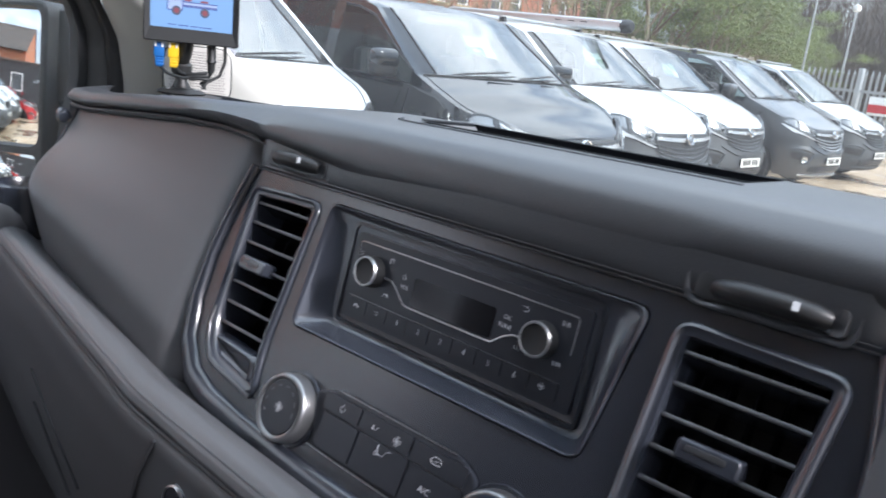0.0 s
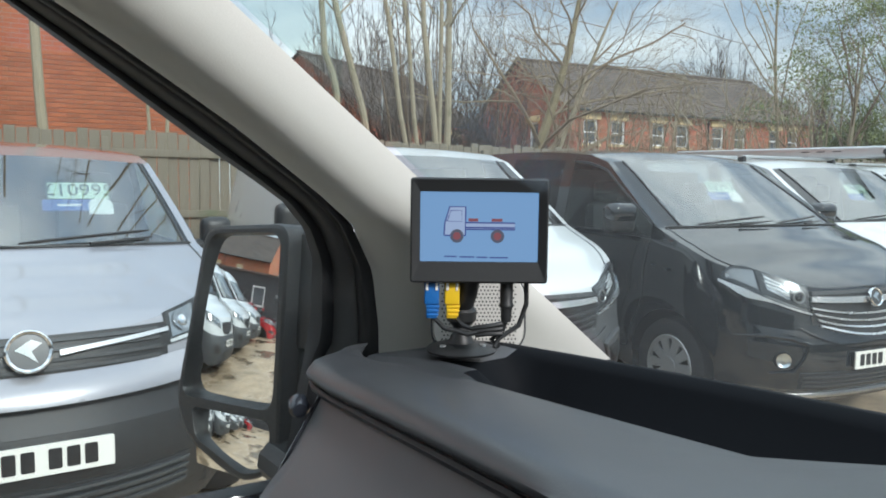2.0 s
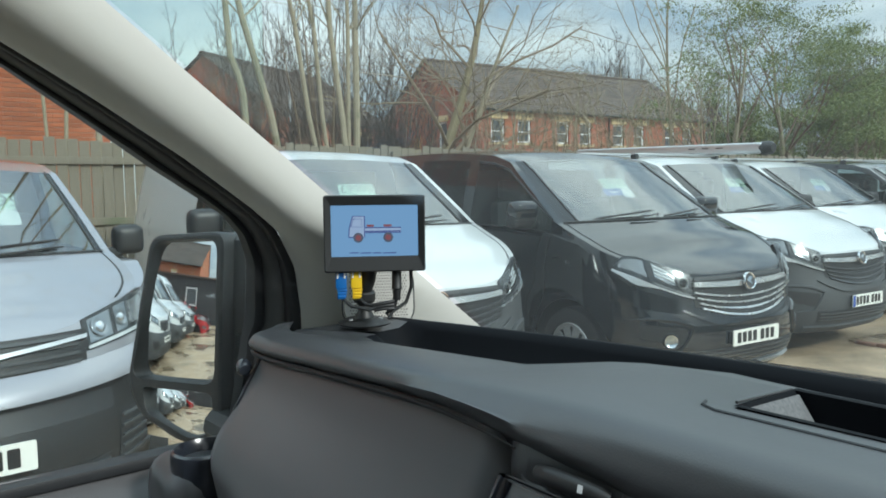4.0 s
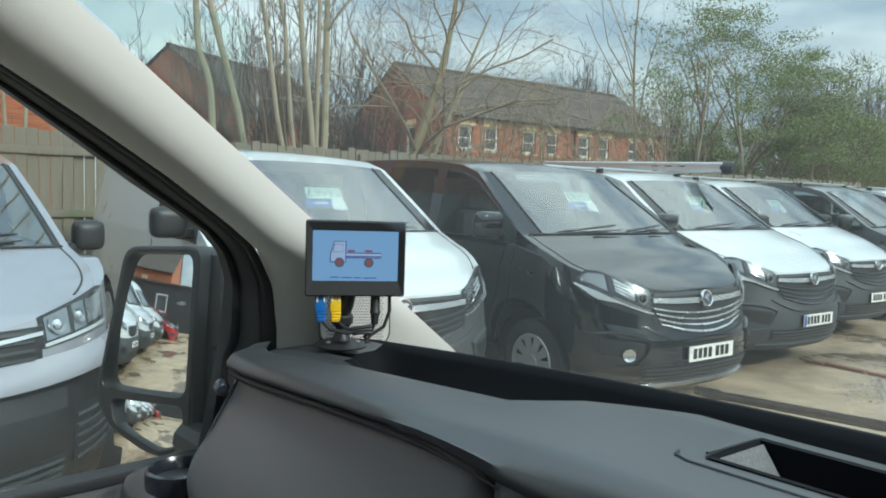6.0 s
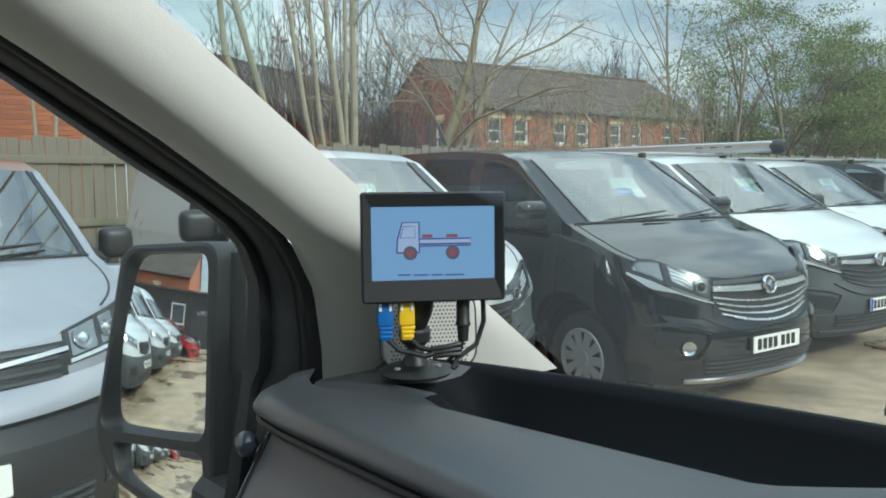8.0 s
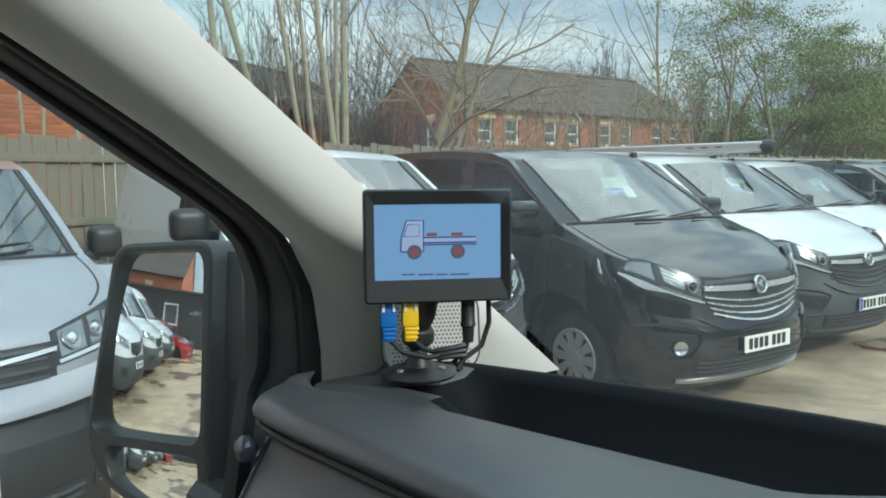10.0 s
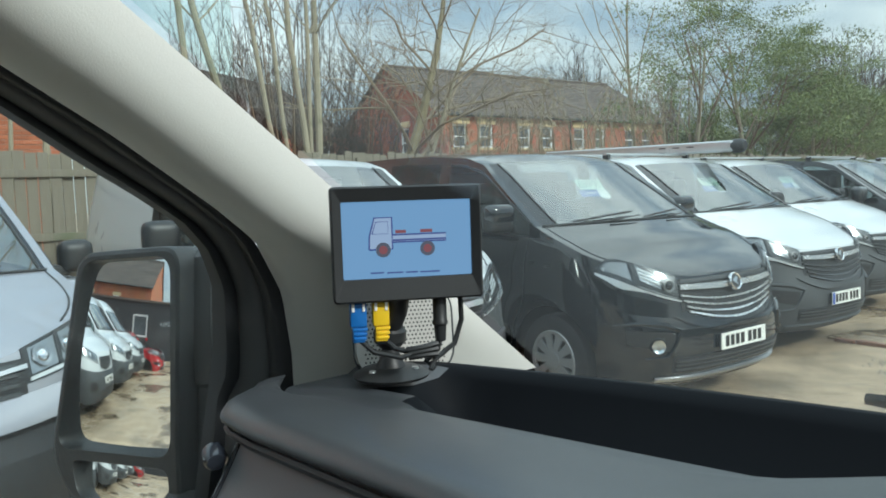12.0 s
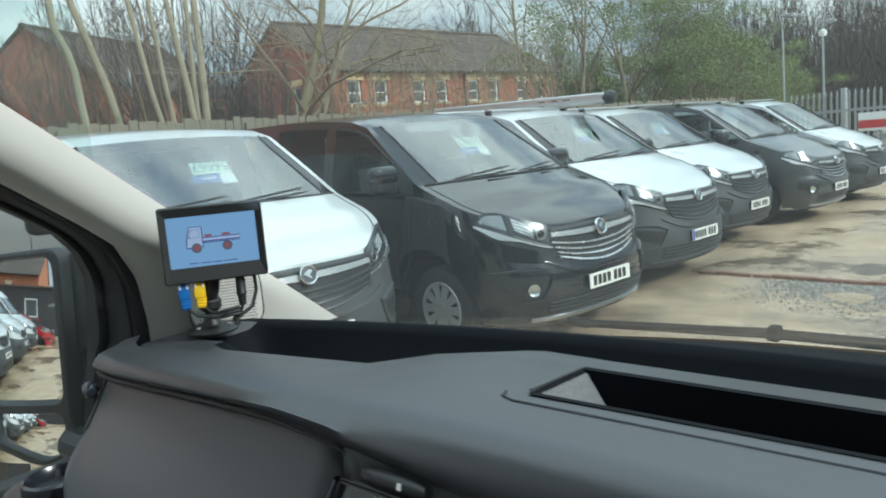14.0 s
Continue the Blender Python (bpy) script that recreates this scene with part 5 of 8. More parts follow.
def pole_tree(label, base, top, r, seed, twigs=5, kink=0.0):
    """A thin pale stem, nearly bare."""
    rnd = random.Random(seed)
    b, e = Vector(base), Vector(top)
    t = empty("tree", pose(*base), label, "tree", "pale bare stems behind the fence")
    bm, pts, rs = bmesh.new(), [], []
    for k in range(41 if kink else 9):
        f = k / (40 if kink else 8)
        p = (e - b) * f + Vector((rnd.uniform(-1, 1), rnd.uniform(-1, 1), 0)) * (0.006 if kink else 0.05) * (f > 0)
        if kink:
            p.y -= kink * (math.tanh((p.z - 3.35) / 0.12) + 1) / 2
        pts.append(p)
        rs.append(r * (1 - 0.6 * f))
    tube(bm, pts, rs, 8, caps=False)
    part("trunk", bm, "bark_pale", t)
    bm, tips = bmesh.new(), []
    for k in range(twigs):
        i = rnd.randint(3, 7)
        i = i * 5 if kink else i
        a = rnd.uniform(0, 6.28)
        limb(bm, pts[i], Vector((math.cos(a), math.sin(a), 0.8)).normalized(), rnd.uniform(0.6, 1.6) * 1.4, rs[i] * 0.35, 2, rnd, tips, 0.22, (2, 3))
    part("twigs", bm, "bark_pale", t)
    return t

# ---- the cab that the camera sits in: x to its right, y ahead, middle of the dash at x = 0 ----
EGO = pose(0.31, 0.735, 0, 0, 0, 5.5)


def smooth(a, b, x):
    t = min(1, max(0, (x - a) / (b - a)))
    return t * t * (3 - 2 * t)


dash = empty("dashboard", EGO, "black grained van dashboard with open trays and silver-edged vents", "dashboard")


def seam(x):
    """The dark seam under the lid of the dash: on the passenger side it climbs from the end, then drops to the fascia."""
    a = abs(x)
    if x < 0:
        return lerp(a, (0, 0.2, 0.3, 0.62, 0.72), (-0.002, -0.005, 0.0016, 0.0275, 0.034)), lerp(a, (0.10, 0.125, 0.16, 0.20, 0.25, 0.30, 0.36, 0.45, 0.625), (1.386, 1.388, 1.3925, 1.3965, 1.4005, 1.4015, 1.3985, 1.391, 1.3755))
    h = 1 - smooth(0.20, 0.36, a)
    return -0.002, 1.379 + 0.007 * h + 0.007 * smooth(0.118, 0.150, a) * (1 - smooth(0.212, 0.24, a))   # raised over the pull handle


def top_profile(x):
    """The dash top from the seam above the airbag to the foot of the windscreen, at one place across."""
    a = abs(x)
    h = 1 - smooth(0.20, 0.36, a)                    # the hump over the middle
    m = smooth(0.165, 0.30, a) if x < 0 else 0
    e = smooth(0.660, 0.717, a)                      # the round ends
    sy, zs = seam(x)
    near = sy - 0.003 + 0.045 * e * e
    zt = lerp(a, (0, 0.2, 0.25, 0.3, 0.36, 0.45, 0.625), (1.426, 1.4255, 1.4225, 1.419, 1.4155, 1.4085, 1.393)) if x < 0 else 1.398 + 0.028 * h
    far = 0.124 + 0.102 * (1 - smooth(0.19, 0.33, a)) - 0.02 * e
    rim = 0.338 - 0.25 * x * x - 0.02 * e
    zf = 1.402 * (1 - m) + (1.428 - 0.068 * a) * m
    foot = max(rim + 0.05, 0.407 + 0.22 * max(0, 1 - (x / 0.711) ** 2))   # where the windscreen stands
    p = smooth(0.568, 0.588, a)                      # the ledge that carries the display screen
    floor = 1.335 + (zf + 0.003 - 1.335) * p
    p2 = smooth(0.615, 0.655, a)
    back = 1.335 + (zf + 0.003 - 1.335) * p2
    q = [(near + 0.03, 1.33), (near + 0.016 - 0.007 * h, zs - 0.002 + 0.001 * h), (near + 0.006 - 0.002 * h, zs + 0.001), (near + 0.001, zs + 0.005), (near, zs + 0.009 + 0.004 * h), (near + 0.002 + 0.002 * h, zt - 0.006 - 0.006 * h), (near + 0.006 + 0.008 * h, zt - 0.0018 - 0.001 * h), (near + 0.014 + 0.014 * h, zt - 0.0004), (near + 0.03 + 0.014 * h, zt)]
    c, b = near + 0.078, near + 0.148
    q += [(c + (far - 0.06 - c) * (1 - h) * 0.5, zt * h + (0.6 * zt + 0.4 * zf) * (1 - h)), (b * h + (far - 0.02) * (1 - h), (zt - 0.003) * h + (0.15 * zt + 0.85 * zf) * (1 - h)), (far, zf - 0.001), (far + 0.012 - 0.009 * p, zf - 0.008 + 0.010 * p), (far + 0.022 - 0.014 * p, floor + 0.012 * (1 - p)), (far + 0.036 - 0.02 * p, floor)]
    q += [(rim - 0.05, back), (rim - 0.022, back + 0.01 * (1 - p2)), (rim - 0.01, 1.379 + 0.010 * p2), (rim, 1.388 + 0.002 * p2), (rim + 0.012, 1.387), (rim + 0.03, 1.372), (foot + 0.030, 1.302)]
    return q


xs = [-0.717, -0.715, -0.711, -0.706, -0.700, -0.692, -0.683, -0.672, -0.660, -0.646, -0.632, -0.618, -0.60, -0.595, -0.588, -0.582, -0.575, -0.570, -0.562, -0.555, -0.54, -0.49, -0.44, -0.4, -0.36, -0.33, -0.30, -0.27, -0.24, -0.226, -0.212, -0.18, -0.15, -0.139, -0.126, -0.116, -0.1, -0.05, 0]
xs = xs + [-v for v in xs[-2::-1]]
prof = [top_profile(x) for x in xs]
hole = lambda i, j: abs((xs[i] + xs[i + 1]) / 2) < 0.126 and j == 9
nq = len(prof[0]) - 1
# tray faces take the black that has the shade of their depth in it
for nm, mat, mine, lab in (("dash_top", "dash", True, "grained top pad"), ("open_tray", "tray_black", False, "black open tray under the windscreen, shade of its depth in the colour")):
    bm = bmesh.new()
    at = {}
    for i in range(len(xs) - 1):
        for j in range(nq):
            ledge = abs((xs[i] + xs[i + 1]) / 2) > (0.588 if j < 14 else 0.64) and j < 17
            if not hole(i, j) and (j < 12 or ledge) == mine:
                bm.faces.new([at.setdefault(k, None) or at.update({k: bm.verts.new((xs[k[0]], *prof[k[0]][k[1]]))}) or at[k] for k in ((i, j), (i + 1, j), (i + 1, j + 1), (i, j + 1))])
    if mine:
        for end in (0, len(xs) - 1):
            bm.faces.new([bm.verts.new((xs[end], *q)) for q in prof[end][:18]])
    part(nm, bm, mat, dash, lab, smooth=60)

# middle tray sunk into the hump, in the same shade-deepened black
y0, y1, zt = prof[len(prof) // 2][9][0], prof[len(prof) // 2][10][0], prof[len(prof) // 2][9][1]
bm = bmesh.new()
ring = [[(sx * (0.1272 if k == 0 else 0.126 if k == 1 else 0.095), (y0 - 0.001 * (k == 0) + 0.004 * k) if low else (y1 + 0.001 * (k == 0) - 0.004 * k), zt - 0.003 * (not low) + (0.0006, 0.0004, -0.045)[k]) for sx, low in ((-1, 1), (1, 1), (1, 0), (-1, 0))] for k in range(3)]
loops = [[bm.verts.new(p) for p in r] for r in ring]
for a, b in zip(loops, loops[1:]):
    for k in range(4):
        bm.faces.new((a[k], a[(k + 1) % 4], b[(k + 1) % 4], b[k]))
bm.faces.new(loops[-1])
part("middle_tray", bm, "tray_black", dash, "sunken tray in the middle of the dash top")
for s in (-1, 1):
    bm = bmesh.new()
    o = [(s * 0.124, y0 + 0.006, zt - 0.002), (s * 0.124, y1 - 0.006, zt - 0.005), (s * 0.097, y1 - 0.010, zt - 0.042), (s * 0.097, y0 + 0.010, zt - 0.042)]
    f = bm.faces.new([bm.verts.new((p[0] - s * 0.0015, p[1], p[2] + 0.001)) for p in o])
    part("tray_pad", bm, "rubber", dash, "speckled grey rubber pad")
bm = bmesh.new()
for s in (-1,):
    tube(bm, [(-0.128, y0 + 0.004, zt + 0.0015), (-0.128, y1 - 0.004, zt - 0.0022)], 0.0010, 6)
part("tray_edge", bm, "satin_dark", dash)
bm = bmesh.new()
tube(bm, [(-0.143, y0 - 0.002, zt + 0.0003), (-0.141, y0 - 0.009, zt), (-0.13, y0 - 0.0135, zt), (0.13, y0 - 0.0135, zt)], 0.0009, 5)
part("tray_groove", bm, "seal", dash)
bm = bmesh.new()
tube(bm, [(x, top_profile(x)[2][0] - 0.001, top_profile(x)[2][1] - 0.0035) for x in [-0.680 + 0.46 * k / 30 for k in range(31)]], [0.0028 - 0.0022 * max(0, k - 20) / 10 for k in range(31)], 6)
part("lid_gap", bm, "seal", dash, "dark gap under the dash top")

# fascia frame: u across, v up the slope, w towards the driver
FAS = basis((0, -0.010, 1.365), (1, 0, 0), (0, 0.41, 0.912), (0, -0.912, 0.41))


def slab(poly, w0, w1):
    return prism(bmesh.new(), poly, w1 - w0, FAS @ pose(0, 0, w0))


def shifted(poly, du, dv):
    return [(a + du, b + dv) for a, b in poly]


# airbag cover on the passenger side: a flat upper face that turns under along a slanting crease
def airbag(u, v):
    x0 = -0.650 + 0.414 * u
    sy, sz = seam(x0)
    z = sz - 0.001 + (1.234 - 0.018 * u - sz) * v
    xl = -0.650 + 0.036 * v ** 1.5
    x = xl + (-0.236 - xl) * u
    y = -0.010 + 0.45 * (z - 1.365) + 0.034 * v * max(0, 1 - u) ** 1.3
    bend = 0.56 + 0.30 * u
    y -= 0.024 * (1 - 0.65 * min(1, u) ** 2) * (v / bend if v < bend else max(0, 1 - (v - bend) / (1.04 - bend)))
    y += (1 - smooth(0, 0.5, v)) * (sy + 0.006 - (-0.010 + 0.45 * (sz - 0.001 - 1.365)) - 0.03 * (1 - smooth(0, 0.12, u)) ** 2)
    y += 0.03 * (1 - smooth(0, 0.12, u)) ** 2 + 0.030 * (max(0, u - 0.955) / 0.1) ** 2
    return Vector((x, y, z))


bm = bmesh.new()
sheet(bm, airbag, [0, .01, .03, .06, .12, .25, .4, .55, .7, .85, .95, .97, .985, 1, 1.02, 1.05, 1.1], [k / 28 for k in range(31)])
part("airbag_cover", bm, "dash_soft", dash, "soft grained airbag cover", smooth=60)
bm = bmesh.new()
for k in range(6):
    box(bm, (0, 0, 0), (0.0022, 0.0008, 0.0035), m=Matrix.Translation(airbag(0.035 + 0.006 * k, 0.965) + Vector((0, -0.0008, 0))))
part("airbag_mark", bm, "mark", dash)

# lower roll and glovebox under it
ROLL = ((0.03, -0.014), (0.004, -0.006), (-0.008, 0.006), (-0.020, 0.012), (-0.029, 0.011), (-0.036, 0.006), (-0.0385, 0.001), (-0.0375, -0.003), (-0.042, -0.008), (-0.049, -0.04), (-0.053, -0.09), (-0.047, -0.16), (-0.02, -0.26), (0.03, -0.36), (0.10, -0.48))


def lower_roll(u, v):
    x = -0.705 + u * 0.895
    jy, jz = lerp(x, [-0.70, -0.2, 0.2], [-0.022, -0.084, -0.092]), lerp(x, [-0.70, -0.45, -0.2, 0.2], [1.226, 1.219, 1.214, 1.212])
    k = v * (len(ROLL) - 1)
    i = min(int(k), len(ROLL) - 2)
    f = k - i
    y, z = ROLL[i][0] + (ROLL[i + 1][0] - ROLL[i][0]) * f, ROLL[i][1] + (ROLL[i + 1][1] - ROLL[i][1]) * f
    end = 1 - smooth(0, 0.07, u)
    return Vector((x, jy + y + 0.075 * end ** 2, jz + z + 0.006 * end))


bm = bmesh.new()
across = [0, .006, .014, .025, .04, .055, .08, .12, .18, .25, .35, .45, .55, .65, .75, .85, 1.0]
sheet(bm, lower_roll, across, [k / 56 for k in range(30)])
part("lower_roll", bm, "dash_soft", dash, "padded roll along the lower dash", smooth=60)
# below the seam the sheet changes to the tone with shade painted in
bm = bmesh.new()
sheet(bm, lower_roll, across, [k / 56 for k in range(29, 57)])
part("lower_dash", bm, "dash_low", dash, "lower dash with a glovebox lid, darkened in its colour for shade", smooth=60)
for v_, r_ in ((7.0 / 14, 0.0013), (4.6 / 14, 0.0006)):
    bm = bmesh.new()
    tube(bm, [lower_roll(u, v_) + Vector((0, -0.0004, 0)) for u in [k / 40 for k in range(1, 41)]], r_, 5)
    part("roll_seam", bm, "seal" if r_ > 0.001 else "dash", dash)
bm = bmesh.new()
tube(bm, [lower_roll(0.612 - 0.03 * math.sin(k / 10 * 1.57), (8 + 3.2 * k / 10) / 14) + Vector((0.0, -0.0008, 0)) for k in range(11)], 0.0014, 5)
part("glovebox_gap", bm, "seal", dash)
for pts in (((.30, 9.6), (.36, 9.9), (.46, 10.4)), ((.31, 10.15), (.36, 10.45), (.42, 10.8))):
    bm = bmesh.new()
    tube(bm, [lower_roll(u, k / 14) + Vector((0.0, -0.0008, 0)) for u, k in pts], 0.0012, 5)
    part("glovebox_gap", bm, "seal", dash)

# cup holder at the passenger end
cup = part("cup_holder", lathe(bmesh.new(), [(0, -0.05), (0.022, -0.05), (0.0275, 0.0), (0.031, 0.006), (0.034, 0.004), (0.035, -0.002), (0.033, -0.06), (0, -0.06)], 28), "gloss", dash, "black cup holder ring", m=pose(-0.667, -0.026, 1.276))
bm = bmesh.new()
box(bm, (-0.69, -0.01, 1.225), (0.11, 0.12, 0.088), 0.035, seg=4)
part("cup_body", bm, "dash", dash)
# latch pin and clips at the end of the dash
bm = lathe(bmesh.new(), [(0.0, 0), (0.008, 0), (0.0085, 0.01), (0.006, 0.014), (0, 0.015)], 16)
part("end_latch", bm, "gloss", dash, m=basis((-0.667, 0.020, 1.362), (0, 1, 0), (0, 0, 1), (1, -0.6, 0)))
bm = bmesh.new()
sheet(bm, lambda u, v: airbag(0, v) + Vector((-0.012 * u + 0.004, 0.10 * u, 0.0)), [0, .05, .2, .5, 1], [k / 14 for k in range(15)])
part("end_panel", bm, "dash", dash)
bm = bmesh.new()
tube(bm, [airbag(0.004, v) + Vector((-0.003, 0.0, 0)) for v in [k / 12 for k in range(13)]], 0.0022, 6)
part("end_edge", bm, "gloss", dash)

# ---- middle fascia ----
def skin(bm, rings, cap=False):
    """Joins closed rings of points one after the other."""
    vs = [[bm.verts.new(p) for p in r] for r in rings]
    for a, b in zip(vs, vs[1:]):
        for k in range(len(a)):
            j = (k + 1) % len(a)
            bm.faces.new((a[k], a[j], b[j], b[k]))
    if cap:
        bm.faces.new(vs[-1])
    return bm


def soft_poly(poly, r, n=4):
    """An outline with its corners rounded."""
    out = []
    for k, p in enumerate(poly):
        p, a, b = Vector(p), Vector(poly[k - 1]), Vector(poly[(k + 1) % len(poly)])
        d, e = (a - p).normalized(), (b - p).normalized()
        q = min(r, (a - p).length * 0.45, (b - p).length * 0.45)
        for i in range(n + 1):
            t = i / n
            s0, s1, s2 = p + d * q, p, p + e * q
            out.append(tuple(s0 * (1 - t) ** 2 + s1 * 2 * t * (1 - t) + s2 * t * t))
    return out


def inset(poly, d):
    """The outline moved inwards by d."""
    area = sum(poly[k - 1][0] * poly[k][1] - poly[k][0] * poly[k - 1][1] for k in range(len(poly)))
    sg = 1 if area > 0 else -1
    out = []
    for k, p in enumerate(poly):
        a, b = poly[k - 1], poly[(k + 1) % len(poly)]
        t = Vector((b[0] - a[0], b[1] - a[1])).normalized()
        out.append((p[0] - t.y * d * sg, p[1] + t.x * d * sg))
    return out


def on_fascia(poly, w, m=None):
    return [(m or FAS) @ Vector((u, v, w)) for u, v in poly]


half = [(-0.222, 0.012), (-0.229, -0.03), (-0.2315, -0.064), (-0.227, -0.10), (-0.216, -0.128), (-0.197, -0.146), (-0.17, -0.154), (-0.13, -0.158), (-0.05, -0.1615)]
outline = half + [(-u, v) for u, v in half[::-1]]
VENT = [(-0.219, -0.001), (-0.136, 0.002), (-0.134, -0.112), (-0.126, -0.147), (-0.190, -0.138), (-0.207, -0.11)]
vent_l = soft_poly(VENT, 0.012)
vent_r = [(-u, v) for u, v in vent_l[::-1]]
POCKET = [(-0.127, 0.003), (0.123, 0.001), (0.1125, -0.0840), (-0.121, -0.0865)]
pocket = soft_poly(POCKET, 0.008)
bm = bmesh.new()
edges = []
for loop in (outline, inset(vent_l, 0.002), inset(vent_r, 0.002), inset(pocket, -0.001)):
    vs = [bm.verts.new(p) for p in on_fascia(loop, 0.0)]
    edges += [bm.edges.new((vs[k - 1], vs[k])) for k in range(len(vs))]
bmesh.ops.triangle_fill(bm, edges=edges, use_beauty=True, normal=FAS.to_3x3() @ Vector((0, 0, 1)))
part("fascia", bm, "gloss", dash, "satin black middle fascia", smooth=0)
# rounded rim that sweeps down beside the vents and in under the heater panel
bm = bmesh.new()
rows_ = []
for k, p in enumerate(outline):
    a, b = Vector(outline[max(0, k - 1)]), Vector(outline[min(len(outline) - 1, k + 1)])
    t = (b - a).normalized()
    nrm = Vector((t.y, -t.x)) * -1
    if nrm.x * p[0] < 0 and abs(p[0]) > 0.2 or (abs(p[0]) < 0.2 and nrm.y > 0):
        nrm = -nrm
    wd = 0.011 + 0.013 * smooth(-0.06, -0.155, p[1]) if p[1] > -0.155 else 0.024
    wd = 0.011 + 0.013 * smooth(0.06, 0.155, -p[1])
    rows_.append([FAS @ Vector((p[0] + nrm.x * wd * f, p[1] + nrm.y * wd * f, w)) for f, w in ((-0.02, -0.002), (0.0, 0.0015), (0.1, 0.004), (0.28, 0.0058), (0.5, 0.0055), (0.75, 0.003), (0.95, -0.003), (1.0, -0.012))])
g = [[bm.verts.new(p) for p in r] for r in rows_]
for a, b in zip(g, g[1:]):
    for j in range(len(a) - 1):
        bm.faces.new((a[j], a[j + 1], b[j + 1], b[j]))
part("fascia_rim", bm, "gloss", dash, "rounded satin black rim", smooth=70)
# slope above the fascia, under the overhang of the dash top
bm = bmesh.new()
sheet(bm, lambda u, v: FAS @ Vector((-0.236 + 0.472 * u, 0.0122 + 0.022 * v, 0.0035 + 0.006 * v - 0.003 * (1 - v) ** 6 - 0.02 * smooth(0.93, 1.0, abs(2 * u - 1)))), [k / 40 for k in range(41)], [0, .04, .1, .2, .5, 1])
part("fascia_top", bm, "dash", dash, smooth=60)
for dv, rr in ((0.0118, 0.0007), (0.0142, 0.0005)):
    bm = bmesh.new()
    tube(bm, [FAS @ Vector((-0.222 + 0.444 * k / 12, dv, 0.0022 + (dv - 0.0118) * 0.6)) for k in range(13)], rr, 5)
    part("fascia_line", bm, "satin_dark", dash, "thin shiny line along the fascia top")

# radio, upright in its pocket: level with the fascia at its top, sunk at its foot
RAD = FAS @ pose(0, -0.008, -0.003, 11.3, 0, 0)
floor_ring = [(u, v) for u, v in soft_poly([(-0.104, 0.0035), (0.104, 0.0035), (0.102, -0.0655), (-0.102, -0.0655)], 0.006)]
mids = []
for f, w in ((0.0, 0.0), (0.04, 0.0022), (0.10, 0.0024), (0.16, 0.0008)):
    mids.append([p.lerp(q, f) + (FAS.to_3x3() @ Vector((0, 0, w))) for p, q in zip(on_fascia(pocket, 0), on_fascia(floor_ring, 0.0, RAD))])
top_of = lambda p, q, f, d: p.lerp(q, f) + (FAS.to_3x3() @ Vector((0, 0, d)))
for f, d in ((0.35, -0.0016), (0.6, -0.0034), (0.8, -0.0036), (0.92, -0.0022), (1.0, -0.0012)):
    mids.append([top_of(p, q, f, d * min(1, max(0.05, -v / 0.03))) for (u, v), p, q in zip(pocket, on_fascia(pocket, 0), on_fascia(floor_ring, 0, RAD))])
bm = skin(bmesh.new(), mids, cap=True)
part("radio_pocket", bm, "gloss_soft", dash, "sloping walls of the radio recess", smooth=80)


def rslab(poly, w0, w1):
    return prism(bmesh.new(), poly, w1 - w0, RAD @ pose(0, 0, w0))


radio = part("radio", rslab(shifted(rounded(0.186, 0.0585, 0.003), 0, -0.0305), -0.004, 0.0012), "radio", dash, "flat black radio with two chrome-ringed knobs")
bm = skin(bmesh.new(), [on_fascia(shifted(rounded(w, h, 0.004), 0, -0.0305), z, RAD) for w, h, z in ((0.199, 0.0715, -0.001), (0.198, 0.0705, 0.0008), (0.194, 0.0665, 0.0010), (0.1935, 0.066, -0.001))])
part("radio_rim", bm, "radio", radio)
part("display", rslab(shifted(rounded(0.066, 0.0185, 0.002), -0.001, -0.0273), 0.001, 0.0016), "display", radio)
bm = bmesh.new()
tube(bm, [RAD @ Vector((u, v, 0.0013)) for u, v in ((-0.0885, -0.017), (-0.089, -0.008), (-0.0875, -0.0068), (-0.045, -0.0067), (0.04, -0.0068), (0.0845, -0.0072), (0.0855, -0.009), (0.0855, -0.028))], 0.0004, 5)
tube(bm, [RAD @ Vector((u, v, 0.0013)) for u, v in ((-0.060, -0.0255), (-0.053, -0.0262), (-0.048, -0.030), (-0.0395, -0.0375), (-0.036, -0.0384), (0.029, -0.0384), (0.033, -0.0380), (0.041, -0.0320), (0.047, -0.0294), (0.054, -0.0290))], 0.0006, 5)
tube(bm, [RAD @ Vector((u, v, 0.0013)) for u, v in ((-0.0885, -0.0446), (-0.04, -0.0449), (0.083, -0.0452))], 0.00022, 4)
part("silver_line", bm, "satin", radio)
for u, v in ((-0.0715, -0.0245), (0.066, -0.0255)):
    k = part("knob", lathe(bmesh.new(), [(0, 0), (0.0106, 0), (0.0103, 0.0075), (0.0092, 0.0088), (0.0078, 0.0084), (0, 0.0088)], 28), "black_plastic", radio, "black knob with chrome ring", m=RAD @ pose(u, v, 0.001))
    part("ring", lathe(bmesh.new(), [(0.0086, 0.0080), (0.0100, 0.0074), (0.0103, 0.0082), (0.0097, 0.0096), (0.0089, 0.0096)], 28), "satin", k)
for k in range(9):
    part("button", rslab(shifted(rounded(0.0186, 0.0098, 0.0008), -0.0795 + 0.0192 * k, -0.0505), 0.001, 0.0018), "radio", radio)
for k in range(6):
    lettering("figure", str(k + 1), 0.0050, "mark", radio, RAD @ pose(-0.0400 + 0.0190 * k, -0.0503, 0.0020), 0.0001)
lettering("words", "VOL", 0.0036, "mark", radio, RAD @ pose(-0.0415, -0.0268, 0.0014), 0.0001)
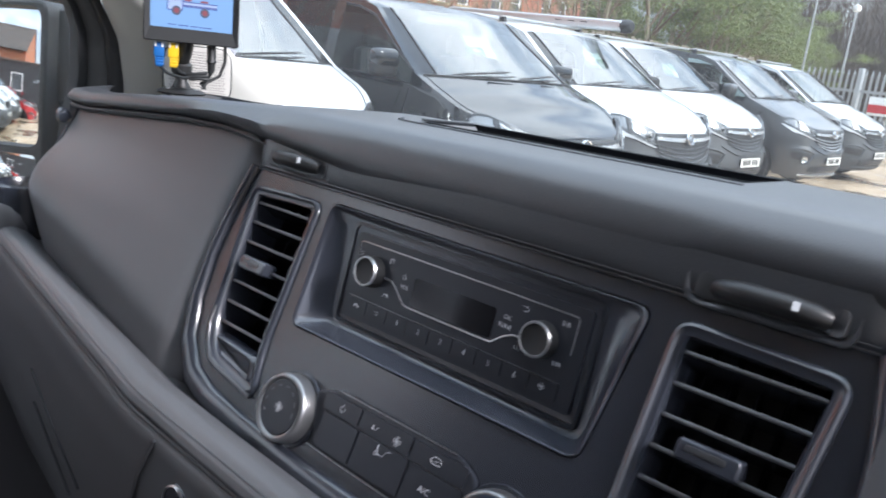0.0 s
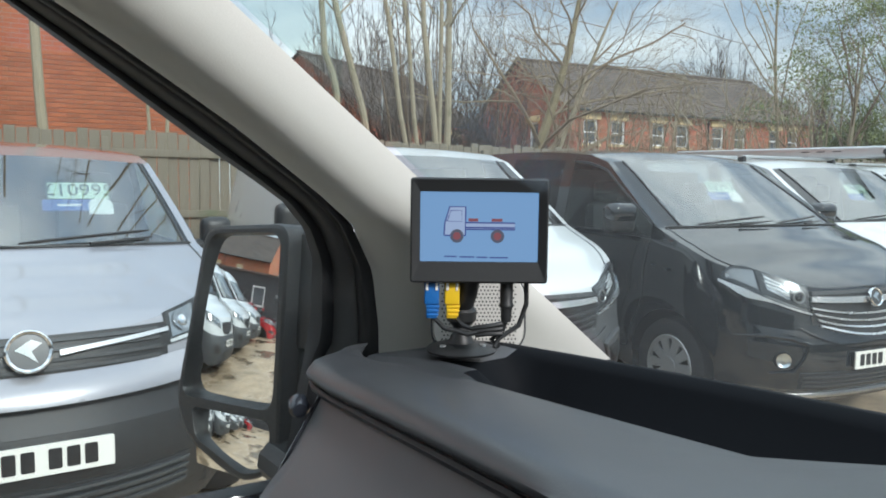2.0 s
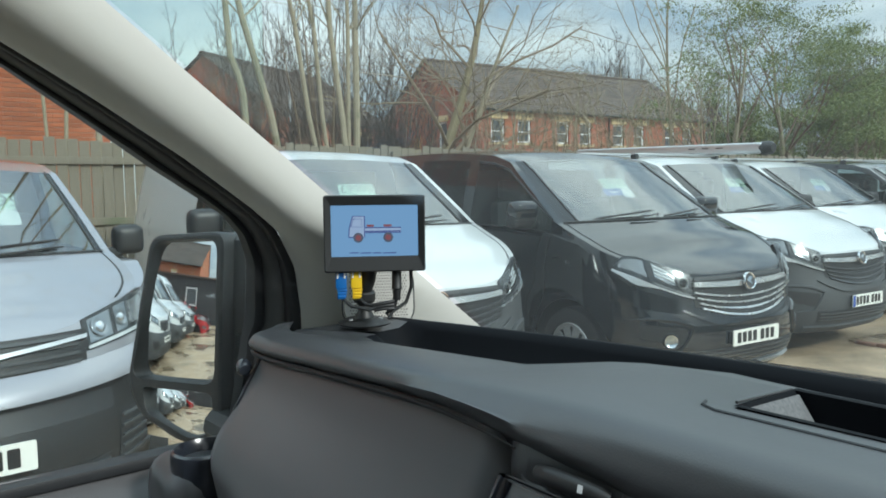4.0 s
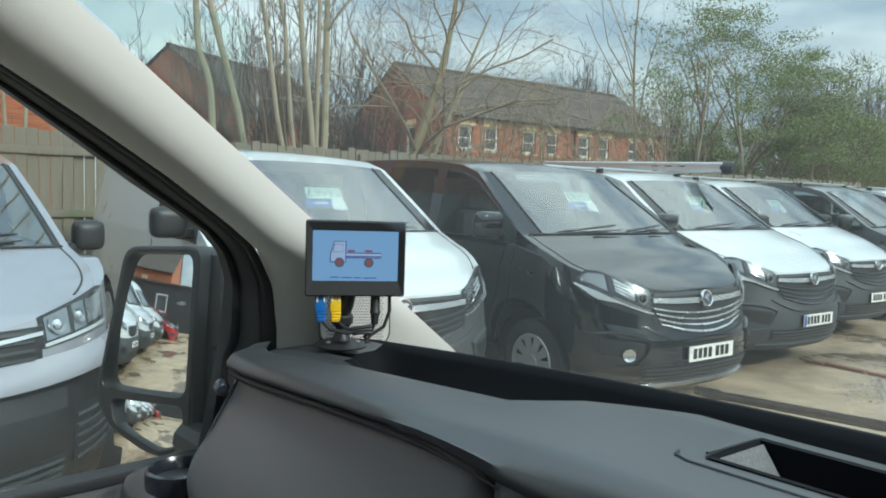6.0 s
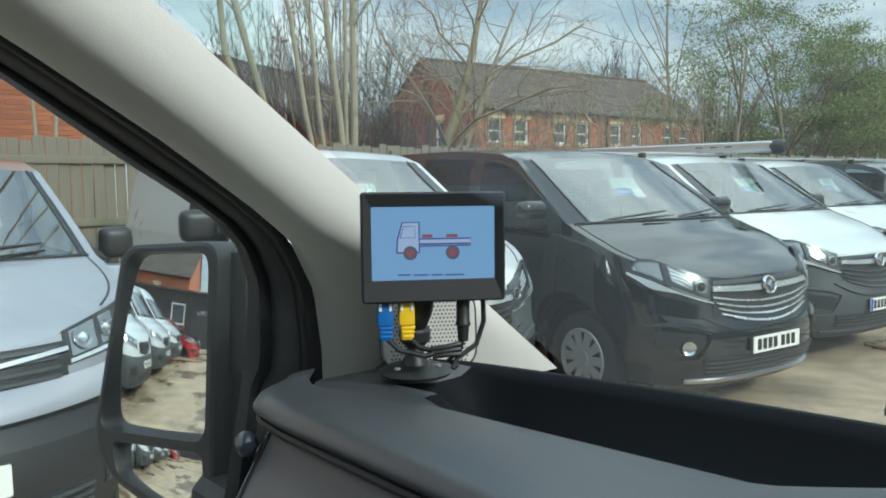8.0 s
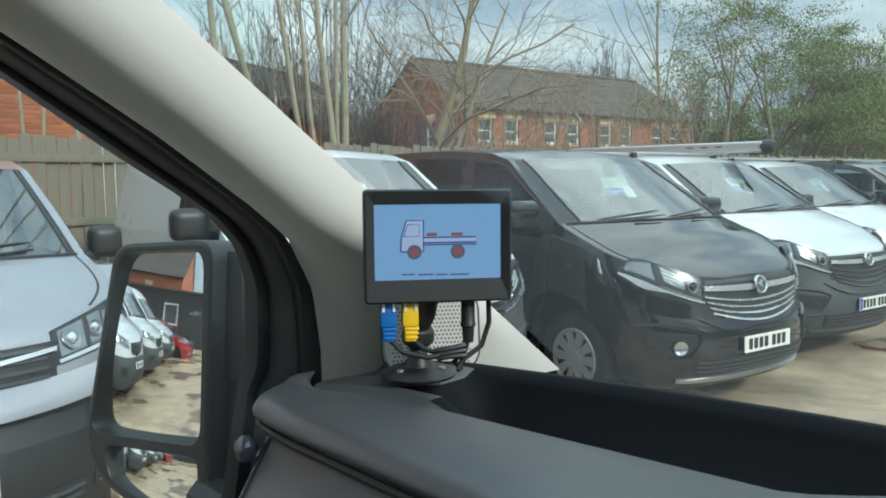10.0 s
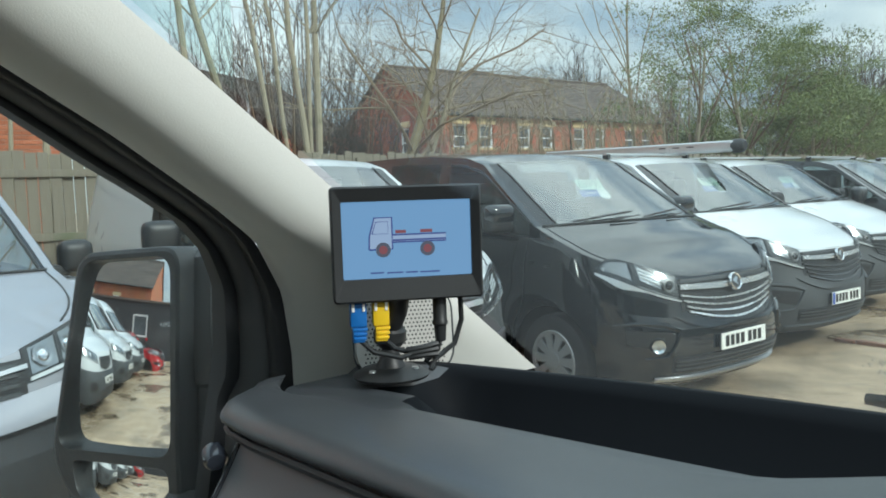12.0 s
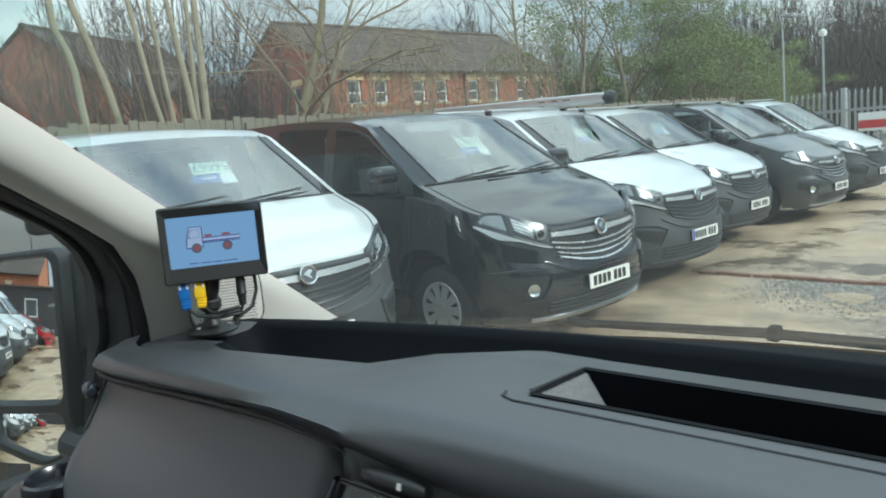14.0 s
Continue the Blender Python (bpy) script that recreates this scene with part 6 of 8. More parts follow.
lettering("words", "OK", 0.0038, "mark", radio, RAD @ pose(0.0405, -0.0210, 0.0014), 0.0001)
lettering("words", "TUNE", 0.0038, "mark", radio, RAD @ pose(0.0400, -0.0263, 0.0014), 0.0001)


def icon(u, v, kind, w=0.0016, s=0.75, parent=None, at=None):
    bm = bmesh.new()
    th = 0.00022
    if kind == "ring":
        tube(bm, [(0.0020 * s * math.cos(a), 0.0020 * s * math.sin(a), 0) for a in [2.3 + k * 0.5 for k in range(10)]], th, 4)
        tube(bm, [(0, 0.001 * s, 0), (0, 0.0030 * s, 0)], th, 4)
    elif kind == "play":
        tube(bm, [(-0.003 * s, -0.0018 * s, 0), (0, 0, 0), (-0.003 * s, 0.0018 * s, 0), (-0.003 * s, -0.0018 * s, 0)], th, 4)
        for d in (0.0012, 0.0026):
            tube(bm, [(d * s, -0.0018 * s, 0), (d * s, 0.0018 * s, 0)], th, 4)
    elif kind in ("skip", "back"):
        f = 1 if kind == "skip" else -1
        for d in (-0.003, 0.0):
            tube(bm, [(f * d * s, -0.0016 * s, 0), (f * (d + 0.0026) * s, 0, 0), (f * d * s, 0.0016 * s, 0), (f * d * s, -0.0016 * s, 0)], th, 4)
        tube(bm, [(f * 0.003 * s, -0.0018 * s, 0), (f * 0.003 * s, 0.0018 * s, 0)], th, 4)
    elif kind == "note":
        tube(bm, [(-0.002 * s, -0.002 * s, 0), (-0.002 * s, 0.002 * s, 0), (0.002 * s, 0.003 * s, 0), (0.002 * s, -0.001 * s, 0)], th * 1.4, 4)
    elif kind == "arrow":
        tube(bm, [(-0.003 * s, 0.0018 * s, 0), (0.002 * s, 0.0018 * s, 0), (0.003 * s, 0, 0), (0.002 * s, -0.0018 * s, 0), (-0.001 * s, -0.0018 * s, 0)], th, 4)
    elif kind == "phone":
        tube(bm, [(-0.003 * s, -0.0012 * s, 0), (-0.0015 * s, 0.001 * s, 0), (0.0015 * s, 0.001 * s, 0), (0.003 * s, -0.0012 * s, 0)], th * 1.8, 5)
    elif kind == "seat":
        tube(bm, [(-0.006 * s, 0.004 * s, 0), (-0.005 * s, -0.003 * s, 0), (0.001 * s, -0.003 * s, 0), (0.004 * s, 0.002 * s, 0), (0.008 * s, 0.003 * s, 0)], th * 1.3, 4)
        tube(bm, [(-0.006 * s, -0.001 * s, 0), (-0.008 * s, -0.002 * s, 0), (-0.007 * s, -0.0045 * s, 0), (-0.005 * s, -0.004 * s, 0)], th * 1.3, 4)
    elif kind == "car":
        tube(bm, [(-0.004 * s, 0, 0), (-0.002 * s, 0.002 * s, 0), (0.002 * s, 0.002 * s, 0), (0.004 * s, 0, 0), (0.003 * s, -0.002 * s, 0), (-0.003 * s, -0.002 * s, 0), (-0.004 * s, 0, 0)], th, 4)
        tube(bm, [(-0.001 * s, -0.0006 * s, 0), (0.0016 * s, 0.0004 * s, 0)], th, 4)
    elif kind == "tap":
        for d in (-0.0012, 0.0012):
            tube(bm, [(-0.0022 * s, d * s, 0), (0.0022 * s, d * s, 0), (0.0014 * s, (d + 0.0008) * s, 0)], th, 4)
    else:
        for k in range(4):
            a = k * 1.57
            tube(bm, [(0, 0, 0), (0.003 * s * math.cos(a - 0.3), 0.003 * s * math.sin(a - 0.3), 0), (0.003 * s * math.cos(a + 0.4), 0.003 * s * math.sin(a + 0.4), 0), (0, 0, 0)], th, 4)
    part("symbol", bm, "mark", parent or dash, m=(at or FAS) @ pose(u, v, w))


for u, v, kd in ((-0.0430, -0.0205, "ring"), (-0.0570, -0.0139, "note"), (0.0510, -0.0127, "arrow"), (0.0785, -0.0129, "play"), (0.0785, -0.0355, "skip"), (0.0520, -0.0353, "back"), (-0.0560, -0.0365, "phone"), (-0.0595, -0.0500, "tap"), (-0.0797, -0.0505, "phone"), (0.0735, -0.0500, "fan"), (-0.0860, -0.0149, "tap")):
    icon(u, v, kd, 0.0016 if v > -0.045 else 0.0021, 0.72, radio, RAD)


# vents
def span(poly, v):
    """Where an outline is cut at height v."""
    xs_ = []
    for k in range(len(poly)):
        (a, b), (c, d) = poly[k - 1], poly[k]
        if (b - v) * (d - v) < 0:
            xs_.append(a + (c - a) * (v - b) / (d - b))
    return min(xs_), max(xs_)


for s in (-1, 1):
    ol = vent_l if s < 0 else vent_r
    hole_ = inset(ol, 0.0085)
    vent = part("air_vent", prism(bmesh.new(), inset(ol, 0.006), 0.002, pose(0, 0, -0.047)), "seal", dash, "black air vent with shiny-edged slats", m=FAS)
    bm = skin(bmesh.new(), [[(u, v, w) for u, v in inset(ol, d)] for d, w in ((0.0, -0.002), (0.0, 0.0012), (0.001, 0.0026), (0.0028, 0.0030), (0.0042, 0.0018), (0.0055, 0.0014), (0.0072, 0.0012), (0.0082, -0.0006), (0.0085, -0.004), (0.0085, -0.046))])
    part("vent_frame", bm, "gloss_soft", vent, smooth=50)
    for k in range(7):
        y = -0.0130 - 0.0158 * k
        a, b = span(hole_, y)
        bm = bmesh.new()
        box(bm, ((a + b) / 2, 0, -0.013), (b - a, 0.0020, 0.020), 0.0007, m=pose(0, y, 0, -16, 0, 0))
        sl = part("slat", bm, "gloss", vent)
        bm = bmesh.new()
        box(bm, ((a + b) / 2, 0, -0.0025), (b - a, 0.0022, 0.0014), 0.0006, m=pose(0, y, 0, -16, 0, 0))
        part("slat_edge", bm, "satin_dark", sl)
    c, y = (-0.178, -0.0605) if s < 0 else (0.1725, -0.0565)
    bm = bmesh.new()
    box(bm, (c, y, 0.000), (0.030, 0.0105, 0.014), 0.0028, m=None, seg=3)
    sl = part("slider", bm, "gloss_soft", vent)
    bm = bmesh.new()
    box(bm, (c - 0.001, y + 0.0012, 0.0070), (0.019, 0.0030, 0.0012), 0.0005)
    part("slider_mark", bm, "satin_dark", sl)
    for k in range(5):
        bm = bmesh.new()
        box(bm, (s * (0.149 + 0.0135 * k), -0.055, -0.034), (0.0014, 0.104, 0.014))
        part("fin", bm, "tray_black", vent)
    blank = [(-0.199, -0.119), (-0.145, -0.121), (-0.139, -0.139), (-0.187, -0.1335), (-0.194, -0.127)]
    blank = soft_poly([(u * -s, v) for u, v in blank], 0.006)
    bm = skin(bmesh.new(), [[(u, v, w) for u, v in inset(blank, d)] for d, w in ((-0.003, -0.008), (0.0, -0.0005), (0.0015, 0.0005), (0.004, -0.0015))], cap=True)
    part("vent_blank", bm, "gloss_soft", vent, "blank panel below the slats", smooth=60)
    bm = bmesh.new()
    lowl = [(-0.2045, -0.100), (-0.2035, -0.112), (-0.197, -0.126), (-0.187, -0.1365), (-0.175, -0.1395), (-0.130, -0.1455)]
    tube(bm, [(u * -s, v, 0.0022) for u, v in lowl], [0.001, 0.0016, 0.0022, 0.0024, 0.0024, 0.0016], 8)
    part("vent_edge", bm, "satin_dark", vent, "satin edging at the foot of the vent")
    # pull handle in its pocket above the vent
    hm = FAS @ pose(s * 0.174, 0.0235 if s < 0 else 0.0195, 0.0068, 12, 0, 0)
    hd = part("latch", skin(bmesh.new(), [[(x, y, w) for x, y in rounded(0.078 - 2 * d, 0.021 - 2 * d, 0.007)] for d, w in ((-0.001, -0.010), (0.0, -0.0012), (0.0010, -0.0010), (0.0022, -0.0018), (0.0045, -0.0060))], cap=True), "dash", dash, "sunken pull handle with a pale marker", m=hm)
    bm = bmesh.new()
    tube(bm, [(-0.022, 0.0, 0.001), (-0.018, 0.0, 0.0042), (-0.008, 0.0005, 0.0056), (0.010, 0.0005, 0.0056), (0.022, 0.0, 0.0042), (0.027, -0.0005, 0.001)], [0.0042, 0.0052, 0.0058, 0.0058, 0.0052, 0.004], 14)
    part("handle", bm, "black_plastic", hd, smooth=80)
    bm = bmesh.new()
    box(bm, (0.0150, 0.002, 0.0108), (0.0030, 0.0042, 0.001), 0.0004)
    part("marker", bm, "led", hd)
    for e, wd in ((-0.028, 0.011), (0.031, 0.008)):
        bm = bmesh.new()
        prism(bm, rounded(wd, 0.0125, 0.003), 0.0022, pose(e, -0.0005, -0.003, 0, 12 if e < 0 else -20, 0))
        part("pad", bm, "satin_dark", hd)

# heater dials and buttons
for u, v in ((-0.0880, -0.1370), (0.0850, -0.1370)):
    d = part("dial", lathe(bmesh.new(), [(0, -0.002), (0.0235, -0.002), (0.0228, 0.010), (0.0218, 0.0124), (0.0205, 0.0130), (0.0190, 0.0126), (0.0182, 0.0112), (0, 0.0112)], 48), "satin_mid", dash, "silver-ringed heater dial", m=FAS @ pose(u, v, 0), smooth=50)
    part("dial_face", lathe(bmesh.new(), [(0, 0.0108), (0.0184, 0.0108), (0.0178, 0.0120), (0, 0.0122)], 36), "radio", d)
    part("dial_base", lathe(bmesh.new(), [(0, -0.001), (0.0265, -0.001), (0.0255, 0.002), (0, 0.002)], 36), "gloss", d)
    icon(u, v, "fan", 0.0125, 1.1)
    bm = bmesh.new()
    for k in range(8):
        a = radians(205 - 30 * k)
        box(bm, (0.0142, 0, 0.0124), (0.0010, 0.0016 + 0.0003 * k, 0.0003), m=pose(0, 0, 0, 0, 0, math.degrees(a)))
    part("scale", bm, "mark_dim", d)
bm = bmesh.new()
tube(bm, [FAS @ Vector((0.085 + 0.0138 * math.cos(a), -0.137 + 0.0138 * math.sin(a), 0.0126)) for a in [1.35 + k * 0.13 for k in range(9)]], 0.0014, 5)
part("cold_mark", bm, "cable_blue", dash)
PANEL = soft_poly([(-0.0700, -0.1170), (-0.052, -0.1108), (0.050, -0.1104), (0.0655, -0.1180), (0.060, -0.1500), (-0.058, -0.1500)], 0.005)
panel = part("heater_panel", skin(bmesh.new(), [on_fascia(inset(PANEL, d), w) for d, w in ((-0.0008, -0.001), (-0.0004, 0.0022), (0.0006, 0.0028), (0.002, 0.0026))], cap=True), "radio", dash, "black heater button panel", smooth=40)
for k, (u, v, w, h) in enumerate(((-0.0435, -0.1190, 0.0335, 0.0118), (-0.0045, -0.1186, 0.0425, 0.0124), (0.0385, -0.1188, 0.041, 0.0120), (-0.0400, -0.1370, 0.0320, 0.0225), (-0.0020, -0.1365, 0.0420, 0.0225), (0.0400, -0.1365, 0.0400, 0.0225))):
    part("button", slab(shifted(rounded(w - 0.0008, h - 0.0008, 0.0012), u, v), 0.002, 0.0038), "radio", panel)
for u, v, kd, sz in ((-0.0425, -0.1195, "ring", 1.0), (-0.0125, -0.1195, "seat", 0.35), (0.0060, -0.1200, "fan", 1.0), (-0.0010, -0.1300, "seat", 0.75), (0.0370, -0.1184, "car", 1.0)):
    icon(u, v, kd, 0.0040, sz, panel)
lettering("words", "A/C", 0.0052, "mark", panel, FAS @ pose(0.036, -0.1363, 0.0040), 0.0001)
bm = bmesh.new()
tube(bm, on_fascia([(-0.050, -0.1104), (0.0, -0.1100), (0.048, -0.1096)], 0.0028), 0.0004, 5)
tube(bm, on_fascia([(-0.062, -0.1500), (-0.03, -0.1508), (0.03, -0.1512), (0.055, -0.1505)], 0.0028), 0.0005, 5)
part("silver_line", bm, "satin_mid", panel)
sk = part("power_socket", lathe(bmesh.new(), [(0, 0), (0.0155, 0), (0.0155, 0.004), (0.012, 0.009), (0, 0.0095)], 28), "gloss", dash, "round power socket cap", m=basis((-0.119, -0.126, 1.178), (1, 0, 0), (0, 0.2, 0.98), (0, -0.98, 0.2)))
part("ring", lathe(bmesh.new(), [(0.0112, 0.0088), (0.0125, 0.0082), (0.0127, 0.0092), (0.0116, 0.0100)], 28), "satin", sk)
lettering("words", "12V", 0.0065, "mark", sk, pose(0, 0, 0.0098), 0.0001)
bm = bmesh.new()
box(bm, (0, -0.085, 0.95), (0.38, 0.06, 0.46), 0.03)
part("console", bm, "dash", dash)
# driver's side of the dash, plain
bm = bmesh.new()
box(bm, (0.46, 0.02, 1.25), (0.44, 0.06, 0.22), 0.03)
part("driver_dash", bm, "dash", dash)
bm = bmesh.new()
sheet(bm, lambda u, v: FAS @ Vector((0.232 + 0.22 * u, 0.010 - 0.27 * v, 0.002 + 0.012 * math.sin(math.pi * min(1, 0.1 + u)))), [k / 10 for k in range(11)], [k / 10 for k in range(11)])
part("driver_panel", bm, "dash_soft", dash, "grained panel beside the fascia", smooth=60)


# ---- windscreen pillar, door, roof: the shell of the cab ----
def right_line(s):
    return Vector((-0.711, 0.407, 1.345)).lerp(Vector((-0.655, -0.330, 1.905)), s)


LEFT = [(0.0, .140, 1.340), (0.10, .141, 1.397), (0.20, .135, 1.450), (0.30, .110, 1.494), (0.40, .069, 1.530), (0.52, -0.004, 1.583), (0.65, -.095, 1.640), (1.0, -.345, 1.786)]


def left_line(s):
    ss = [k[0] for k in LEFT]
    return Vector((-0.780 + 0.02 * s, lerp(s, ss, [k[1] for k in LEFT]), lerp(s, ss, [k[2] for k in LEFT])))


def pillar(u, v):
    a, b = left_line(v), right_line(v)
    p = a.lerp(b, u)
    inward = Vector((0.9, -0.4, 0.0)).lerp(Vector((0.5, -0.53, -0.69)), smooth(0.1, 0.4, v))
    return p + inward * lerp(u, (0, .08, .2, .35, .5, .65, .8, .9, 1.0), (-.020, -.002, .012, .022, .028, .030, .024, .014, 0)) * (0.35 + 0.65 * smooth(0, 0.3, v))


vs = [k / 40 for k in range(41)]
pt = empty("pillar_trim", EGO, "warm grey fabric-grained windscreen pillar trim with a speaker", "pillar trim", kind="structure")
bm = bmesh.new()
sheet(bm, pillar, [k / 14 for k in range(15)], vs)
part("cover", bm, "trim", pt, smooth=80)


def glass_line(s):
    pts = [(0.0, .055, 1.22), (0.10, .073, 1.31), (0.22, .091, 1.40), (0.33, .094, 1.462), (0.42, .084, 1.495), (0.5, .062, 1.522), (0.6, .030, 1.545), (0.72, -.020, 1.578), (0.85, -.084, 1.624), (1.0, -.30, 1.775)]
    ss = [k[0] for k in pts]
    return Vector((-0.822, lerp(s, ss, [k[1] for k in pts]), lerp(s, ss, [k[2] for k in pts])))


def seal_line(s):
    # the same way along, as far as the trim edge reaches
    t = lerp(s, (0, 0.22, 0.33, 0.42, 0.5, 0.6, 0.72, 0.85, 1.0), (-0.25, 0.06, 0.19, 0.27, 0.33, 0.40, 0.48, 0.60, 0.98))
    if t < 0:
        return pillar(0, 0) + Vector((-0.01, -0.015, 0.5 * t))
    return pillar(0.035, min(1, t)) + Vector((0.003, -0.003, 0))


bm = bmesh.new()
ww = [0, .08, .16, .24, .30, .36, .48, .60, .66, .72, .80, .88, 1.0]
lift = [0, 0.007, 0.011, 0.008, 0.0, 0.003, 0.004, 0.003, 0.0, 0.007, 0.012, 0.008, 0]


def seal_band(w, s):
    p = seal_line(s).lerp(glass_line(s), w)
    return p + Vector((0.7, -0.5, 0)) * lerp(w, ww, lift)


bm.free()
df = empty("door_frame", EGO, "black rubber seals and grey inner frame of the passenger door window", "door frame", kind="structure")
for nm, mat, w0, w1 in (("seal", "seal", 0.0, 0.30), ("frame_trim", "frame_grey", 0.30, 0.66), ("seal", "seal", 0.66, 1.0)):
    bm = bmesh.new()
    sheet(bm, seal_band, [w for w in ww if w0 <= w <= w1], [k / 40 for k in range(41)])
    part(nm, bm, mat, df, smooth=60)
# speaker grille: a slightly raised plate with rows of holes
gm = basis((-0.693, 0.213, 1.416), (0.36, 0.93, 0.0), (-0.1, 0.1, 1), (0.93, -0.36, 0.12))
gr = part("speaker_grille", prism(bmesh.new(), rounded(0.088, 0.070, 0.018), 0.006, pose(0, 0, -0.004)), "grille_trim", pt, "perforated speaker grille", m=gm)
bm = bmesh.new()
for i in range(31):
    for j in range(17):
        x, y = -0.056 + 0.0036 * i + 0.0018 * (j % 2), -0.0288 + 0.0036 * j
        if abs(x) < 0.037:
            k6 = [(x + 0.00100 * math.cos(a), y + 0.00100 * math.sin(a)) for a in [q * math.pi / 3 for q in range(6)]]
            bm.faces.new([bm.verts.new((a, b, 0.0024)) for a, b in k6])
tagged(part("grille_holes", bm, "seal", gr, smooth=0), kind="stuff")
bm = bmesh.new()
ol = rounded(0.092, 0.074, 0.019, 5)
tube(bm, [(a, b, 0.0002) for a, b in ol + ol[:1]], 0.0009, 5)
part("grille_gap", bm, "bumper", gr)

# passenger door
door = empty("door_1", EGO, "black plastic passenger door panel with pull and lock switch", "door", kind="structure")


def door_card(u, v):
    y = 0.06 - 1.0 * u
    z = 1.236 - 0.74 * v
    edge = lerp(y, [-0.94, -0.28, -0.168, -0.105, -0.031, 0.06], [1.16, 1.148, 1.158, 1.19, 1.226, 1.25])
    x = -0.815 + 0.05 * smooth(0.0, 0.06, v) + 0.020 * smooth(-0.006, 0.006, edge - z) + 0.008 * smooth(0.10, 0.2, v) - 0.02 * smooth(0.35, 0.6, v)
    return Vector((x, y, z + 0.02 * u))


bm = bmesh.new()
sheet(bm, door_card, [k / 60 for k in range(61)], [k / 120 for k in range(36)] + [.32, .36, .4, .5, .6, .8, 1])
part("door_card", bm, "dash_soft", door, smooth=60)
sw = part("lock_switch", prism(bmesh.new(), rounded(0.040, 0.020, 0.009), 0.006), "gloss", door, "rounded lock switch with silver rim", m=basis((-0.732, -0.189, 1.088), (0, 0.80, 0.6), (0, -0.6, 0.8), (1, 0, 0)))
bm = bmesh.new()
ol = rounded(0.042, 0.022, 0.010, 5)
tube(bm, [(a, b, 0.005) for a, b in ol + ol[:1]], 0.001, 5)
part("rim", bm, "satin", sw)
for a in (-0.009, 0.009):
    bm = bmesh.new()
    ol = rounded(0.006, 0.006, 0.001)
    tube(bm, [(a + p, q, 0.0062) for p, q in ol + ol[:1]], 0.0005, 4)
    part("symbol", bm, "mark", sw)
bm = bmesh.new()
prism(bm, soft_poly([(-0.16, -0.040), (0.010, -0.036), (0.058, 0.006), (0.066, 0.036), (-0.16, 0.052)], 0.02), 0.004)
tube(bm, [(-0.16, -0.040, 0.005), (-0.03, -0.040, 0.005), (0.012, -0.034, 0.005), (0.040, -0.010, 0.005)], 0.0022, 6)
part("switch_recess", bm, "gloss", door, m=basis((-0.7395, -0.205, 1.083), (0, 1, 0), (0, 0, 1), (1, 0, 0)))
hdl = part("door_pull", prism(bmesh.new(), rounded(0.12, 0.030, 0.012), 0.006), "gloss", door, "inner door handle", m=basis((-0.775, -0.30, 1.205), (0, 1, 0.05), (0, 0, 1), (1, 0, 0)))
bm = bmesh.new()
tube(bm, [(-0.03, 0.0, 0.008), (0, 0.002, 0.016), (0.03, 0, 0.008)], [0.006, 0.008, 0.006], 8)
part("lever", bm, "dash", hdl)
bm = bmesh.new()
ol = [(-0.09, -0.010), (-0.02, -0.004), (0.018, 0.006), (0.040, 0.030), (0.034, 0.038), (-0.09, 0.046)]
tube(bm, [(a, b, 0.003) for a, b in ol], 0.004, 6)
part("arm_trim", bm, "dash", door, m=basis((-0.765, -0.27, 1.165), (0, 1, 0.02), (0, 0, 1), (1, 0, 0)))
spk = part("door_speaker", lathe(bmesh.new(), [(0, 0), (0.085, 0), (0.09, 0.006), (0.08, 0.012), (0, 0.010)], 36), "dash", door, "ribbed round door speaker", m=basis((-0.752, -0.215, 0.885), (0, 1, 0), (0, 0, 1), (1, 0, 0)))
for k in range(7):
    part("rib", lathe(bmesh.new(), [(0.012 + 0.01 * k, 0.010), (0.016 + 0.01 * k, 0.010), (0.015 + 0.01 * k, 0.0135), (0.013 + 0.01 * k, 0.0135)], 32), "dash", spk)
bm = bmesh.new()
box(bm, (-0.81, -0.42, 1.233), (0.03, 1.0, 0.014), 0.004)
part("window_sill", bm, "seal", door)
bm = bmesh.new()
box(bm, (-0.838, -0.38, 0.735), (0.02, 1.62, 0.97))
part("door_skin", bm, "white_paint", door)
bm = bmesh.new()
box(bm, (-0.828, -0.40, 1.50), (0.004, 1.06, 0.60))
gl = tagged(part("window_1", bm, "screen_glass", None, m=EGO, smooth=0), "clear passenger door glass", "window", kind="structure")
gl.visible_shadow = False

# windscreen
def screen_point(u, v, off=0.0):
    a = right_line(v)
    x = a.x + (-2 * a.x) * u
    bow = 0.22 * (1 - (2 * u - 1) ** 2) * (1 - 0.6 * v)
    return Vector((x, a.y + bow + off * 0.6, a.z - 0.01 + off * 0.8))


bm = bmesh.new()
us = [0.014 + 0.972 * k / 24 for k in range(25)]
vv = [-0.12 + 1.12 * k / 12 for k in range(13)]
g1 = sheet(bm, lambda u, v: screen_point(u, v), us, vv)
g2 = sheet(bm, lambda u, v: screen_point(u, v, 0.005), us, vv)
edge = [(i, 0) for i in range(25)] + [(24, j) for j in range(1, 13)] + [(i, 12) for i in range(23, -1, -1)] + [(0, j) for j in range(11, 0, -1)]
for k in range(len(edge)):
    a, b = edge[k], edge[(k + 1) % len(edge)]
    bm.faces.new((g1[a[0]][a[1]], g1[b[0]][b[1]], g2[b[0]][b[1]], g2[a[0]][a[1]]))
ws = tagged(part("window_2", bm, "screen_glass", None, m=EGO, smooth=30), "large raked windscreen, slightly dusty", "windscreen", kind="structure")
ws.visible_shadow = False
bm = bmesh.new()
sheet(bm, lambda u, v: screen_point(u, 0.02 * v - 0.075, -0.004), us, [0, 0.5, 1])
part("screen_border", bm, "seal", ws)
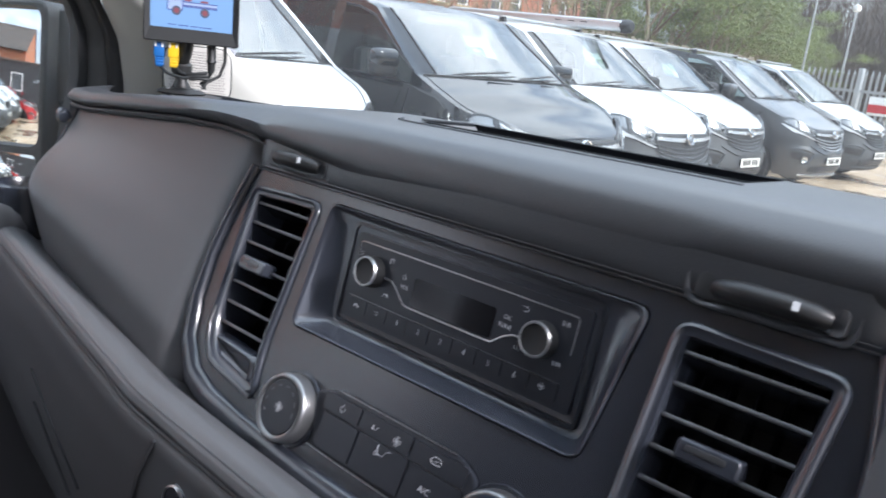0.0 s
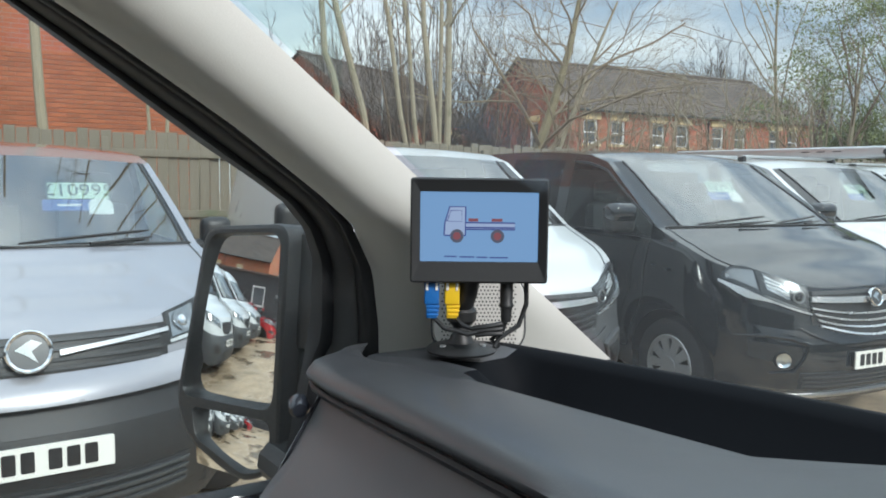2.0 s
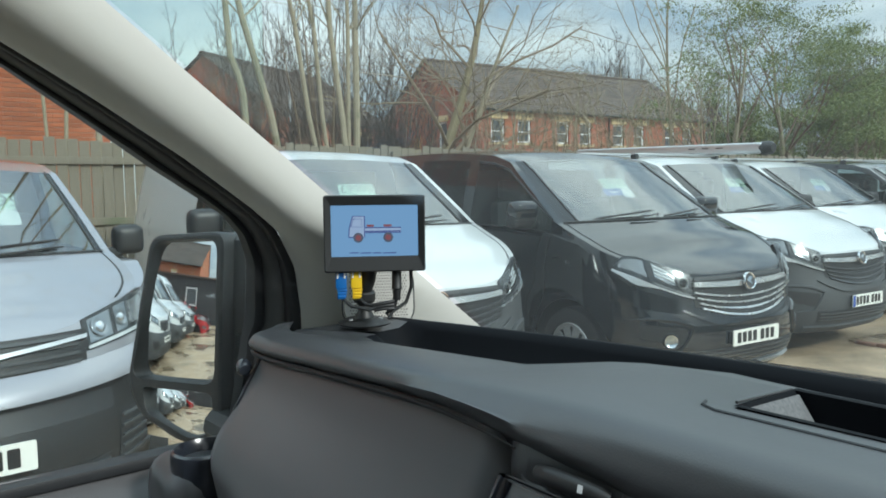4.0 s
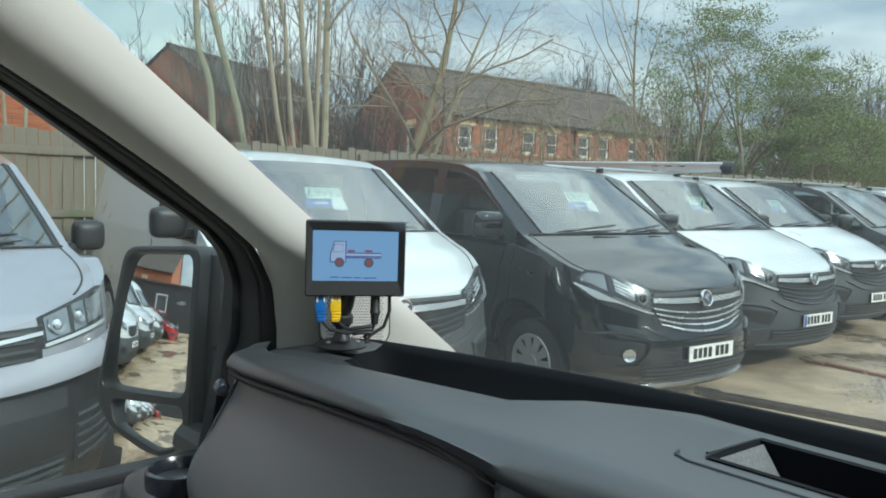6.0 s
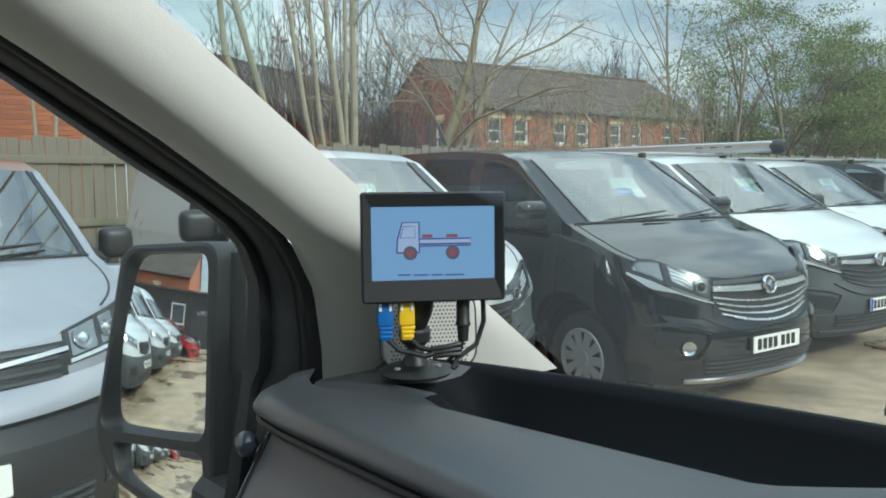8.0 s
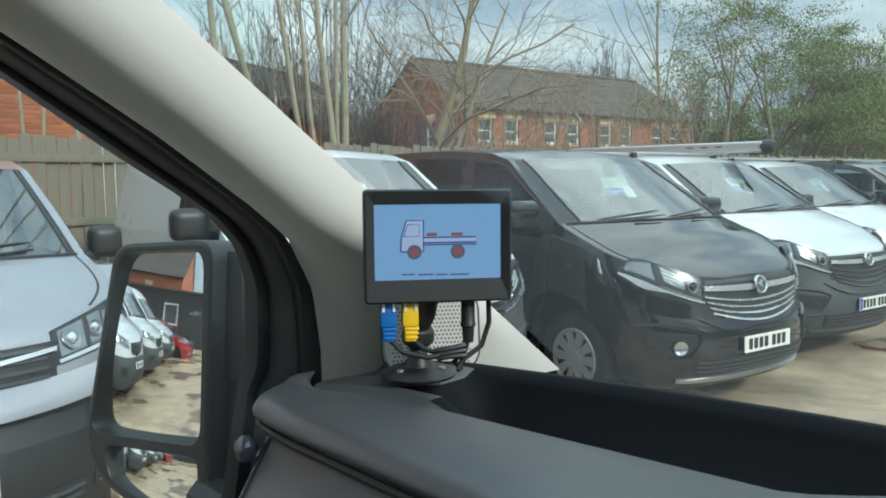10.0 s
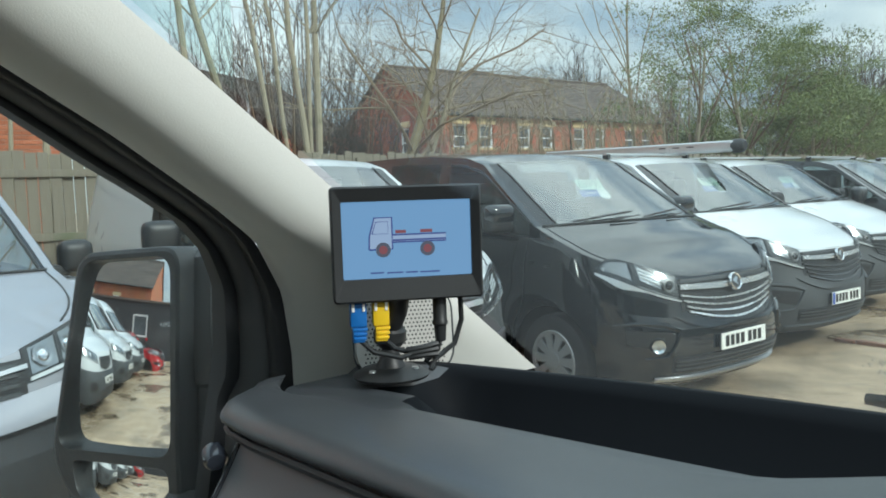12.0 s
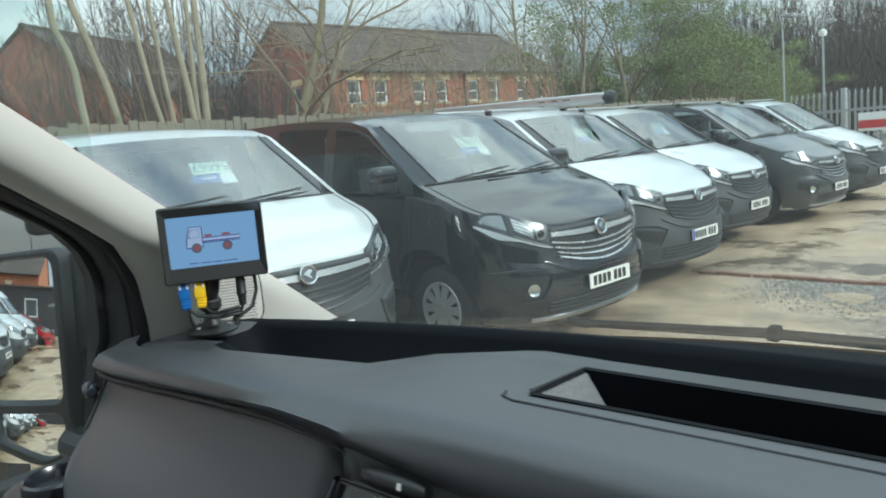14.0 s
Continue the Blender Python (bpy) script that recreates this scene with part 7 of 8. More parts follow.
# wiper outside
wp = empty("wiper", EGO, "black windscreen wiper arm and blade at rest", "wiper")
a, b = Vector((-0.47, 0.668, 1.299)), Vector((0.36, 0.690, 1.295))
bm = bmesh.new()
tube(bm, [a, a.lerp(b, .04), a.lerp(b, .045), a.lerp(b, .35) + Vector((0, .018, .006)), a.lerp(b, .7) + Vector((0, .018, .006)), b], [0.007, 0.009, 0.007, 0.008, 0.008, 0.007], 6)
part("blade", bm, "wiper_rubber", wp)
for f in (.36, .53, .70):
    bm = bmesh.new()
    box(bm, (0, 0, 0), (0.016, 0.021, 0.020), 0.004, m=Matrix.Translation(a.lerp(b, f) + Vector((0, .018, .007))))
    part("blade_clip", bm, "wiper_rubber", wp)
bm = bmesh.new()
tube(bm, [a.lerp(b, .52) + Vector((0, .018, .010)), a.lerp(b, .58) + Vector((0, .020, .012)), b + Vector((.05, .03, 0))], [0.009, 0.011, 0.010], 6)
part("arm", bm, "wiper_rubber", wp)

# roof, back, far side and floor of the cab
bm = bmesh.new()
box(bm, (0.0, -0.72, 1.935), (1.7, 0.95, 0.04), 0.01)
tagged(part("ceiling", bm, "headliner", None, m=EGO), "light grey headliner of the cab", "ceiling", kind="structure")
bm = bmesh.new()
# unseen back wall, lighter than the vans' bulkheads to fill the cab with bounce
box(bm, (0, -1.2, 1.09), (1.7, 0.04, 1.68))
tagged(part("wall_back", bm, "cab_back", None, m=EGO), "unseen grey back wall of the cab, toned to bounce light", "wall", kind="structure")
bm = bmesh.new()
box(bm, (0.85, -0.40, 0.70), (0.04, 1.64, 0.90))
box(bm, (0.85, -1.08, 1.58), (0.04, 0.28, 0.70))
tagged(part("wall_right", bm, "dash_soft", None, m=EGO, smooth=0), "driver door side of the cab below its window", "wall", kind="structure")
bm = bmesh.new()
sheet(bm, lambda u, v: Vector((-pillar(u, v).x, pillar(u, v).y, pillar(u, v).z)), [k / 8 for k in range(9)], [k / 20 for k in range(21)])
tagged(part("pillar_trim", bm, "trim", None, m=EGO, smooth=80), "warm grey windscreen pillar trim on the driver side", "pillar trim", kind="structure")
bm = bmesh.new()
box(bm, (0, -0.35, 0.52), (1.7, 1.7, 0.04))
tagged(part("floor", bm, "dark_inside", None, m=EGO), "black rubber cab floor", "floor", kind="structure")
bm = bmesh.new()
box(bm, (0, 0.45, 0.78), (1.64, 0.04, 1.04))
tagged(part("wall_front", bm, "dash", None, m=EGO), "black bulkhead under the dash", "wall", kind="structure")

# ---- monitor on its ball mount ----
MON = basis((-0.612, 0.157, 1.5005), (0.055, 0.0945, 0), (0.01, -0.006, 1), (0.865, -0.50, 0))
mon = empty("monitor", EGO @ MON, "small black display screen showing a blue truck picture", "monitor")
W_, H_ = 0.1135, 0.0865
bm = bmesh.new()
o, i_ = rounded(W_, H_, 0.003), rounded(0.098, 0.058, 0.001)
i_ = shifted(i_, 0, 0.003)
back = rounded(W_ - 0.012, H_ - 0.012, 0.004)
rr = [[bm.verts.new((x, y, w)) for x, y in q] for q, w in ((back, -0.022), (o, -0.012), (o, 0.0035), (rounded(W_ - 0.003, H_ - 0.003, 0.002), 0.005), (i_, 0.0025), (i_, 0.0005))]
for p_, q_ in zip(rr, rr[1:]):
    for k in range(len(p_)):
        bm.faces.new((p_[k], p_[(k + 1) % len(p_)], q_[(k + 1) % len(q_)], q_[k]))
bm.faces.new(rr[0])
part("housing", bm, "black_plastic", mon, smooth=25)
scr = part("screen", prism(bmesh.new(), shifted(rounded(0.0975, 0.0575, 0.001), 0, 0.003), 0.0008), "screen", mon, "lit pale blue screen", smooth=0)
# truck picture on the screen
def line_on(pts, r, mat, nm):
    bm = bmesh.new()
    tube(bm, [(x, y, 0.0009) for x, y in pts], r, 4)
    part(nm, bm, mat, scr)


cab = [(-0.029, -0.004), (-0.0285, 0.006), (-0.0245, 0.0195), (-0.0115, 0.0195), (-0.0115, -0.004)]
part("truck_cab", prism(bmesh.new(), cab, 0.0004, pose(0, 0, 0.0008)), "screen_pale", scr)
line_on(cab + cab[:1], 0.0008, "screen_ink", "truck_line")
line_on([(-0.0265, 0.0075), (-0.0235, 0.0165), (-0.0145, 0.0165), (-0.0145, 0.0075), (-0.0265, 0.0075)], 0.0005, "screen_ink", "truck_line")
line_on([(-0.0235, 0.0075), (-0.0235, 0.0165)], 0.0004, "screen_ink", "truck_line")
bed = [(-0.0115, 0.001), (0.0295, 0.001), (0.0295, 0.0065), (-0.0115, 0.0065)]
part("truck_bed", prism(bmesh.new(), bed, 0.0004, pose(0, 0, 0.0008)), "screen_pale", scr)
line_on(bed + bed[:1], 0.0008, "screen_ink", "truck_line")
line_on([(-0.0115, 0.0025), (0.0295, 0.0025)], 0.0009, "screen_ink", "truck_line")
for x0, x1 in ((-0.009, -0.001), (0.010, 0.019)):
    part("load", prism(bmesh.new(), [(x0, 0.0075), (x1, 0.0075), (x1, 0.0100), (x0, 0.0100)], 0.0006, pose(0, 0, 0.0008)), "screen_red", scr)
for x in (-0.0185, 0.0150):
    bm = bmesh.new()
    lathe(bm, [(0.0030, 0.0008), (0.0056, 0.0008), (0.0056, 0.0016), (0.0030, 0.0016)], 22, pose(x, -0.0045, 0))
    part("truck_wheel", bm, "screen_dark", scr)
    bm = bmesh.new()
    lathe(bm, [(0.0, 0.0008), (0.0032, 0.0008), (0.0032, 0.0018), (0.0, 0.0018)], 18, pose(x, -0.0045, 0))
    part("truck_hub", bm, "screen_red", scr)
for x, y, w, mat in ((-0.0235, -0.0215, 0.010, "screen_ink"), (-0.0100, -0.0218, 0.012, "screen_ink"), (0.0025, -0.0220, 0.009, "screen_ink"), (0.0165, -0.0222, 0.015, "screen_ink")):
    bm = bmesh.new()
    box(bm, (x, y, 0.0011), (w, 0.0011, 0.0004))
    part("bar", bm, mat, scr)
# plugs and cables below
def boot(x, mat, nm):
    bm = bmesh.new()
    box(bm, (x, -H_ / 2 - 0.010, -0.008), (0.0125, 0.018, 0.012), 0.0015)
    for k in range(3):
        box(bm, (x + 0.001, -H_ / 2 - 0.021 - 0.0035 * k, -0.008), (0.0115 - 0.001 * k, 0.0024, 0.011), 0.001)
    box(bm, (x, -H_ / 2 - 0.024, -0.008), (0.009, 0.014, 0.009), 0.001)
    return part("plug", bm, mat, mon, nm)


boot(-0.0385, "cable_blue", "blue moulded plug")
boot(-0.0215, "cable_yellow", "yellow moulded plug")
for x in (-0.0385, -0.0215):
    bm = bmesh.new()
    for dx in (-0.004, 0.004):
        box(bm, (x + dx, -H_ / 2 - 0.004, -0.0015), (0.002, 0.006, 0.001))
    part("clip", bm, "plate_white", mon)
bm = bmesh.new()
lathe(bm, [(0.0, 0.0), (0.0055, 0.0), (0.0055, 0.018), (0.0062, 0.019), (0.0062, 0.021), (0.005, 0.022), (0.0042, 0.034), (0, 0.035)], 16, pose(0.0245, -H_ / 2, -0.008, 90, 0, 0))
part("plug", bm, "black_plastic", mon, "black round power plug")
for pts in ([(0.0245, -.075, -.008), (0.022, -.084, -.008), (0.012, -.092, -.004), (0.018, -.097, 0)], [(0.041, -H_ / 2, -.008), (0.0415, -.062, -.008), (0.035, -.080, -.006), (0.018, -.090, 0), (0.014, -.097, 0.004)], [(-0.0385, -.072, -.008), (-0.028, -.082, -.002), (-0.008, -.086, 0.004), (0.012, -.081, 0.004), (0.020, -.084, 0.002)], [(-0.0205, -.072, -.008), (-0.012, -.080, -.002), (0.0, -.083, 0.004), (0.014, -.079, 0.004)]):
    bm = bmesh.new()
    tube(bm, pts, 0.0021, 8)
    part("cable", bm, "black_plastic", mon)
for k in range(3):
    bm = bmesh.new()
    tube(bm, [(-0.004 + 0.001 * k, -.081 - 0.003 * k, 0.003), (0.008, -.079 - 0.003 * k, 0.006), (0.02, -.077 - 0.004 * k, 0.004)], 0.0022, 7)
    part("cable", bm, "black_plastic", mon)
bm = bmesh.new()
tube(bm, [(-0.008, -H_ / 2 + 0.005, -0.02), (-0.010, -H_ / 2 - 0.012, -0.022), (-0.012, -H_ / 2 - 0.028, -0.034)], [0.012, 0.011, 0.0085], 12)
part("arm", bm, "black_plastic", mon)
lat = [(0, -0.116 + 0.0), (0.030, -0.116), (0.031, -0.114), (0.024, -0.110), (0.012, -0.108), (0.008, -0.100), (0.007, -0.094), (0.013, -0.088), (0.0135, -0.080), (0.008, -0.072), (0, -0.070)]
part("foot", lathe(bmesh.new(), lat, 28, pose(-0.012, 0.0075, -0.034, -90, 0, 0)), "black_plastic", mon, "round screwed foot and ball joint")
for a in (0.4, 2.5, 4.6):
    part("screw", lathe(bmesh.new(), [(0, 0), (0.003, 0), (0.0026, 0.0018), (0, 0.002)], 12), "satin", mon, m=pose(-0.012 + 0.020 * math.cos(a), -0.1025, -0.034 + 0.020 * math.sin(a), -90, 0, 0))

# ---- passenger door mirror ----
dm = empty("door_mirror", EGO, "large black door mirror with a small wide-angle glass below", "door mirror")
MIR = basis((-1.003, 0.062, 1.382), (0.935, 0.35, 0.05), (0.0, -0.06, 1.0), (0.35, -0.935, -0.06)) @ pose(0, 0, 0, -8.2, 3.4, 0)


GLASS = [(-0.047, 0.100), (0.082, 0.099), (0.078, -0.110), (-0.093, -0.108)]
WIDE = [(-0.070, -0.119), (0.074, -0.121), (0.078, -0.178), (0.030, -0.190), (-0.060, -0.158)]
shell = soft_poly([(-0.056, 0.109), (0.095, 0.109), (0.090, -0.100), (0.092, -0.172), (0.036, -0.199), (0.0, -0.193), (-0.076, -0.163), (-0.104, -0.116)], 0.026, 5)
gl_hole, wide_hole = soft_poly(GLASS, 0.022, 5), soft_poly(WIDE, 0.012, 4)
on_mirror = lambda poly, w, dx=0.0: [MIR @ Vector((x + dx, y, w)) for x, y in poly]
bm = bmesh.new()
edges = []
for loop in (inset(shell, 0.005), gl_hole, wide_hole):
    vs_ = [bm.verts.new(q) for q in on_mirror(loop, 0.003)]
    edges += [bm.edges.new((vs_[k - 1], vs_[k])) for k in range(len(vs_))]
bmesh.ops.triangle_fill(bm, edges=edges, use_beauty=True, normal=MIR.to_3x3() @ Vector((0, 0, 1)))
skin(bm, [on_mirror(inset(shell, d), w, dx) for d, w, dx in ((0.005, 0.003, 0), (0.001, 0.0012, 0), (0.0, -0.003, 0), (0.0, -0.035, 0.006), (0.012, -0.07, 0.012), (0.034, -0.09, 0.02))], cap=True)
for loop in (gl_hole, wide_hole):
    skin(bm, [on_mirror(loop, 0.003), on_mirror(inset(loop, 0.001), 0.001), on_mirror(inset(loop, 0.001), -0.034)])
part("housing", bm, "black_plastic", dm, smooth=45)
GL = MIR @ pose(0, 0, -0.002)


def in_quad(q, u, v):
    a, b = Vector(q[3]).lerp(Vector(q[2]), u), Vector(q[0]).lerp(Vector(q[1]), u)
    return a.lerp(b, v)


def bowed(u, v, radius=0.9):
    """A slightly domed glass, as passenger side mirrors have."""
    p = in_quad(GLASS, u, v)
    return GL @ Vector((p.x, p.y, -(p.x * p.x + p.y * p.y) / (2 * radius)))


bm = bmesh.new()
sheet(bm, bowed, [k / 24 for k in range(25)], [k / 30 for k in range(31)])
part("glass", bm, "mirror", dm, "slightly domed mirror glass", smooth=89)
bm = bmesh.new()
wq = [(-0.074, -0.114), (0.082, -0.114), (0.082, -0.195), (-0.074, -0.195)]
sheet(bm, lambda u, v: MIR @ Vector((in_quad(wq, u, v).x, in_quad(wq, u, v).y, -0.002 - 1.6 * ((u - 0.5) * 0.14) ** 2 - 1.6 * ((v - 0.5) * 0.083) ** 2)), [k / 14 for k in range(15)], [k / 10 for k in range(11)])
part("wide_glass", bm, "mirror", dm, "curved wide-angle glass", smooth=80)
bm = bmesh.new()
box(bm, (0.100, 0.03, -0.058), (0.050, 0.15, 0.085), 0.02, MIR, 3)
box(bm, (0.098, -0.11, -0.060), (0.046, 0.16, 0.080), 0.02, MIR, 3)
part("arm_housing", bm, "black_plastic", dm)
bm = bmesh.new()
tube(bm, [(-0.93, 0.09, 1.22), (-0.87, 0.10, 1.215), (-0.84, 0.10, 1.21)], [0.025, 0.027, 0.03], 10)
part("arm", bm, "black_plastic", dm)

# ---- trees round the yard ----
for base_y, base_z, top_y, top_z, r, sd in ((4.01, 2.2, 3.95, 3.2, 0.07, 1), (4.45, 2.3, 3.95, 4.33, 0.075, 2), (5.115, 2.22, 4.727, 4.44, 0.055, 3), (5.31, 2.23, 5.06, 4.07, 0.05, 4), (5.54, 2.24, 5.37, 4.53, 0.065, 5), (5.668, 2.24, 5.657, 4.57, 0.05, 6), (5.816, 2.24, 5.842, 4.6, 0.075, 7), (0.125, 2.26, 0.087, 3.57, 0.085, 8), (1.358, 2.34, 1.333, 3.73, 0.03, 9), (1.571, 2.36, 1.574, 2.88, 0.035, 10), (1.973, 2.08, 1.974, 2.69, 0.055, 11)):
    k = (top_y - base_y) / (top_z - base_z)
    y0 = base_y - k * base_z
    pole_tree("slender pale bare stem behind the fence", (-10.4, y0, 0), (-10.4, y0 + k * 11, 11.0), r * 0.85, sd, twigs=9, kink=0.14 if sd == 1 else 0.0)
bare_tree("spreading bare tree with brown tangled twigs", (-12.0, 7.85, 0), 8.2, 0.15, 21, levels=4, lean=(0, 0.30, 1), kids=(4, 5), spread=1.1, bark="bark_olive", twig="twig", fork=0.24, boughs=15, up=0.0, bend=0.36, thin=0.34)
bare_tree("slim leaning bare stem with arching twigs", (-12.3, 8.1, 0), 7.4, 0.08, 27, levels=3, lean=(0, 0.42, 1), kids=(4, 5), spread=1.0, bark="bark_pale", twig="twig", fork=0.25, boughs=12, up=-0.02, bend=0.36, thin=0.4)
bare_tree("slim young bare tree behind the vans", (-13.5, 17.1, 0), 9.0, 0.075, 22, levels=2, kids=(2, 3), spread=0.5, bark="bark_pale", twig="bark_pale", fork=0.45, boughs=9, up=0.2)
for x, y, h, w, sd in ((-16.5, 8.3, 8.2, 2.6, 31), (-18.0, 6.6, 7.2, 2.2, 32), (-17.5, 10.0, 6.0, 2.4, 33), (-17.0, 11.6, 4.6, 2.0, 34)):
    twiggy_bush("dense bushy bare winter tree", (x, y, 0), h, w, sd, stems=80)
for x, y, h, w, sd in ((-36, 38.2, 12.4, 3.4, 58), (-24, 52.2, 12.4, 4.2, 59), (-40, 41.0, 11.5, 4.0, 41), (-43, 47.0, 13.0, 4.6, 42), (-33, 44.0, 10.5, 3.6, 43), (-27, 52, 12.5, 5.0, 44), (-21, 50, 11.5, 4.6, 45), (-15, 47, 10.8, 4.4, 46), (-10.5, 45, 9.8, 4.4, 47), (-6, 47, 9.4, 4.6, 48), (-1, 50, 9.0, 5.0, 49), (-18, 55, 12.0, 5.0, 50), (-12.5, 53, 11.5, 5.0, 51), (-8, 54, 11.0, 5.0, 52), (-3.5, 55, 10.5, 5.0, 53), (-24, 49, 8.0, 4.6, 54), (-13, 43, 6.0, 4.0, 55), (-8.5, 42, 5.5, 4.0, 56), (-4, 43, 5.5, 4.0, 57)):
    twiggy_bush("tall distant bare winter tree", (x, y, 0), h, w, sd, stems=120, side=14, thick=1.7)
LEAFY = (((-12.0, 16.4, 0), 4.6, .4, 61, 1), ((-12.3, 17.9, 0), 6.5, .34, 62, 3), ((-12.0, 20.0, 0), 7.0, .42, 63, 9), ((-12.4, 21.9, 0), 5.6, .6, 64, 11), ((-12.0, 23.8, 0), 5.8, .42, 65, 9), ((-12.2, 25.8, 0), 4.8, .7, 66, 11), ((-12.5, 28.0, 0), 4.5, .6, 67, 10), ((-13.5, 30.5, 0), 4.2, .8, 68, 11), ((-13.0, 19.0, 0), 3.4, .9, 69, 13), ((-13.0, 22.6, 0), 3.8, .9, 70, 13), ((-13.5, 34.0, 0), 4.8, .9, 71, 12))
for at, h, wd, sd, thousands in LEAFY:
    leafy_tree("young evergreen tree with thin pale stems", at, h, wd, sd, thousands * 1700)

bushes = empty("shrub", pose(-11.6, 12.4, 0), "tangle of arching brown bare stems behind the fence", "shrub")
rnd = random.Random(91)
for k in range(130):
    bm = bmesh.new()
    x, y, a = rnd.uniform(-0.8, 0.8), rnd.uniform(-3.4, 3.0), rnd.uniform(0, 6.28)
    h, w = rnd.uniform(2.2, 4.2), rnd.uniform(0.5, 2.0)
    pts = [(x + w * math.cos(a) * f * f, y + w * math.sin(a) * f * f, h * math.sin(min(2.2, f * 2.1))) for f in (0, .2, .4, .6, .8, 1.0)]
    tube(bm, pts, [0.014, 0.012, 0.010, 0.008, 0.006, 0.003], 4, caps=False)
    for q in range(5):
        p = Vector(pts[2 + q % 4])
        d = Vector((rnd.uniform(-.7, .7), rnd.uniform(-.7, .7), rnd.uniform(-.1, .5)))
        tube(bm, [p, p + d * 0.5 + Vector((0, 0, 0.08)), p + d + Vector((0, 0, -0.08))], [0.006, 0.005, 0.002], 3, caps=False)
    part("stem", bm, "twig" if k % 3 else "bark_pale", bushes)

# ---- lamp posts, palisade gate, roof carriers ----
def lamp_post(at, h, camera_head=False):
    t = empty("street_lamp", pose(*at), "slim grey galvanised lamp post", "lamp post", "lamp posts")
    part("pole", tube(bmesh.new(), [(0, 0, 0), (0, 0, h * .4), (0, 0, h)], [0.05, 0.036, 0.026], 10), "steel", t)
    bm = bmesh.new()
    box(bm, (0.18, 0, h + 0.02), (0.40, 0.16, 0.07), 0.03)
    part("lamp_head", bm, "steel", t)
    if camera_head:
        part("camera_dome", lathe(bmesh.new(), [(0, -.12), (.1, -.08), (.12, 0), (.1, .08), (0, .12)], 14), "upvc", t, m=pose(0, 0, h - 0.3))


lamp_post((-24.0, 10.0, 0), 6.7)
lamp_post((-8.2, 25.0, 0), 4.3, True)
lamp_post((-9.4, 25.0, 0), 4.7)
pal = empty("palisade_fence", pose(-7.6, 21.0, 0, 0, 0, -8), "galvanised steel palisade fence and gate", "fence", kind="structure")
pale_ = None
for k in range(60):
    if pale_ is None:
        bm = prism(bmesh.new(), [(-.033, 0), (-.012, .02), (.012, .02), (.033, 0)], 1.92, pose(0, 0, 0.08))
        tube(bm, [(0, .012, 2.0), (0, .012, 2.12)], [.028, .004], 5)
        pale_ = part("pale", bm, "steel", pal, m=pose(0, 0, 0))
    else:
        ob = new("pale", pale_.data)
        ob.parent = pal
        ob.matrix_basis = pose(0.15 * k, 0, 0)
for z in (0.5, 1.6):
    bm = bmesh.new()
    box(bm, (4.5, 0.04, z), (9.2, 0.03, 0.07))
    part("rail", bm, "steel", pal)
for x in (1.35, 4.6):
    bm = bmesh.new()
    box(bm, (x, 0.05, 1.08), (0.12, 0.12, 2.16), 0.01)
    part("post", bm, "steel", pal)
bm = bmesh.new()
box(bm, (2.1, -0.03, 1.28), (0.75, 0.012, 0.45), 0.004)
sg = tagged(part("sign", bm, "card_white", None, m=pose(-7.6, 21.0, 0, 0, 0, -8)), "white and red notice board on the steel gate", "sign")
bm = bmesh.new()
box(bm, (2.1, -0.04, 1.22), (0.73, 0.006, 0.2))
part("band", bm, "red_ink", sg)


def roof_bars(at, zr, tube_on=False):
    rb = empty("roof_rack", pose(at[0], at[1], zr, 0, 0, 180), "aluminium roof bars on a van", "roof rack", "roof racks")
    for x in (2.2, 3.1, 4.1):
        bm = bmesh.new()
        up = 0.009 if x < 3 else 0.060
        box(bm, (x, 0, up), (0.06, 1.45, 0.024), 0.008)
        part("bar", bm, "alu", rb)
        for s in (1, -1):
            bm = bmesh.new()
            box(bm, (x, s * 0.70, up - 0.045), (0.08, 0.05, 0.10), 0.012)
            part("foot", bm, "black_plastic", rb)
    return rb


for k in (3, 4, 5, 6):
    roof_bars(ROW[k][2], 1.93)
ct = empty("pipe_carrier", pose(ROW[3][2][0], ROW[3][2][1], 1.93, 0, 0, 180) @ pose(1.47, -0.62, 0.062, 0, -1.6, 0), "long grey aluminium pipe carrier on the roof bars", "pipe carrier")
bm = bmesh.new()
box(bm, (1.5, 0, 0), (3.0, 0.15, 0.125), 0.03, seg=3)
part("channel", bm, "alu", ct)
for x in (0.55, 0.75, 0.95):
    bm = bmesh.new()
    box(bm, (x, 0.076, 0.01), (0.10, 0.004, 0.012))
    part("slot", bm, "black_plastic", ct)
bm = bmesh.new()
tube(bm, [(0.03, 0, 0), (-0.02, 0, 0), (-0.08, 0, 0), (-0.11, 0, 0)], [0.078, 0.082, 0.075, 0.05], 14)
part("end_cap", bm, "black_plastic", ct)
for x in (0.95, 1.75, 2.75):
    bm = bmesh.new()
    box(bm, (x, 0, -0.06), (0.07, 0.19, 0.035), 0.01)
    part("clamp", bm, "black_plastic", ct)

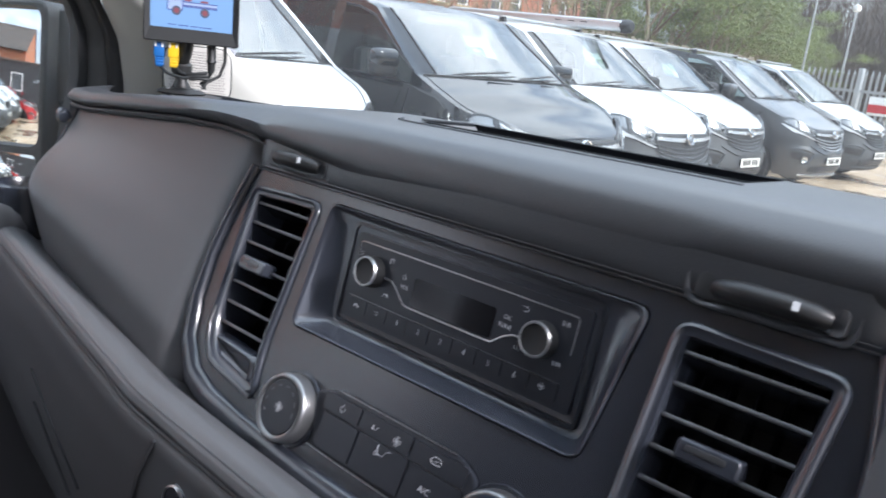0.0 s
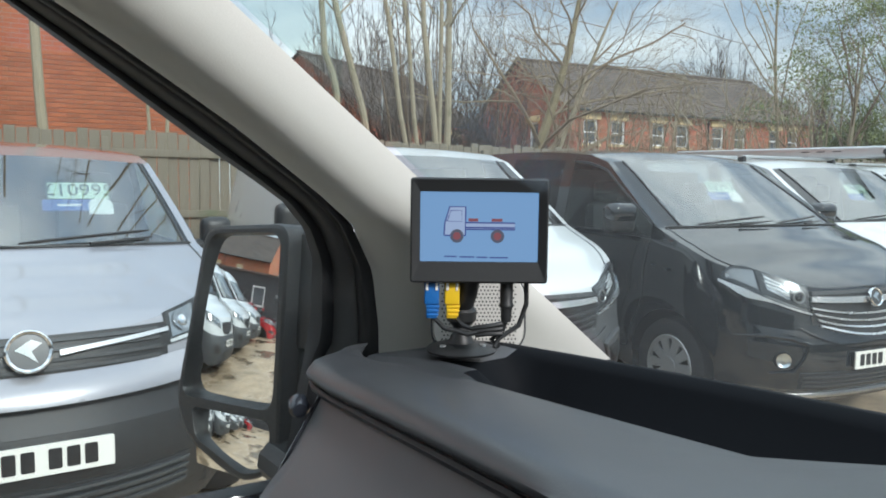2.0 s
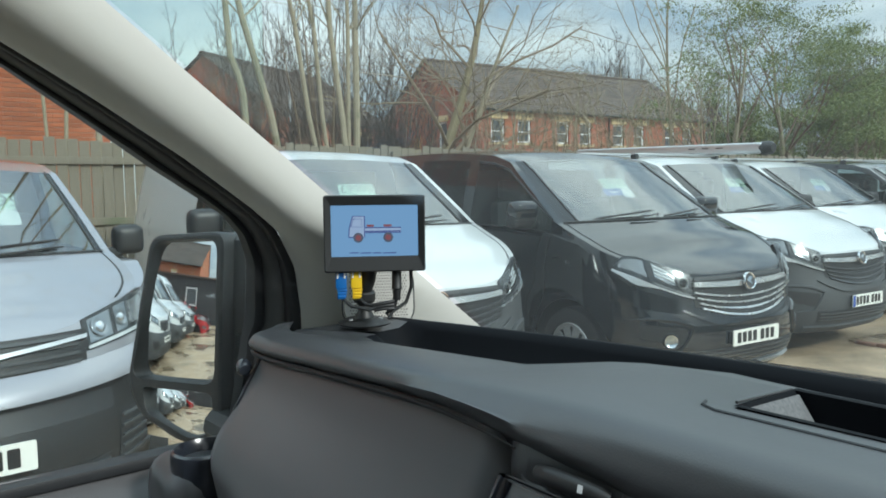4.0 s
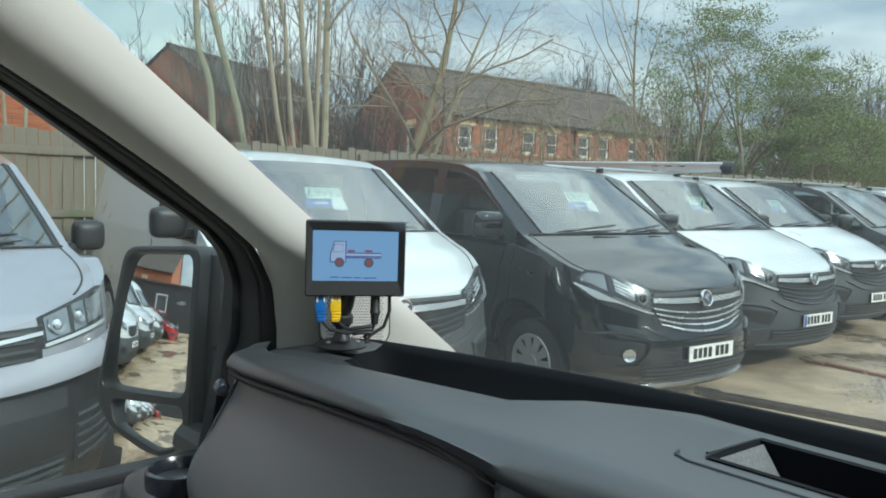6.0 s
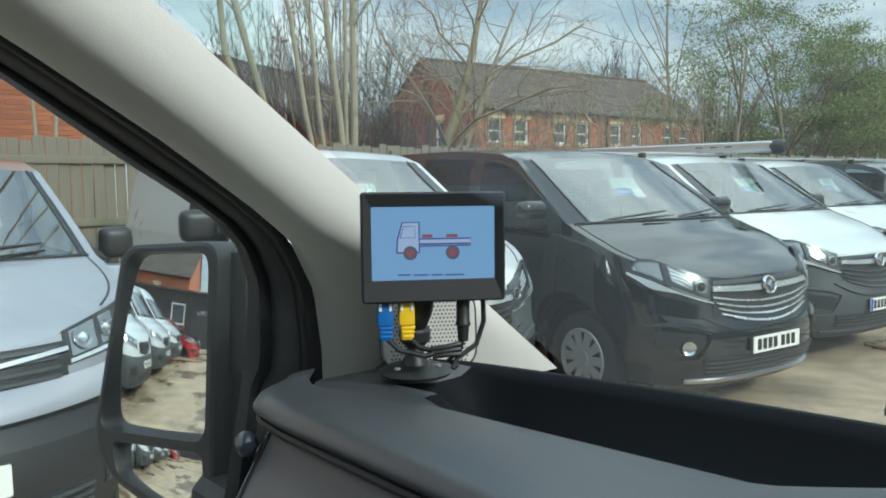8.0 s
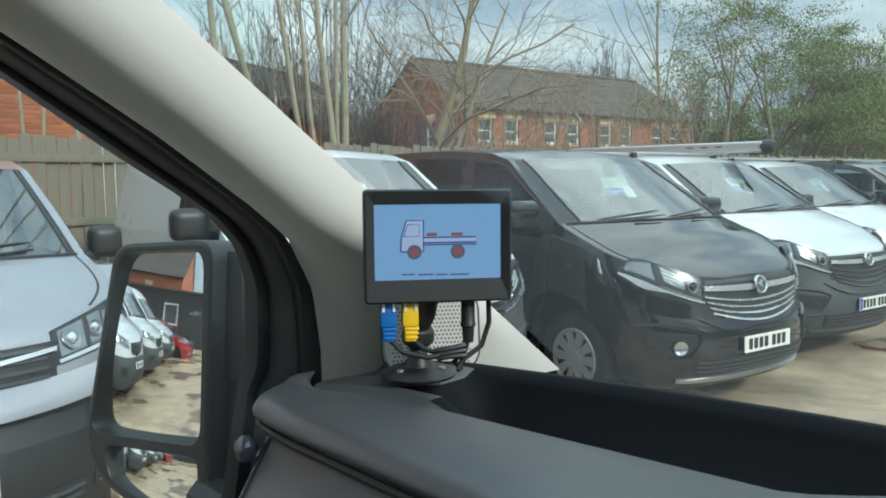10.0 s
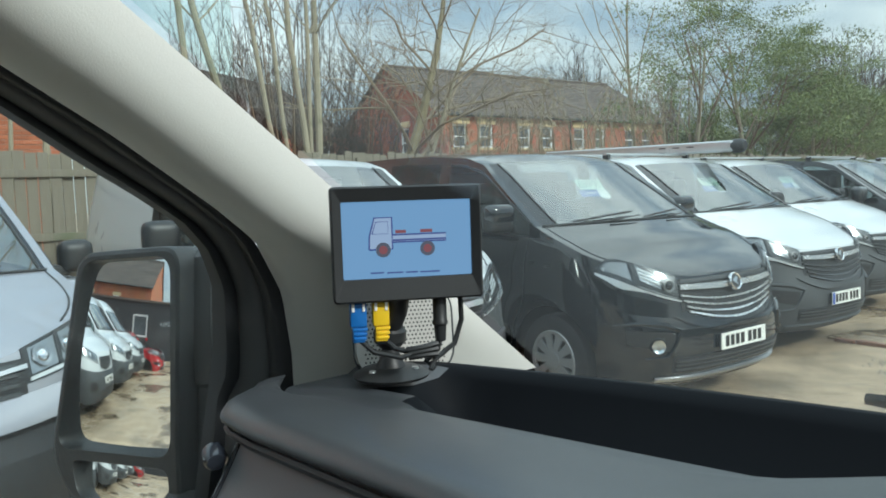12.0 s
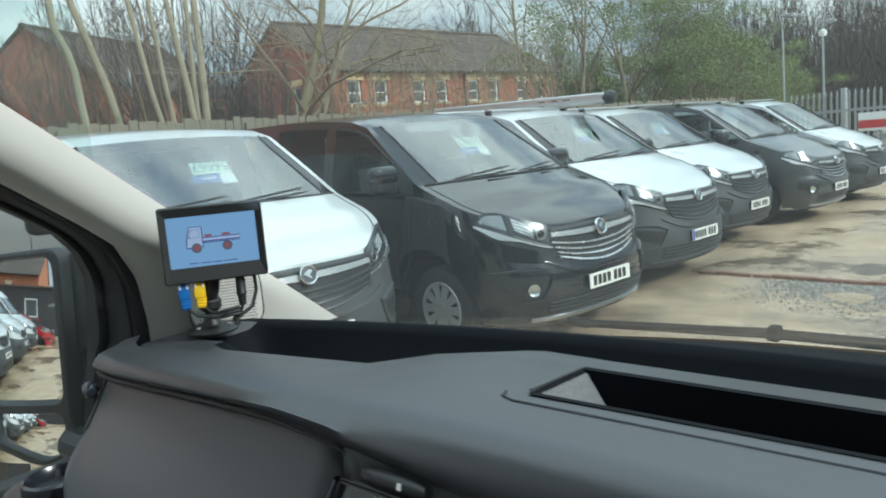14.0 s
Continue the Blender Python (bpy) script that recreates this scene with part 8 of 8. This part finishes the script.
# ---- behind the cab, seen in the door mirror ----
for k, (x, y) in enumerate(((-2.9, -2.2), (-2.9, -4.7), (-3.0, -7.2), (-3.1, -9.6))):
    make_van("white high-roofed panel van with black bumper", "white_paint", (x, y), 0, TALL, "bumper", "tall", fog=False)
car = make_van("red hatchback beside the office", "red_paint", (-2.55, -12.4, -0.25), 0, dict(top=((0, .15, .5, .9, 1.05, 1.93, 2.2, 2.8, 4.0, 4.9, 5.0), (.85, .9, 1.0, 1.06, 1.1, 1.6, 1.66, 1.68, 1.66, 1.3, 1.1)), half=0.9, corner=0.72, blunt=3.0), "red_paint", "later", True, wheels=False)
tagged(car, category="car")
car.name = "car"
off = empty("office_building", pose(-14, -17, 0), "low dark grey clad office with a white window", "building")
part("wall", wall_panel(bmesh.new(), 24, 3.1, 0.2, [(14.6, 1.2, 15.8, 2.4), (11.2, 0, 12.2, 2.1)], basis((24, 0, 0), (-1, 0, 0), (0, -1, 0), (0, 0, 1))), "office", off, smooth=0)
w1 = part("window", frame_mesh(1.2, 1.2, 0.09, 0.08), "upvc", off, m=pose(24 - 15.2, -0.05, 1.8))
bm = bmesh.new()
box(bm, (0, -0.02, 0), (1.1, 0.012, 1.1))
part("pane", bm, "room_dark", w1)
bm = bmesh.new()
box(bm, (24 - 11.7, -0.08, 1.05), (1.0, 0.05, 2.1))
d1 = part("door", bm, "office", off)
lettering("words", "Office", 0.34, "mark", off, basis((24 - 13.2, 0.02, 2.0), (-1, 0, 0), (0, 0, 1), (0, 1, 0)))
bm = bmesh.new()
box(bm, (12, -2.6, 3.15), (24.4, 5.4, 0.12))
part("roof", bm, "slate", off)
house("house", "orange brick house behind the office", (-6.5, -26.0), (-1.0, 0.0), 14.0, 8.0, 5.2, 8.2, [(4, 3, .9, 1.2), (8, 3, .9, 1.2)], [(3, 3, .9, 1.2)], "brick_near")

# ---- bricks of the tall building where it comes nearest ----
near_wall = next(c for c in tall_brick.children if c.name.startswith("wall"))
bm = bmesh.new()
box(bm, (0, 0, 0), (0.213, 0.016, 0.064), 0.003, seg=1)
brick_mesh = bpy.data.meshes.new("brick")
bm.to_mesh(brick_mesh)
bm.free()
brick_mesh.materials.append(M["brick_piece"])
rnd = random.Random(77)
for row in range(18):
    for k in range(16):
        ob = new("brick", brick_mesh)
        ob.parent = near_wall
        ob.matrix_basis = pose(12.65 + 0.225 * k + 0.1125 * (row % 2), -0.002 + rnd.uniform(-0.002, 0.001), 2.44 + 0.075 * row, 0, rnd.uniform(-0.3, 0.3), 0)
